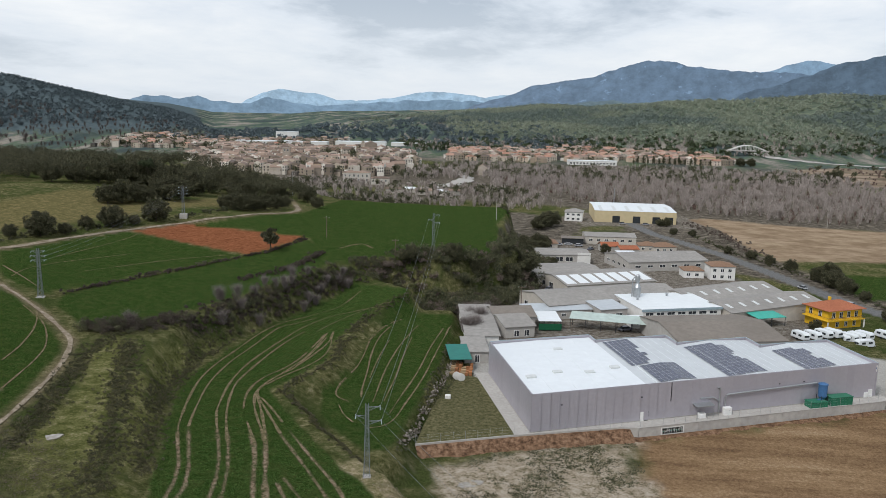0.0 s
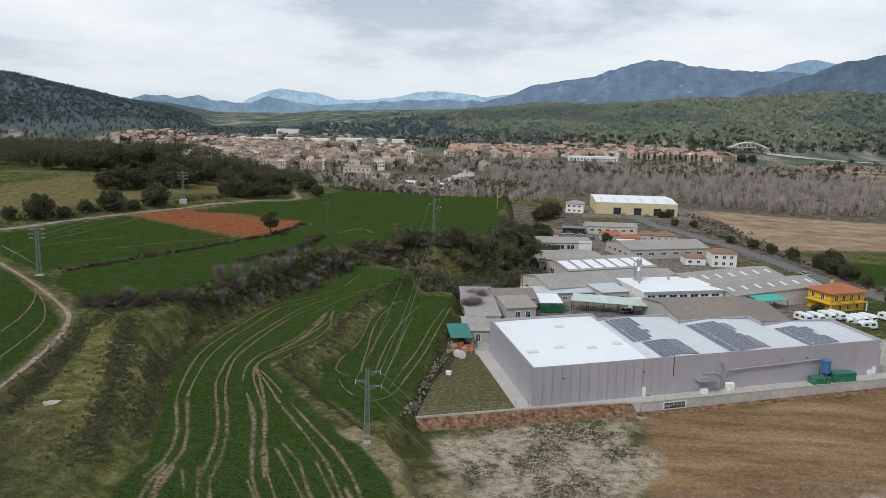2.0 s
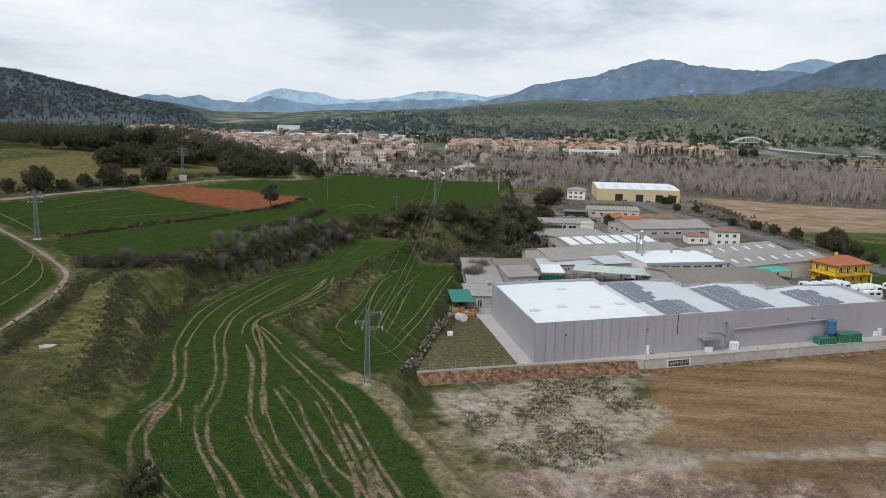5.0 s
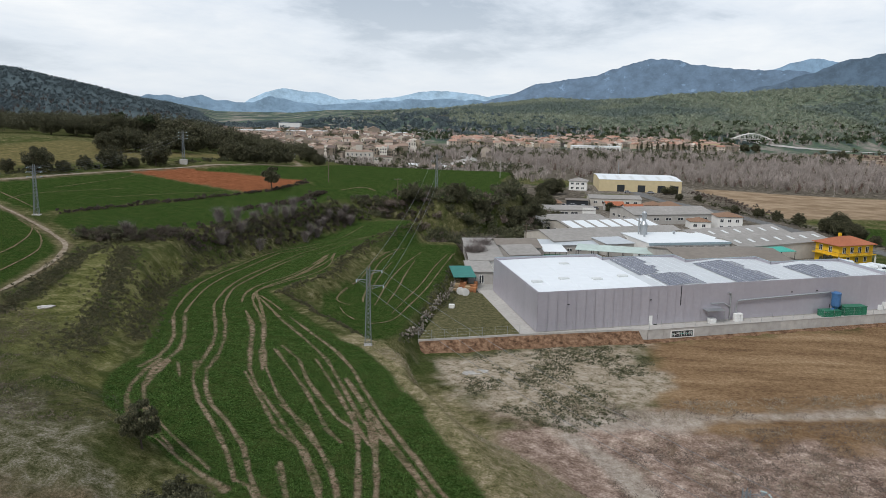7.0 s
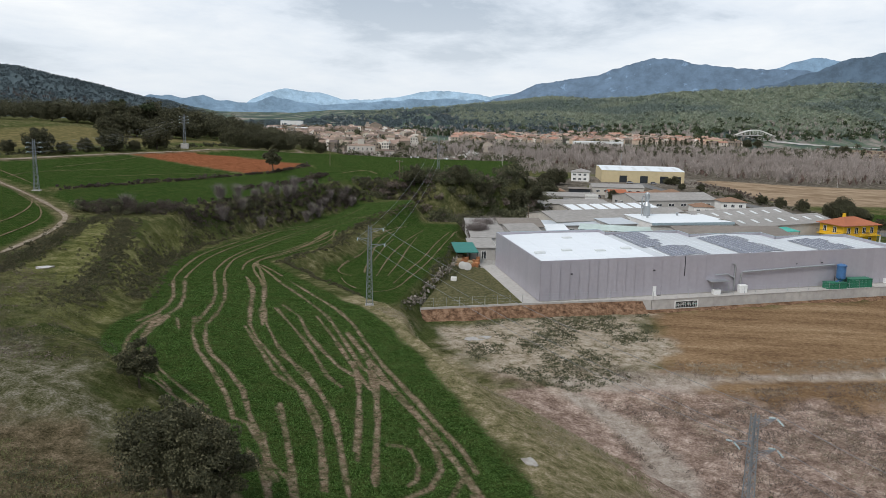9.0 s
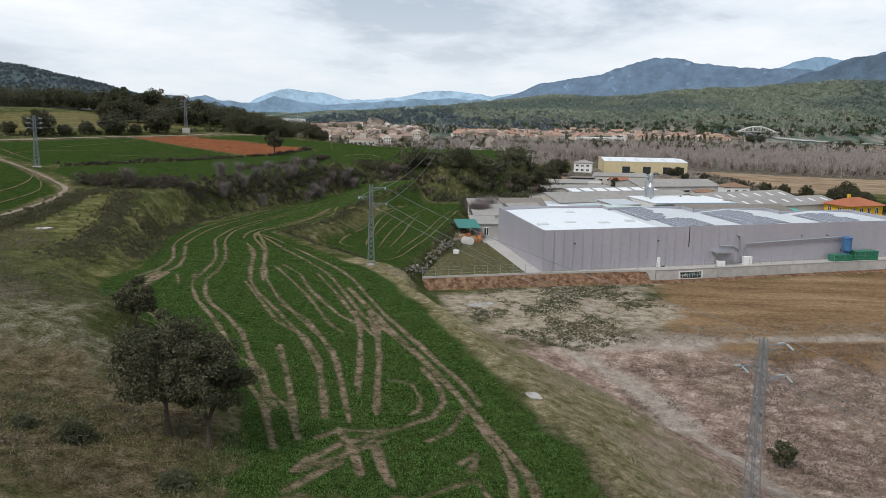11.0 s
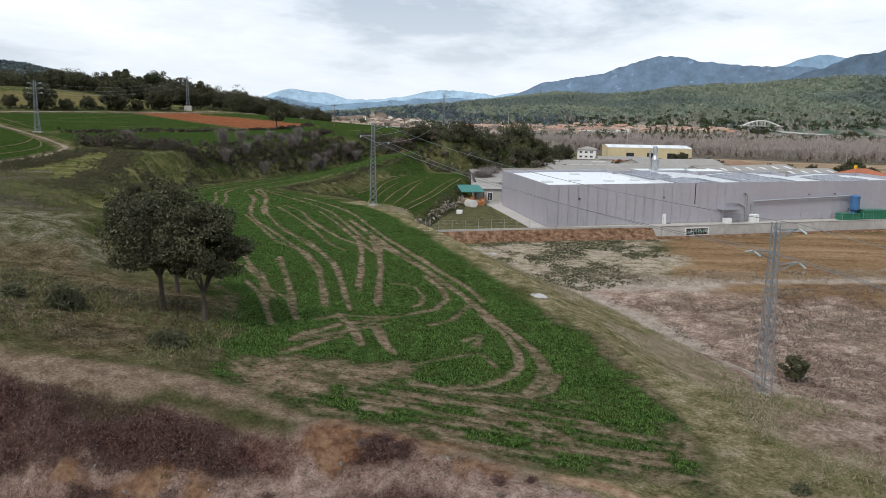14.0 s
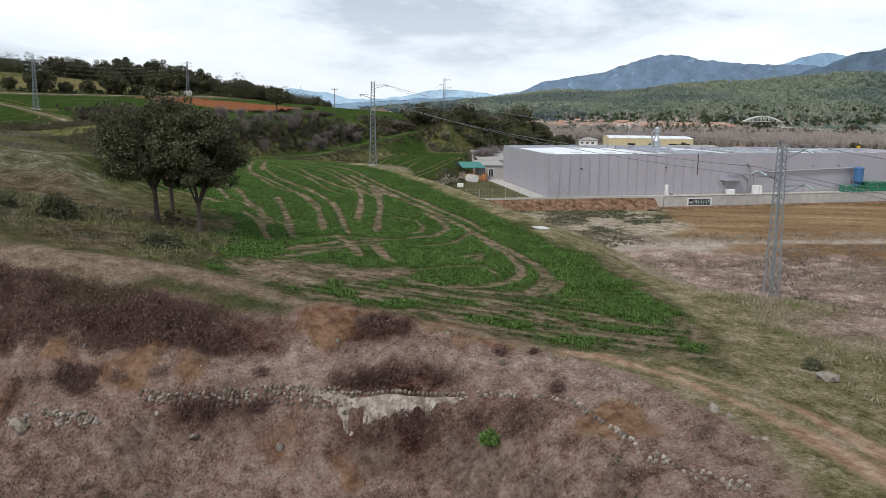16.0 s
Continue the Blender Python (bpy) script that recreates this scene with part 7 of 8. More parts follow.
# pine woods on the far hills
def on_hill(lo):
    def keep(x, y, rng):
        open_land = (x < -0.09 * y) & (x > -0.36 * y) & (fbm(x, y, 160, 3, 47) < 0.25)
        return ~open_land & (land(x, y) > lo + rng.uniform(-4, 4, len(x))) & (rng.random(len(x)) < np.clip(1900 / np.hypot(x, y) - 0.25, 0.25, 1))
    return keep


FAN_R = [(-250, 1350), (0, 1250), (330, 1280), (560, 1250), (1300, 1350), (1300, 2300), (0, 2700), (-500, 2500), (-420, 1700)]
wood("pine_wood", "pine woods covering the far hillside", 10000, FAN_R, 7, 12, 81, "pine_haze", 7, 1.75, keep=on_hill(6))
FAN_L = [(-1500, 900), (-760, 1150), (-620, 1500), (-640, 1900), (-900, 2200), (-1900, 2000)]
wood("oak_hillside", "dark oak woods on the far left-bank hill", 6500, FAN_L, 4.5, 7.5, 83, "oak_haze", 6, 1.7, keep=on_hill(6))
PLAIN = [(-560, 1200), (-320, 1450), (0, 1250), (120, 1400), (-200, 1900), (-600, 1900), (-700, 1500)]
wood("plain_trees", "dark tree rows across the valley floor", 900, PLAIN, 6, 11, 85, "oak_haze", 8, 2.0)
bare_wood("plain_bare", "bare woods at the far foot of the hill", 500, [(-900, 1000), (-600, 1050), (-480, 1250), (-560, 1500), (-760, 1350), (-1000, 1200)], 6, 10, 86, "twig_hedge", 40, 0.22, 0.4)


def hedge(name, label, path, half, height, n, seed, leaf, size=0.2, per=55, category="hedge", wave=0.5):
    """An uneven hedge of leafy clumps along a line."""
    rng = np.random.default_rng(seed)
    p = np.array(path, float)
    s = np.concatenate([[0], np.cumsum(np.hypot(*np.diff(p, axis=0).T))])
    u = rng.random(n) * s[-1]
    x, y = np.interp(u, s, p[:, 0]), np.interp(u, s, p[:, 1])
    off = rng.normal(size=(2, n)) * half * 0.5
    x, y = x + off[0], y + off[1]
    hh = height * (1 + wave * vnoise(u / 6.0, u * 0, seed)) * rng.uniform(0.6, 1.1, n)
    c = np.stack([x, y, land(x, y) + hh * rng.uniform(0.1, 0.75, n)], 1)
    V, F = cards(shell(c, np.maximum(0.3, hh * rng.uniform(0.22, 0.38, n)), per, seed + 1), size, seed + 2)
    return tagged(new(name, np_mesh(name, V, F, leaf)), label, category, kind="stuff")


MAIN = [(-94, 163), (-87, 165), (-80, 174), (-74, 190), (-68, 212), (-60, 237), (-53, 253), (-43, 258), (-30, 261)]
hedge("hedgerow", "tall dark bramble hedge on the bank between fields", MAIN, 3.0, 2.5, 640, 91, "hedge_dark", 0.16, 105)
hedge("hedgerow", "dark evergreen scrub in the long hedge", MAIN, 2.6, 2.5, 240, 92, "leaf_scrub", 0.18, 100)
hedge("hedgerow", "dark scrub along the back of lower fields", [(-54, 254), (-38, 257), (-26, 252), (-14, 252), (-8, 262), (-2, 275)], 4.5, 3.2, 340, 93, "leaf_scrub", 0.20, 100)
hedge("hedgerow", "brown brambles behind the lower field", [(-34, 236), (-24, 240), (-14, 242), (-10, 250)], 3.0, 1.8, 160, 94, "hedge_dark", 0.18, 80)
hedge("bank_scrub", "brown scrub on the bank between terraces", [(-113, 186), (-107, 202), (-99, 219), (-90, 238.5), (-81, 256), (-75, 279)], 1.0, 1.1, 300, 95, "hedge_dark", 0.16, 60)
hedge("bank_scrub", "green and brown scrub between crop strips", [(-79, 220), (-73, 230), (-68, 243), (-65, 262)], 1.6, 1.6, 170, 96, "hedge_dark", 0.18, 70)
hedge("bank_scrub", "dark scrub along the field road", [(-154, 226), (-151.3, 238.8), (-143.6, 251.5), (-135.9, 271), (-124.6, 287.4), (-117.1, 313.2), (-109.3, 355.2)], 1.8, 1.5, 240, 97, "leaf_scrub", 0.26, 45)
hedge("bank_scrub", "dark green scrub at the back of the high field", [(-104, 446), (-60, 448), (-12, 452), (-7, 430)], 1.6, 1.6, 190, 98, "leaf_scrub", 0.34, 36)
STEP1 = [(-86.5, 164.1), (-86.1, 150.8), (-80.5, 131.3), (-76.2, 115.5), (-73.3, 104.8)]
STEP2 = [(-82.2, 159.8), (-71.2, 134.5), (-62, 112.2), (-57.6, 99.2), (-56.2, 91.3)]
STEP3 = [(-72.1, 191.1), (-72.2, 168.3), (-67.2, 140.3), (-59.2, 118.8), (-54.2, 106.1)]
for k, (p, half, h, n) in enumerate(((STEP1, 2.4, 0.9, 620), (STEP2, 3.0, 0.55, 900), (STEP3, 2.6, 0.6, 800))):
    hedge("bank_scrub", "low brown and green scrub on a grassy step", p, half, h, n, 100 + k, "leaf_tussock", 0.12, 40, "hedge", 0.9)
hedge("bank_scrub", "dry brown weeds on the bank beside the lower field", [(-31, 228), (-38, 216), (-41, 200), (-42, 186), (-40, 170), (-45, 158), (-46, 151), (-40, 142), (-31, 128), (-24, 118)], 1.5, 0.7, 460, 105, "leaf_tussock", 0.13, 45)
hedge("bank_scrub", "mixed scrub above the wall by the lower field", [(-20.5, 135), (-19.3, 148), (-18.6, 160), (-17.6, 180), (-17.2, 200)], 0.8, 0.6, 130, 106, "leaf_scrub", 0.14, 40)
hedge("estate_bushes", "round green bushes along the estate road", [(97, 460), (104, 395), (112, 368), (120, 330), (124, 296), (131, 262)], 2.5, 1.5, 190, 107, "leaf_scrub", 0.3, 40)
hedge("estate_bushes", "brown scrub between the estate and beige field", [(102, 530), (112, 480), (114, 430), (112, 400)], 6.0, 1.8, 180, 108, "leaf_bramble", 0.4, 30)
FOOT = [(-160, 1225), (40, 1262), (300, 1275), (430, 1270), (760, 1230), (760, 1420), (300, 1440), (0, 1420), (-220, 1420)]
bare_wood("foothill_bare", "grey-brown bare woods at the hill's foot", 700, FOOT, 6, 11, 180, "twig_grey", 26, 0.45, 0.3)
wood("foothill_trees", "dark trees at the hill's foot", 420, FOOT, 6, 11, 181, "leaf_pine", 8, 2.0)
EAST_BANK = [(300, 860), (620, 720), (900, 860), (760, 1150), (520, 1040), (420, 1110), (330, 1060)]
bare_wood("east_scrub", "brown scrub on the valley's east bank", 800, EAST_BANK, 1.5, 4, 182, "twig_brown", 22, 0.45, 0.6)
wood("east_trees", "dark round trees on the valley's east bank", 90, EAST_BANK, 5, 9, 183, "leaf_scrub", 12, 1.4)

# ---- the town across the valley ----
def town_wall(name, a, b, c):
    n = Nodes(name)
    col = n.ramp(n.random(), (0.0, a), (0.5, b), (1.0, c))
    g = n.noise(0.25, 5, 0.7)
    return n.done(n.mix(n.ramp(g, (0.4, (0, 0, 0)), (0.7, (0.5, 0.5, 0.5))), col, n.mix(1.0, col, (0.6, 0.57, 0.52), "MULTIPLY")), 0.95)


town_wall("stone_house", (0.21, 0.175, 0.138), (0.34, 0.29, 0.235), (0.58, 0.52, 0.45))
town_wall("plaster_house", (0.58, 0.50, 0.40), (0.50, 0.37, 0.27), (0.76, 0.73, 0.68))
town_wall("old_tiles", (0.12, 0.088, 0.068), (0.21, 0.148, 0.112), (0.31, 0.225, 0.17))
# reds dulled: haze over the distant quarter is put into the tile colour
town_wall("new_tiles", (0.30, 0.155, 0.108), (0.42, 0.235, 0.168), (0.36, 0.245, 0.19))


def town_house(w, d, h, rise, wall, tiles, label, along=True):
    """A small gabled house of the town, with window and chimney."""
    t = thing("house", Matrix.Identity(4), label, "house", "houses of the town")
    part("wall", bm_prism([(-w / 2, -d / 2), (w / 2, -d / 2), (w / 2, d / 2), (-w / 2, d / 2)], -2.0, h), wall, t)
    bm = bmesh.new()
    o = 0.4
    W, D = w / 2 + o, d / 2 + o
    if along:
        pts = [(-W, -D, h), (W, -D, h), (W, D, h), (-W, D, h), (-W, 0, h + rise), (W, 0, h + rise)]
        fs = ((0, 1, 5, 4), (2, 3, 4, 5), (1, 2, 5), (3, 0, 4), (3, 2, 1, 0))
    else:
        pts = [(-W, -D, h), (W, -D, h), (W, D, h), (-W, D, h), (0, -D, h + rise), (0, D, h + rise)]
        fs = ((1, 2, 5, 4), (3, 0, 4, 5), (0, 1, 4), (2, 3, 5), (3, 2, 1, 0))
    vs = [bm.verts.new(p) for p in pts]
    for f in fs:
        bm.faces.new([vs[k] for k in f])
    part("roof", bm, tiles, t)
    for k in range(4):
        u = -w * 0.30 + (k % 2) * w * 0.42
        z = h - 2.3 - 3.0 * (k // 2)
        part("window", bm_box(u, u + 1.3, -d / 2 - 0.06, -d / 2 - 0.005, z, z + 1.6), "dark_glass_and_shade", t)
    part("chimney", bm_box(w * 0.2, w * 0.2 + 0.7, -0.3, 0.4, h + rise * 0.3, h + rise + 0.8), wall, t)
    return t


def fill(protos, area, n, seed, gap, turn):
    """Copies of the houses over an area, with a least distance between them."""
    rng = random.Random(seed)
    xs, ys = [p[0] for p in area], [p[1] for p in area]
    put, tries = [], 0
    while len(put) < n and tries < n * 60:
        tries += 1
        x, y = rng.uniform(min(xs), max(xs)), rng.uniform(min(ys), max(ys))
        if float(inside(np.array([x]), np.array([y]), area)[0]) < 0 or any((x - a) ** 2 + (y - b) ** 2 < gap * gap for a, b in put):
            continue
        put.append((x, y))
        copy_thing(protos[rng.randrange(len(protos))], pose(x, y, land1(x, y), 0, 0, rng.choice((0, 0, 90, 180)) + turn + rng.uniform(-14, 14)))
    return put


OLD_TOWN = [(-300, 800), (-205, 765), (-135, 790), (-112, 900), (-150, 1060), (-260, 1150), (-420, 1150), (-400, 950)]
LEFT_TOWN = [(-590, 1080), (-420, 1150), (-330, 1190), (-300, 1400), (-460, 1400), (-600, 1250)]
EAST_TOWN = [(-100, 1020), (0, 1040), (130, 1110), (235, 1080), (290, 1110), (270, 1280), (120, 1340), (40, 1330), (-110, 1280)]
old = [town_house(9, 11, 8.5, 2.4, "stone_house", "old_tiles", "old stone town house with brown tiled roof"), town_house(12, 10, 7.0, 2.2, "stone_house", "old_tiles", "broad stone town house with brown tiles", False),
       town_house(8, 9, 10, 2.0, "plaster_house", "old_tiles", "narrow plastered town house with tiled roof")]
newer = [town_house(10, 9, 6.0, 2.2, "plaster_house", "new_tiles", "pale plastered house with red tiled roof"), town_house(13, 9, 5.5, 2.0, "plaster_house", "new_tiles", "long pale house with red tiled roof", False),
         town_house(9, 9, 6.5, 2.4, "stone_house", "new_tiles", "sandy house with red tiled roof")]
for k, t in enumerate(old + newer):
    x, y = ((-250, 860), (-230, 880), (-200, 840), (20, 1070), (60, 1090), (110, 1120))[k]
    t.matrix_world = pose(x, y, land1(x, y), 0, 0, 8 * k)
fill(old, OLD_TOWN, 125, 5, 11.5, 15)
fill(newer, EAST_TOWN, 115, 6, 12.5, 5)
fill(newer[:2] + old[:1], LEFT_TOWN, 45, 7, 15, 10)


def far_houses(name, label, n, area, seed, wall, tiles, h0, h1):
    """The rest of the town's houses as one object: gabled blocks."""
    rng = random.Random(seed)
    bm = bmesh.new()
    xs, ys = [p[0] for p in area], [p[1] for p in area]
    k = 0
    while k < n:
        x, y = rng.uniform(min(xs), max(xs)), rng.uniform(min(ys), max(ys))
        if float(inside(np.array([x]), np.array([y]), area)[0]) < 0:
            continue
        k += 1
        z, w, d, h, r = land1(x, y), rng.uniform(3.2, 6), rng.uniform(3.2, 5.5), rng.uniform(h0, h1), rng.uniform(1.4, 2.3)
        m = pose(x, y, z, 0, 0, rng.uniform(-20, 30) + rng.choice((0, 90)))
        lo = [bm.verts.new(m @ Vector(p)) for p in ((-w, -d, -2), (w, -d, -2), (w, d, -2), (-w, d, -2))]
        hi = [bm.verts.new(m @ Vector(p)) for p in ((-w, -d, h), (w, -d, h), (w, d, h), (-w, d, h))]
        top = [bm.verts.new(m @ Vector(p)) for p in ((-w, 0, h + r), (w, 0, h + r))]
        for q in range(4):
            bm.faces.new((lo[q], lo[(q + 1) % 4], hi[(q + 1) % 4], hi[q]))
        bm.faces.new((hi[1], hi[2], top[1]))
        bm.faces.new((hi[3], hi[0], top[0]))
        for f in ((hi[0], hi[1], top[1], top[0]), (hi[2], hi[3], top[0], top[1])):
            bm.faces.new(f).material_index = 1
        # rows of dark windows, a little proud of the walls
        for side in (-1, 1):
            for row_z in (h - 2.4, h - 5.2):
                for j in range(2 + int(w > 4.5)):
                    u = -w * 0.65 + j * w * (1.3 / (1 + int(w > 4.5)))
                    for face in (((u - 0.55, side * (d + 0.06)), (u + 0.55, side * (d + 0.06))), ((side * (w + 0.06), u * d / w - 0.55), (side * (w + 0.06), u * d / w + 0.55))):
                        (ax, ay), (bx, by) = face
                        bm.faces.new([bm.verts.new(m @ Vector(p)) for p in ((ax, ay, row_z), (bx, by, row_z), (bx, by, row_z + 1.6), (ax, ay, row_z + 1.6))]).material_index = 2
    ob = part(name, bm, wall)
    ob.data.materials.append(MATS[tiles])
    ob.data.materials.append(MATS["dark_glass_and_shade"])
    return tagged(ob, label, "houses", kind="stuff")


def island_wall(name, a, b, c):
    n = Nodes(name)
    return n.done(n.ramp(n.random(True), (0.0, a), (0.5, b), (1.0, c)), 0.95)


island_wall("far_stone", (0.16, 0.13, 0.10), (0.36, 0.30, 0.225), (0.76, 0.72, 0.65))
island_wall("far_tiles", (0.105, 0.082, 0.07), (0.22, 0.158, 0.124), (0.36, 0.26, 0.205))
far_houses("old_town_houses", "crowded stone houses of the old town", 560, OLD_TOWN, 15, "far_stone", "far_tiles", 6, 10)
far_houses("suburb_houses", "pale houses with tiled roofs on the town's edge", 260, LEFT_TOWN, 16, "far_stone", "far_tiles", 5, 8)
far_houses("east_houses", "red-roofed houses of the new quarter", 260, EAST_TOWN, 17, "far_stone", "far_tiles", 5, 7)

b = building("church", "tall stone church rising over the old town", "church", -186, 960, 12, 14, 26, 12, z=2, wall="stone_house", roof="end", rise=3.0, top="old_tiles")
part("tower", bm_box(-5, 0, 0, 6, -1, 13), "stone_house", b, "square stone tower")
part("belfry", bm_box(-4.2, -0.8, 0.8, 5.2, 13, 15.5), "stone_house", b)
part("buttress", bm_box(16, 18, 2, 5, -1, 11), "stone_house", b)
b = building("bell_tower", "square stone bell tower in the old town", "tower", -262, 880, 10, 8, 8, 17, z=-5, wall="stone_house", roof="flat", top="stone_house", wins=[("front", 1.5, 13, 1.6, 2.6), ("front", 4.9, 13, 1.6, 2.6)])
b = building("mansion", "pale yellow mansion with a small central tower", "house", -158, 712, 8, 24, 14, 9.5, z=-8, wall="render_cream", roof="hip", rise=1.6, top="old_tiles", wins=row("front", 6, 1.5, 3.8, 6.0, 1.4, 2.0) + row("front", 6, 1.5, 3.8, 2.0, 1.4, 2.0))
part("tower", bm_box(9, 14.5, 4, 9.5, 10, 15), "render_cream", b, "square lookout tower")
building("wing", "low cream wing beside the mansion", "house", -132, 708, 8, 16, 11, 5.5, z=-8, wall="render_cream", roof="hip", rise=1.4, top="old_tiles", wins=row("front", 4, 1.5, 3.6, 2.5, 1.3, 1.6))
building("chapel", "small ruined stone chapel among bare trees", "chapel", -46, 838, 0, 10, 18, 8, z=-8, wall="stone_house", roof="end", rise=3.2, top="old_tiles")
for k, (x, y, L, D, h) in enumerate(((-440, 1230, 60, 20, 9), (-370, 1240, 70, 20, 9), (-300, 1300, 80, 26, 8), (-215, 1330, 60, 20, 7), (-455, 1490, 40, 12, 14))):
    building("depot", "long white industrial shed behind the town", "warehouse", x, y, 4, L, D, h, z=-8, wall="render_white", roof="flat", top="sheet_white", group="white sheds of the town")
building("school", "long low white building in the new quarter", "building", 55, 1030, 4, 60, 14, 5.5, z=-8, wall="render_white", roof="flat", top="sheet_white", wins=row("front", 14, 2, 4.1, 1.5, 2.4, 2.0))
building("house", "ochre house standing apart with a hip roof", "house", 232, 1118, 0, 20, 14, 9, z=-8, wall="render_sand", roof="hip", rise=2.2, top="new_tiles", wins=row("front", 4, 2, 4.5, 5.6, 1.6, 1.8))
for k, (x, y, L) in enumerate(((-108, 642, 12), (-94, 648, 9), (-84, 640, 13), (-66, 636, 8), (-60, 642, 11))):
    building("depot", "low pale shed by the river road", "shed", x, y, 6, L, 8, 3.4, wall="render_cream", roof="gable", rise=1.2, top="sheet_white" if k % 2 else "old_tiles", group="sheds by the river road")


def bowstring_bridge():
    t = thing("bridge", pose(309, 1290, 3.5, 0, 0, 2), "white bowstring arch bridge with a flat deck", "bridge")
    part("deck", bm_box(-6, 60, -4, 4, -1.2, 0), "concrete", t)
    for y in (-4.2, 3.7):
        pts = [(k * 54 / 14, y + 0.25, 7.5 * math.sin(math.pi * k / 14)) for k in range(15)]
        part("arch", bm_tube(pts, 0.55, 6), "render_white", t)
        for k in range(1, 14):
            part("hanger", bm_tube([(pts[k][0], y + 0.25, -0.5), pts[k]], 0.22, 5), "render_white", t)
    for x in (-4, 58):
        part("pier", bm_box(x - 2, x + 2, -4, 4, -18, -1.2), "concrete", t)


bowstring_bridge()


def rounded(pts, times=2):
    """A line with its corners cut off again and again."""
    for _ in range(times):
        out = [pts[0]]
        for (ax, ay), (bx, by) in zip(pts, pts[1:]):
            out += [(ax * 0.75 + bx * 0.25, ay * 0.75 + by * 0.25), (ax * 0.25 + bx * 0.75, ay * 0.25 + by * 0.75)]
        pts = out + [pts[-1]]
    return pts


def strip_faces(bm, pts, half, lift, seed=0, step=2.0, gaps=-9.0):
    """A strip on the land along a line, of uneven width; gaps: how bare the noise leaves it."""
    line = np.array(along(rounded(pts), step))
    t = np.gradient(line, axis=0)
    t /= np.hypot(t[:, 0], t[:, 1])[:, None] + 1e-9
    nrm = np.stack([-t[:, 1], t[:, 0]], 1)
    w = half * (1 + 0.45 * fbm(line[:, 0], line[:, 1], 4, 3, 200 + seed))
    wob = nrm * (0.3 * half * fbm(line[:, 0], line[:, 1], 7, 2, 230 + seed))[:, None]
    show = fbm(line[:, 0], line[:, 1], 6, 3, 260 + seed) > gaps
    a, b = line + wob + nrm * w[:, None], line + wob - nrm * w[:, None]
    za, zb = land(a[:, 0], a[:, 1]) + lift, land(b[:, 0], b[:, 1]) + lift
    prev = None
    for k in range(len(line)):
        pair = (bm.verts.new((a[k, 0], a[k, 1], za[k])), bm.verts.new((b[k, 0], b[k, 1], zb[k]))) if show[k] else None
        if pair and prev:
            bm.faces.new((prev[0], prev[1], pair[1], pair[0]))
        prev = pair
    return bm


def strip_road(name, label, pts, half, mat, lift=0.06):
    """A road laid on the land along a line."""
    bm = strip_faces(bmesh.new(), pts, half, lift, 0, 2.0 if half < 3 else 8.0)
    ob = part(name, bm, mat)
    return tagged(ob, label, "road", kind="structure")


strip_road("road_east", "pale road running out of the valley", [(340, 1330), (385, 1238), (440, 1170), (520, 1090), (700, 980)], 9, "concrete", 0.8)
strip_road("road_river", "pale road curving towards the town", [(-100, 640), (-70, 700), (-50, 780), (-62, 860), (-95, 900)], 7, "concrete", 0.5)


def cypress(x, y, h, seed):
    c = crown_clumps(26, h * 0.13, h * 0.13, h * 0.5, seed, h * 0.5)
    V, F = cards(shell(c, np.full(len(c), h * 0.09), 14, seed), 0.7, seed, up=0.6)
    t = thing("cypress", pose(x, y, land1(x, y)), "slender dark cypress among the houses", "tree", "cypresses")
    ob = new("crown", np_mesh("crown", V, F, "leaf_oak"))
    ob.parent = t
    part("trunk", bm_tube([(0, 0, -0.5), (0, 0, h * 0.3)], 0.2, 6), "bark", t)


for k in range(16):
    cypress(140 + k * 6.5, 1075 + (k * 29 % 11), 8 + (k * 7 % 5), 300 + k)
wood("town_trees", "dark green trees among the houses", 260, OLD_TOWN, 6, 11, 320, "leaf_scrub", 14, 1.2)
wood("town_trees", "dark green trees among red-roofed houses", 150, EAST_TOWN, 5, 10, 321, "leaf_scrub", 12, 1.2)
wood("town_trees", "dark green trees on the town's edge", 230, LEFT_TOWN, 6, 11, 322, "leaf_scrub", 9, 1.6)


def yard_sheds(name, label, n, area, seed):
    """Low flat-roofed sheds between the houses, as one object."""
    rng = random.Random(seed)
    bm = bmesh.new()
    xs, ys = [p[0] for p in area], [p[1] for p in area]
    k = 0
    while k < n:
        x, y = rng.uniform(min(xs), max(xs)), rng.uniform(min(ys), max(ys))
        if float(inside(np.array([x]), np.array([y]), area)[0]) < 0:
            continue
        k += 1
        z, w, d, h = land1(x, y), rng.uniform(2, 4), rng.uniform(2, 3), rng.uniform(3, 6)
        bm_prism([(x - w, y - d), (x + w, y - d), (x + w, y + d), (x - w, y + d)], z - 2, z + h, bm)
    ob = part(name, bm, "far_sheds")
    return tagged(ob, label, "sheds", kind="stuff")


island_wall("far_sheds", (0.05, 0.048, 0.045), (0.30, 0.24, 0.18), (0.75, 0.72, 0.66))
yard_sheds("yard_sheds", "low flat sheds and terraces between the town's houses", 260, OLD_TOWN, 25)
yard_sheds("yard_sheds", "low flat sheds on the town's edge", 160, LEFT_TOWN, 26)
yard_sheds("yard_sheds", "low flat garages of the new quarter", 140, EAST_TOWN, 27)

# ---- the bank, the stones and the grass near by ----
def full_z(x, y):
    return land(x, y) + bank_relief(x, y)[1]


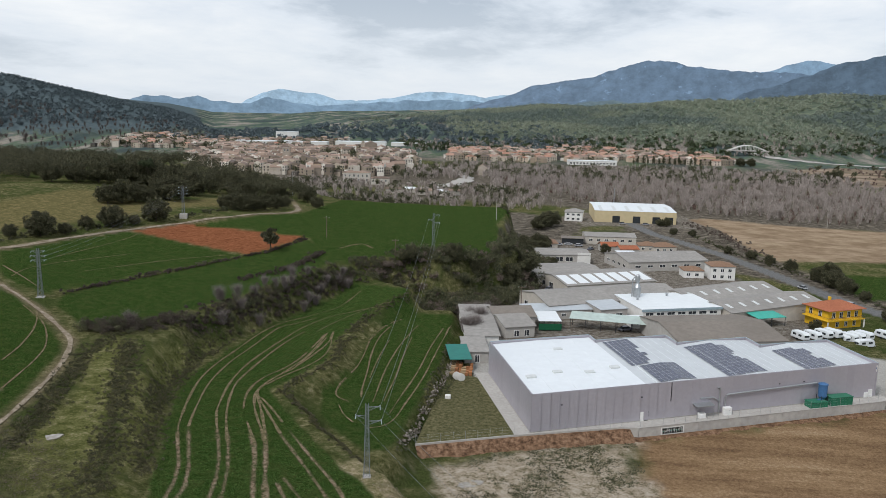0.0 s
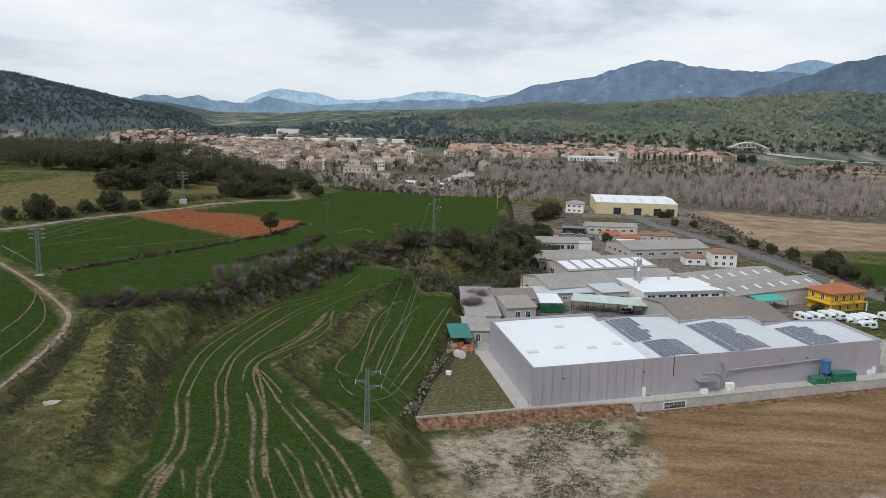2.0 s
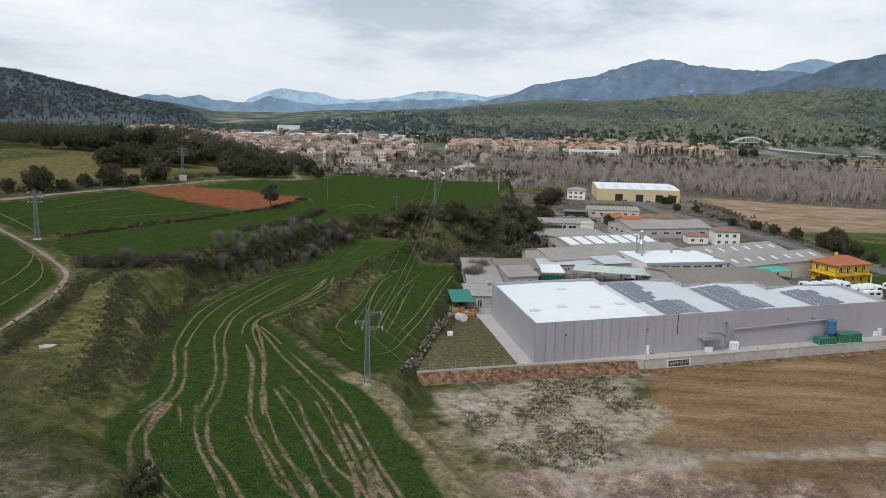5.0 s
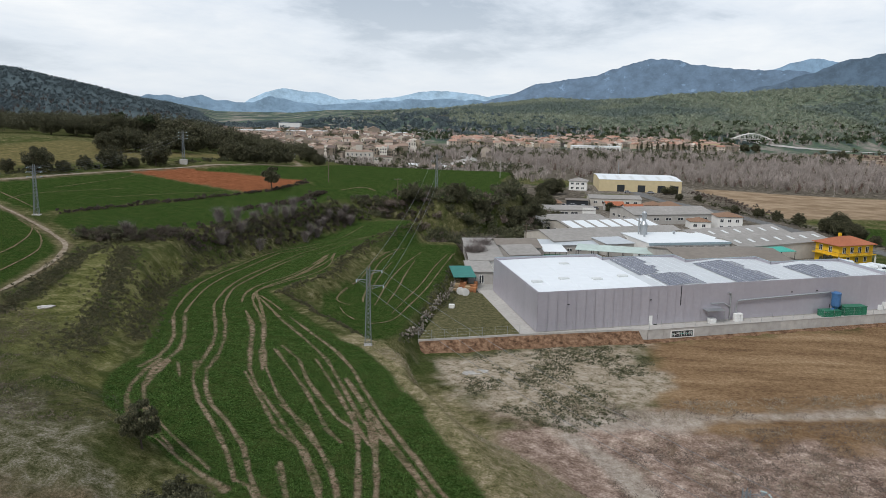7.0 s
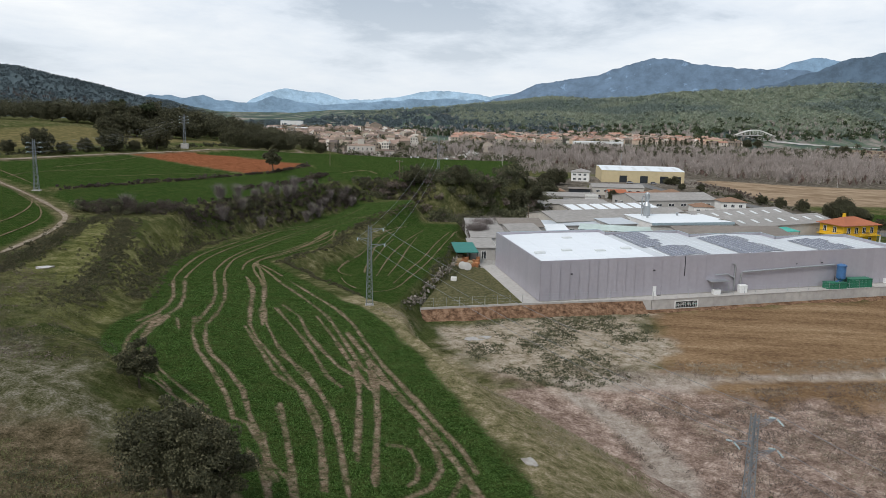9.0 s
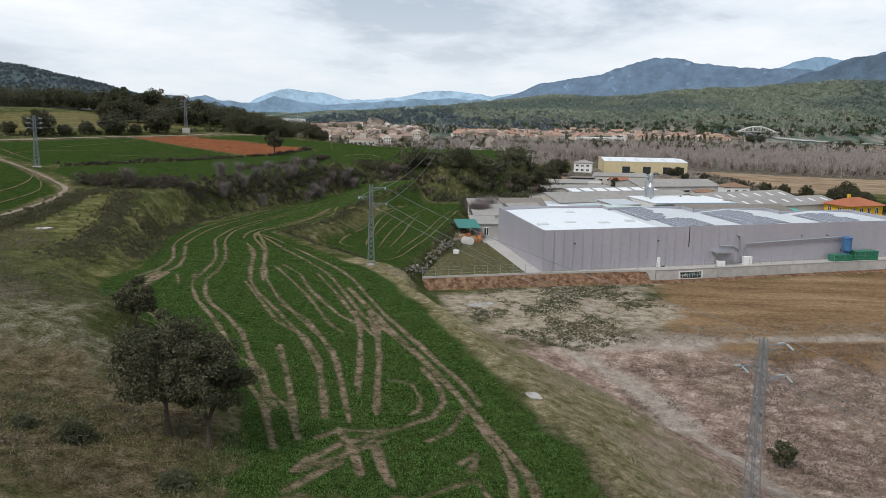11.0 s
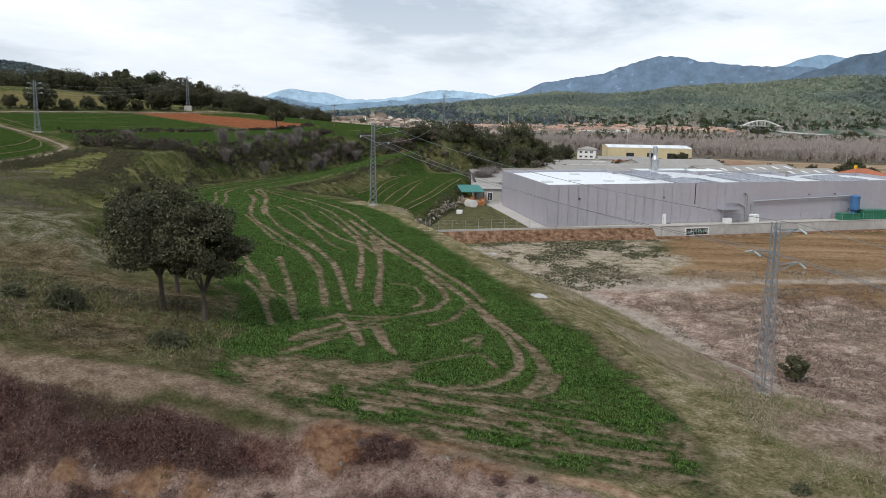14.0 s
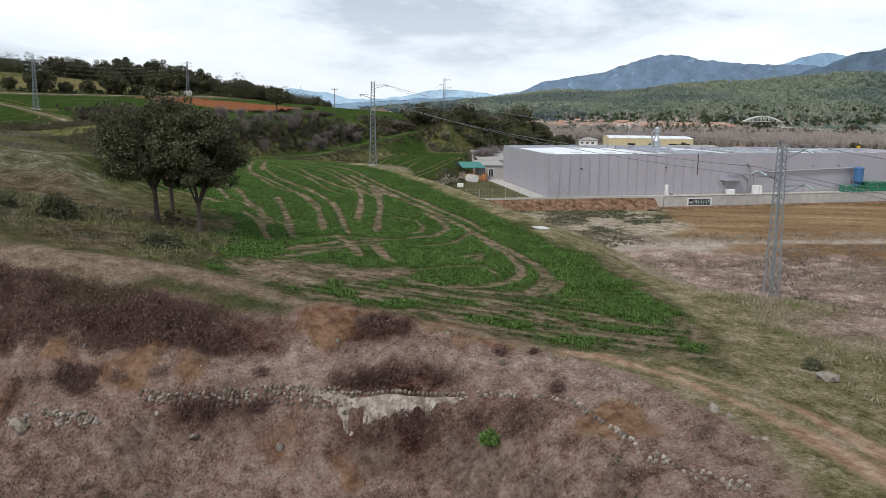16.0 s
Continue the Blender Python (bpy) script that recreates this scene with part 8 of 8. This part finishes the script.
def scatter(name, label, n, area, seed, leaf, size, height, clump=6, spread=0.15, up=0.7, keep=None, category="grass", long=2.2, edge=0.0):
    """Tufts of blades or leaves over an area, as one object."""
    rng = np.random.default_rng(seed)
    xs, ys = np.array([p[0] for p in area]), np.array([p[1] for p in area])
    x, y = rng.uniform(xs.min(), xs.max(), n * 8), rng.uniform(ys.min(), ys.max(), n * 8)
    ok = inside(x, y, area) > edge
    if keep is not None:
        ok &= keep(x, y, rng)
    x, y = x[ok][:n], y[ok][:n]
    z = full_z(x, y)
    s = rng.uniform(0.5, 1.4, len(x))
    P = np.repeat(np.stack([x, y, z], 1), clump, 0)
    S = np.repeat(s, clump)
    P = P + rng.normal(size=P.shape) * np.array([spread, spread, 0]) * S[:, None]
    P[:, 2] += height * S * rng.uniform(0.15, 1.0, len(P))
    V, F = cards(P, size * S, seed + 1, long, up)
    return tagged(new(name, np_mesh(name, V, F, leaf)), label, category, kind="stuff")


def patches(size, seed, level):
    def keep(x, y, rng):
        clear = (np.minimum(seg_dist(x, y, EAST_RUT_A), seg_dist(x, y, EAST_RUT_B)) > 0.75) & (seg_dist(x, y, DIRT_ROAD) > 1.5)
        return clear & (fbm(x, y, size, 4, seed) + rng.uniform(-0.25, 0.25, len(x)) > level)
    return keep


def in_crop(x, y, rng):
    w = tracks_mask(x, y, fbm(x, y, 5, 4, 31), fbm(x, y, 1.3, 4, 37), np.ones(len(x)))
    near = np.clip(1.25 - np.hypot(x, y) / 120, 0.1, 1)
    return (w < 0.05 + 0.15 * rng.random(len(x))) & (rng.random(len(x)) < near)


scatter("crop_plants", "short green cereal plants of the ridge field", 84000, CROP_RIDGE, 400, "leaf_crop", 0.042, 0.09, 4, 0.12, 0.8, in_crop, "crop", 2.6)
scatter("dry_brush", "dense red-brown dry brush on the upper bank", 15000, BRUSH, 410, "twig_maroon", 0.028, 0.30, 9, 0.16, 0.35, patches(3.0, 411, -0.35), "brush", 4.5)
for k, p in enumerate(FRINGE):
    scatter("dry_brush", "red-brown dry brush hanging over the bank", 650, p, 412 + 40 * k, "twig_maroon", 0.028, 0.26, 8, 0.14, 0.4, patches(1.4, 413 + 40 * k, 0.05), "brush", 4.5)
LOWBANK = [(-40, 31), (-14, 29.6), (-2, 28.8), (6, 24), (8, 14), (-40, 14)]
scatter("bank_weeds", "brown weeds on the lower bank", 7000, LOWBANK, 414, "twig_maroon", 0.03, 0.24, 7, 0.14, 0.5, patches(1.6, 415, 0.15), "weeds", 5.0)
scatter("bank_weeds", "dry straw tufts over the bank", 6500, BANK, 416, "leaf_bramble", 0.026, 0.16, 6, 0.12, 0.7, patches(2.6, 417, 0.16), "grass", 6.0)
scatter("bank_weeds", "dull green weeds over the bank", 3600, BANK, 418, "leaf_scrub", 0.05, 0.13, 5, 0.13, 0.5, patches(2.2, 419, 0.32), "weeds", 2.6)


def dry_bush(x, y, r, h, seed, leaf, label, n=420, size=0.03):
    """A low round bush of thin twigs."""
    rng = np.random.default_rng(seed)
    d = rng.normal(size=(n, 3))
    d /= np.linalg.norm(d, axis=1)[:, None]
    d[:, 2] = np.abs(d[:, 2])
    P = d * np.array([r, r, h]) * rng.random((n, 1)) ** 0.45
    P += rng.normal(size=P.shape) * 0.05
    V, F = cards(P, size, seed + 1, 5.0, 0.3)
    ob = new("bush", np_mesh("bush", V, F, leaf))
    ob.matrix_world = pose(x, y, float(full_z(np.array([x]), np.array([y]))[0]) - 0.03)
    return tagged(ob, label, "bush", "bank bushes")


for k, (x, y, r, h) in enumerate(((-6.5, 32.6, 0.45, 0.4), (-0.5, 31.0, 0.42, 0.45), (1.8, 28.6, 0.4, 0.4), (-19.6, 29.4, 0.7, 0.5), (-3.6, 28.7, 0.6, 0.5), (-1.2, 28.0, 0.6, 0.5), (6.5, 25.3, 0.5, 0.5),
                               (0.2, 27.0, 0.6, 0.5), (-10.2, 30.2, 0.4, 0.3), (-14.6, 30.1, 0.5, 0.4), (4.2, 23.6, 0.5, 0.5), (-5.6, 30.1, 0.5, 0.35), (-16.2, 30.0, 0.6, 0.35), (0.9, 31.2, 0.25, 0.2), (-11.2, 29.0, 0.6, 0.4))):
    dry_bush(x, y, r, h, 500 + k, "twig_maroon" if k % 3 else "twig_brown", "leafless dark red-brown bush on the bank")
dry_bush(-0.6, 27.3, 0.45, 0.4, 530, "leaf_crop", "small fresh green bush on the bank", 600, 0.05)
for x, y, r, h, label in ((-27.4, 44.5, 1.15, 1.5, "rounded olive-green bush on the slope below the oaks"), (-31.1, 45, 0.7, 0.8, "small olive-green bush on the gravelly slope"), (-19.5, 41.2, 1.1, 0.7, "low dark bush at the foot of the oaks")):
    dry_bush(x, y, r, h, 540 + int(10 * r), "leaf_scrub", label, 2600, 0.07)
dry_bush(12.5, 33.6, 0.45, 0.5, 531, "leaf_scrub", "small olive bush beside the pylon track", 500, 0.05)
VERGE = [(-22, 111), (-13, 99.5), (-4, 84), (3, 70), (9, 54), (12, 40), (15, 20), (24, 12), (30, 40), (20, 60), (10, 84), (-4, 104), (-16, 118)]
scatter("verge_grass", "olive and straw grass on the field's verge", 9000, VERGE, 420, "leaf_grass", 0.04, 0.12, 5, 0.2, 0.7, patches(5.0, 421, 0.0), "grass", 4.5)
scatter("verge_grass", "straw-coloured grass on the field's verge", 14000, VERGE, 422, "leaf_dry", 0.035, 0.14, 5, 0.2, 0.7, patches(4.0, 423, 0.1), "grass", 5.0)
SLOPE = [(-60, 60), (-30, 52), (-18, 50), (-16, 37), (-22, 36.5), (-30, 39.5), (-60, 50), (-90, 66), (-80, 110), (-58, 110), (-52, 90), (-36, 72)]
scatter("slope_grass", "rough olive grass on the slope under the oaks", 15000, SLOPE, 424, "leaf_grass", 0.045, 0.13, 5, 0.2, 0.7, patches(6.0, 425, -0.05), "grass", 4.5)
scatter("slope_grass", "straw-green grass on the slope under the oaks", 11000, SLOPE, 426, "leaf_tussock", 0.04, 0.11, 5, 0.2, 0.6, patches(4.0, 427, 0.0), "grass", 5.0)
scatter("slope_scrub", "low dark scrub on the slope", 1100, SLOPE, 428, "leaf_scrub", 0.075, 0.26, 14, 0.25, 0.3, patches(5.0, 429, 0.35), "scrub")
scatter("slope_scrub", "brown brambles on the slope", 1500, SLOPE, 430, "leaf_bramble", 0.07, 0.26, 12, 0.25, 0.3, patches(5.0, 431, 0.3), "scrub")
FLAT = [(8, 106), (26, 112), (90, 128), (130, 120), (70, 30), (34, 30), (22, 66)]
scatter("dry_weeds", "mauve-brown dead weeds on the waste ground", 16000, FLAT, 432, "leaf_bramble", 0.075, 0.22, 6, 0.3, 0.5, patches(7.0, 433, 0.0), "weeds", 4.0)
scatter("dry_weeds", "pale straw on the waste ground", 12000, FLAT, 434, "leaf_dry", 0.06, 0.2, 6, 0.3, 0.6, patches(5.0, 435, 0.1), "grass", 4.5)
RIDGELINE = [(9, 112), (34, 117), (64, 124), (128, 140), (126, 148), (60, 132), (30, 124), (8, 118)]
scatter("dry_weeds", "pale straw weeds along the waste track", 1800, RIDGELINE, 436, "leaf_dry", 0.10, 0.28, 6, 0.35, 0.6, patches(4.0, 437, 0.0), "weeds", 2.6)
scatter("dry_weeds", "brown stalks along the waste track", 420, RIDGELINE, 438, "leaf_bramble", 0.10, 0.5, 10, 0.35, 0.6, patches(3.0, 439, 0.3), "weeds", 2.6)
scatter("lot_weeds", "green weeds on the pale lot", 2600, PALE_LOT, 440, "leaf_scrub", 0.15, 0.14, 6, 0.28, 0.3, patches(6.0, 441, 0.12), "weeds")
scatter("yard_grass", "dull grass of the fenced yard", 5000, YARD, 442, "leaf_scrub", 0.12, 0.10, 5, 0.25, 0.5, None, "grass", 2.8)


def near_stones():
    """Stones that lie about, and the old wall on the ledge."""
    rng = random.Random(21)
    n = Nodes("pale_rock")
    g = n.noise(3.0, 7, 0.7)
    n.bump(g, 0.8, 0.12)
    n.done(n.ramp(g, (0.32, (0.12, 0.095, 0.078)), (0.5, (0.24, 0.20, 0.17)), (0.7, (0.37, 0.33, 0.29))), 0.95)
    m = Nodes("old_lime")
    g = m.noise(2.2, 9, 0.75)
    m.bump(g, 0.6, 0.06)
    m.done(m.ramp(g, (0.40, (0.11, 0.080, 0.062)), (0.50, (0.22, 0.185, 0.15)), (0.60, (0.36, 0.325, 0.275))), 0.95)
    wall = tagged(new("old_wall"), "remains of a cobble wall along the bank", "wall", kind="structure")
    line_pts = OLD_WALL
    c = Nodes("cobble")
    tone = c.ramp(c.random(), (0.0, (0.085, 0.068, 0.055)), (0.5, (0.16, 0.132, 0.108)), (1.0, (0.29, 0.25, 0.21)))
    c.bump(c.noise(14, 5), 0.5, 0.03)
    c.done(tone, 0.95)
    cobbles = [me.copy() for me in STONES]
    for me in cobbles:
        me.materials[0] = MATS["cobble"]

    def cobble(x, y, r, seed_k):
        z = float(full_z(np.array([x]), np.array([y]))[0])
        ob = new("stone", cobbles[seed_k % 6])
        ob.parent = wall
        ob.matrix_basis = Matrix.LocRotScale((x, y, z + 0.02), Euler((rng.random() * 6, rng.random() * 6, rng.random() * 6)), (r * 1.15, r, r * 0.85))
    lengths = [math.dist(a, b) for a, b in zip(line_pts, line_pts[1:])]
    s, k = 0.0, 0
    while s < sum(lengths) - 0.2:
        i, rest = 0, s
        while rest > lengths[i]:
            rest -= lengths[i]
            i += 1
        (ax, ay), (bx, by) = line_pts[i], line_pts[i + 1]
        f = rest / lengths[i]
        x, y = ax + (bx - ax) * f, ay + (by - ay) * f
        nx, ny = (by - ay) / lengths[i], -(bx - ax) / lengths[i]
        rows = 5 if -12 < x < -6.2 else 3 if x < -12 else 1 if x < -2.2 else 2 if x < 4.4 else 5
        for r in range(rows):
            if rng.random() < (0.04 if rows == 1 else 0.16 + 0.07 * r + (0.2 if x > -2 else 0)):
                continue
            d = 0.06 + 0.105 * r + rng.uniform(-0.03, 0.03)
            k += 1
            cobble(x + nx * d + rng.uniform(-0.04, 0.04), y + ny * d, rng.uniform(0.14, 0.23), k)
        s += 0.185 if x < 4 else 0.24
    # a short piece of the same wall, with a broken pier
    for j in range(60):
        cobble(rng.uniform(-18.9, -16.2), rng.uniform(28.3, 28.65), rng.uniform(0.14, 0.26), j)
    for j in range(9):
        cobble(rng.uniform(-19.7, -19.2), 28.4 + 0.06 * j, rng.uniform(0.2, 0.34), j)
    # mortar strip under the cobbles
    bm = bmesh.new()
    top, bot = [], []
    for k in range(25):
        x = -8.6 + k * 6.9 / 24
        y = float(np.interp(x, [p[0] for p in line_pts[:6]], [p[1] for p in line_pts[:6]]))
        e = math.sin(math.pi * k / 24)
        za, zb = (float(full_z(np.array([x]), np.array([y - q]))[0]) for q in (0.14, 0.95))
        top.append(bm.verts.new((x, y - 0.17, za + 0.01)))
        bot.append(bm.verts.new((x, y - 0.20 - 0.72 * e, za - (za - zb) * (0.12 + 0.88 * e) - 0.05 + 0.05 * math.sin(k * 1.7 + 1))))
    for k in range(24):
        bm.faces.new((bot[k], bot[k + 1], top[k + 1], top[k]))
    geo = bmesh.ops.extrude_face_region(bm, geom=list(bm.faces))
    for v in [g for g in geo["geom"] if isinstance(g, bmesh.types.BMVert)]:
        v.co += Vector((0, 0.3, 0))
    fix(bm)
    part("mortar", bm, "old_lime", wall, "pale lime mortar strip")
    for k in range(420):
        x, y = rng.uniform(-26, 9), rng.uniform(22, 32.5)
        if float(bank_relief(np.array([x]), np.array([y]))[0][0]) < 0.4:
            continue
        s = rng.uniform(0.05, 0.14) if rng.random() < 0.85 else rng.uniform(0.16, 0.3)
        z = float(full_z(np.array([x]), np.array([y]))[0])
        ob = new("stone", STONES[k % 6])
        ob.matrix_world = Matrix.LocRotScale((x, y, z - s * 0.1), Euler((rng.random() * 6, rng.random() * 6, rng.random() * 6)), (s * 1.3, s, s * 0.8))
        tagged(ob, "loose pale stone lying on the bank", "stone", "loose stones")
    for k, (x, y, s) in enumerate(((12.7, 32.4, 0.8), (7.1, 26.9, 0.45), (7.6, 26.6, 0.3), (-20, 28.6, 0.7), (-19.6, 28.3, 0.6), (-0.4, 30.1, 0.35), (-12.4, 28.4, 0.5), (-8.9, 28.3, 0.4))):
        z = float(full_z(np.array([x]), np.array([y]))[0])
        ob = new("stone", STONES[k % 6])
        ob.matrix_world = Matrix.LocRotScale((x, y, z + s * 0.12), Euler((k, k * 2, k * 3)), (s * 1.4, s, s * 0.6))
        tagged(ob, "large pale stone lying in the grass", "stone", "large stones")


near_stones()


def puddle(x, y, rx, ry, turn, seed, label):
    n = 28
    rng = random.Random(seed)
    r = [1 + 0.25 * math.sin(2 * a + seed) + 0.12 * rng.uniform(-1, 1) for a in (2 * math.pi * k / n for k in range(n))]
    pts = []
    c, s = math.cos(radians(turn)), math.sin(radians(turn))
    for k in range(n):
        a = 2 * math.pi * k / n
        u, v = rx * r[k] * math.cos(a), ry * r[k] * math.sin(a)
        pts.append((x + u * c - v * s, y + u * s + v * c))
    top = sum(land1(px, py) for px, py in pts) / n + 0.04
    bm = bm_prism(pts, top - 0.5, top)
    ob = part("puddle", bm, "puddle_water")
    return tagged(ob, label, "puddle", "puddles")


n = Nodes("road_dust")
n.b.inputs["Specular IOR Level"].default_value = 0.0
n.done(n.ramp(n.noise(0.5, 9, 0.78), (0.38, (0.145, 0.115, 0.078)), (0.5, (0.235, 0.195, 0.145)), (0.62, (0.33, 0.28, 0.22))), 0.97)
strip_road("field_road", "pale dusty farm road past the oaks", FIELD_ROAD[1:-1], 0.95, "road_dust", 0.16)
strip_road("farm_path", "pale dirt path between terraces", FARM_PATH[1:-1], 0.42, "road_dust", 0.14)
n = Nodes("track_soil")
n.b.inputs["Specular IOR Level"].default_value = 0.0
n.done(n.ramp(n.noise(1.2, 8, 0.78), (0.40, (0.055, 0.062, 0.024)), (0.5, (0.125, 0.102, 0.058)), (0.60, (0.22, 0.172, 0.112))), 0.97)
bm = bmesh.new()
for k, (width, pts) in enumerate(TRAMS):
    far = [p for p in pts if p[1] > 120]
    if len(far) > 1:
        strip_faces(bm, far, width * 0.8 if pts[0][0] > -75 else 0.17, 0.09, k, 1.2, -1.1)
tagged(part("wheel_tracks", bm, "track_soil"), "narrow bare wheel tracks through the green crop", "tracks", kind="stuff")
w = Nodes("puddle_water")
w.b.inputs["Specular IOR Level"].default_value = 1.0
w.bump(w.noise(3.0, 3), 0.02, 0.01)
w.done(w.ramp(w.noise(0.8, 3), (0.4, (0.20, 0.17, 0.13)), (0.6, (0.30, 0.27, 0.22))), 0.06)
puddle(-7.1, 131.8, 2.0, 1.5, 20, 1, "pale rain puddle on the bare lot")
puddle(1.2, 64.8, 0.42, 1.5, 25, 2, "narrow dark puddle in the verge rut")
puddle(-70.3, 109.6, 1.8, 1.2, 60, 3, "white rain puddle on the grassy terrace")

# ---- mountains behind the valley ----
def mountain(name, dist, az0, az1, crest, low, color, seed, label, haze_glow=0.0, cliffs=0.5, jag=1.0, front=0.93):
    """A ridge round the valley's end: crest heights at even steps of bearing, with spurs and gullies. Distance haze is
    painted into color, and emission adds its glow.
    """
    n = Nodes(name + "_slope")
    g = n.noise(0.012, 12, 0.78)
    # dark and light tones painted in for the relief's weak shading
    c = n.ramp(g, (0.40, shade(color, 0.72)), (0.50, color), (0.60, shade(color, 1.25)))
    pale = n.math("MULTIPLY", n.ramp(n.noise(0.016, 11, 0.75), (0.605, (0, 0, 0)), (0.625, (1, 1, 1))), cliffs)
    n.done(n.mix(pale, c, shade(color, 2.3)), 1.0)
    if haze_glow:
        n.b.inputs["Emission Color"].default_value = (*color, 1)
        n.b.inputs["Emission Strength"].default_value = haze_glow
    cols, rows = 420, 40
    az = np.linspace(az0, az1, cols)
    h = np.interp(az, np.linspace(az0, az1, len(crest)), crest)
    h = low + (h - low) * ease((az - az0) / (az1 - az0), 0.0, 0.06) * ease((az1 - az) / (az1 - az0), 0.0, 0.06)
    h = h + fbm(az * 60, az * 0, 45, 5, seed) * 0.075 * jag * dist / 70
    verts, faces = [], []
    for j in range(rows):
        k = j / (rows - 1)
        rel = fbm(az * 70 + 40 * k, np.full(cols, k * 150), 60, 5, seed + 5)
        d = dist * (front + (1 - front) * k) + rel * dist * (1 - front) * 0.1 * math.sin(math.pi * k)
        zz = low + (h - low) * (k ** 1.25) + rel * 34 * math.sin(math.pi * k) ** 0.8 * (dist / 4500) * np.clip((h - low) / 120, 0, 1)
        for a, dd, z in zip(az, d, zz):
            verts.append((dd * math.sin(math.radians(a)), dd * math.cos(math.radians(a)), z))
    for j in range(rows - 1):
        for i in range(cols - 1):
            a = j * cols + i
            faces.append((a, a + 1, a + cols + 1, a + cols))
    me = bpy.data.meshes.new(name)
    me.from_pydata(verts, [], faces)
    me.polygons.foreach_set("use_smooth", np.ones(len(faces), bool))
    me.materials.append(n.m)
    return tagged(new(name, me), label, "mountain", kind="structure")


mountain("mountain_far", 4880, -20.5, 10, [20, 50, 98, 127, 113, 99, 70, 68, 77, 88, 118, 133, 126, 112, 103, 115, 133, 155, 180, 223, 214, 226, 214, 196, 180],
         -10, (0.20, 0.285, 0.36), 71, "distant mountain chain painted pale blue with haze", 0.42, 0.0, 0.8, 0.955)
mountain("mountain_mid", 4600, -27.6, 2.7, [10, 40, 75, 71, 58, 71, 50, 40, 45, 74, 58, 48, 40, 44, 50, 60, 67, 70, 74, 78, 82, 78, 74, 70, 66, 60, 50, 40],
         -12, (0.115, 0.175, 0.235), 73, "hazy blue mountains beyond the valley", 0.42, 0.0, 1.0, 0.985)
mountain("mountain_gap", 4850, 12.4, 21.5, [200, 235, 262, 295, 330, 318, 293, 270], 0, (0.13, 0.20, 0.275), 75, "mountain behind the peak, painted pale with blue haze", 0.5, 0.1, 1.0, 0.97)
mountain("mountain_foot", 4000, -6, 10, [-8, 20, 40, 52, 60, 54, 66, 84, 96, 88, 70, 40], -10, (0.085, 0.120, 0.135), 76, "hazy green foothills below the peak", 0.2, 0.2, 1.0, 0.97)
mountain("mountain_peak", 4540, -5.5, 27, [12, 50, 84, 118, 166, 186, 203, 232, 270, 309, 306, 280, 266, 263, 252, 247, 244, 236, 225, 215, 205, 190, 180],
         -5, (0.080, 0.120, 0.170), 77, "limestone mountain with pale cliffs, painted haze blue-grey", 0.30, 0.6, 1.3, 0.93)
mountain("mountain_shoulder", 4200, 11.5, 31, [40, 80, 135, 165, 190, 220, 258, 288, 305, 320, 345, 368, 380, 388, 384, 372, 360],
         -5, (0.056, 0.086, 0.120), 79, "wooded mountain shoulder tinted dark blue by painted haze", 0.22, 0.35, 1.2, 0.93)
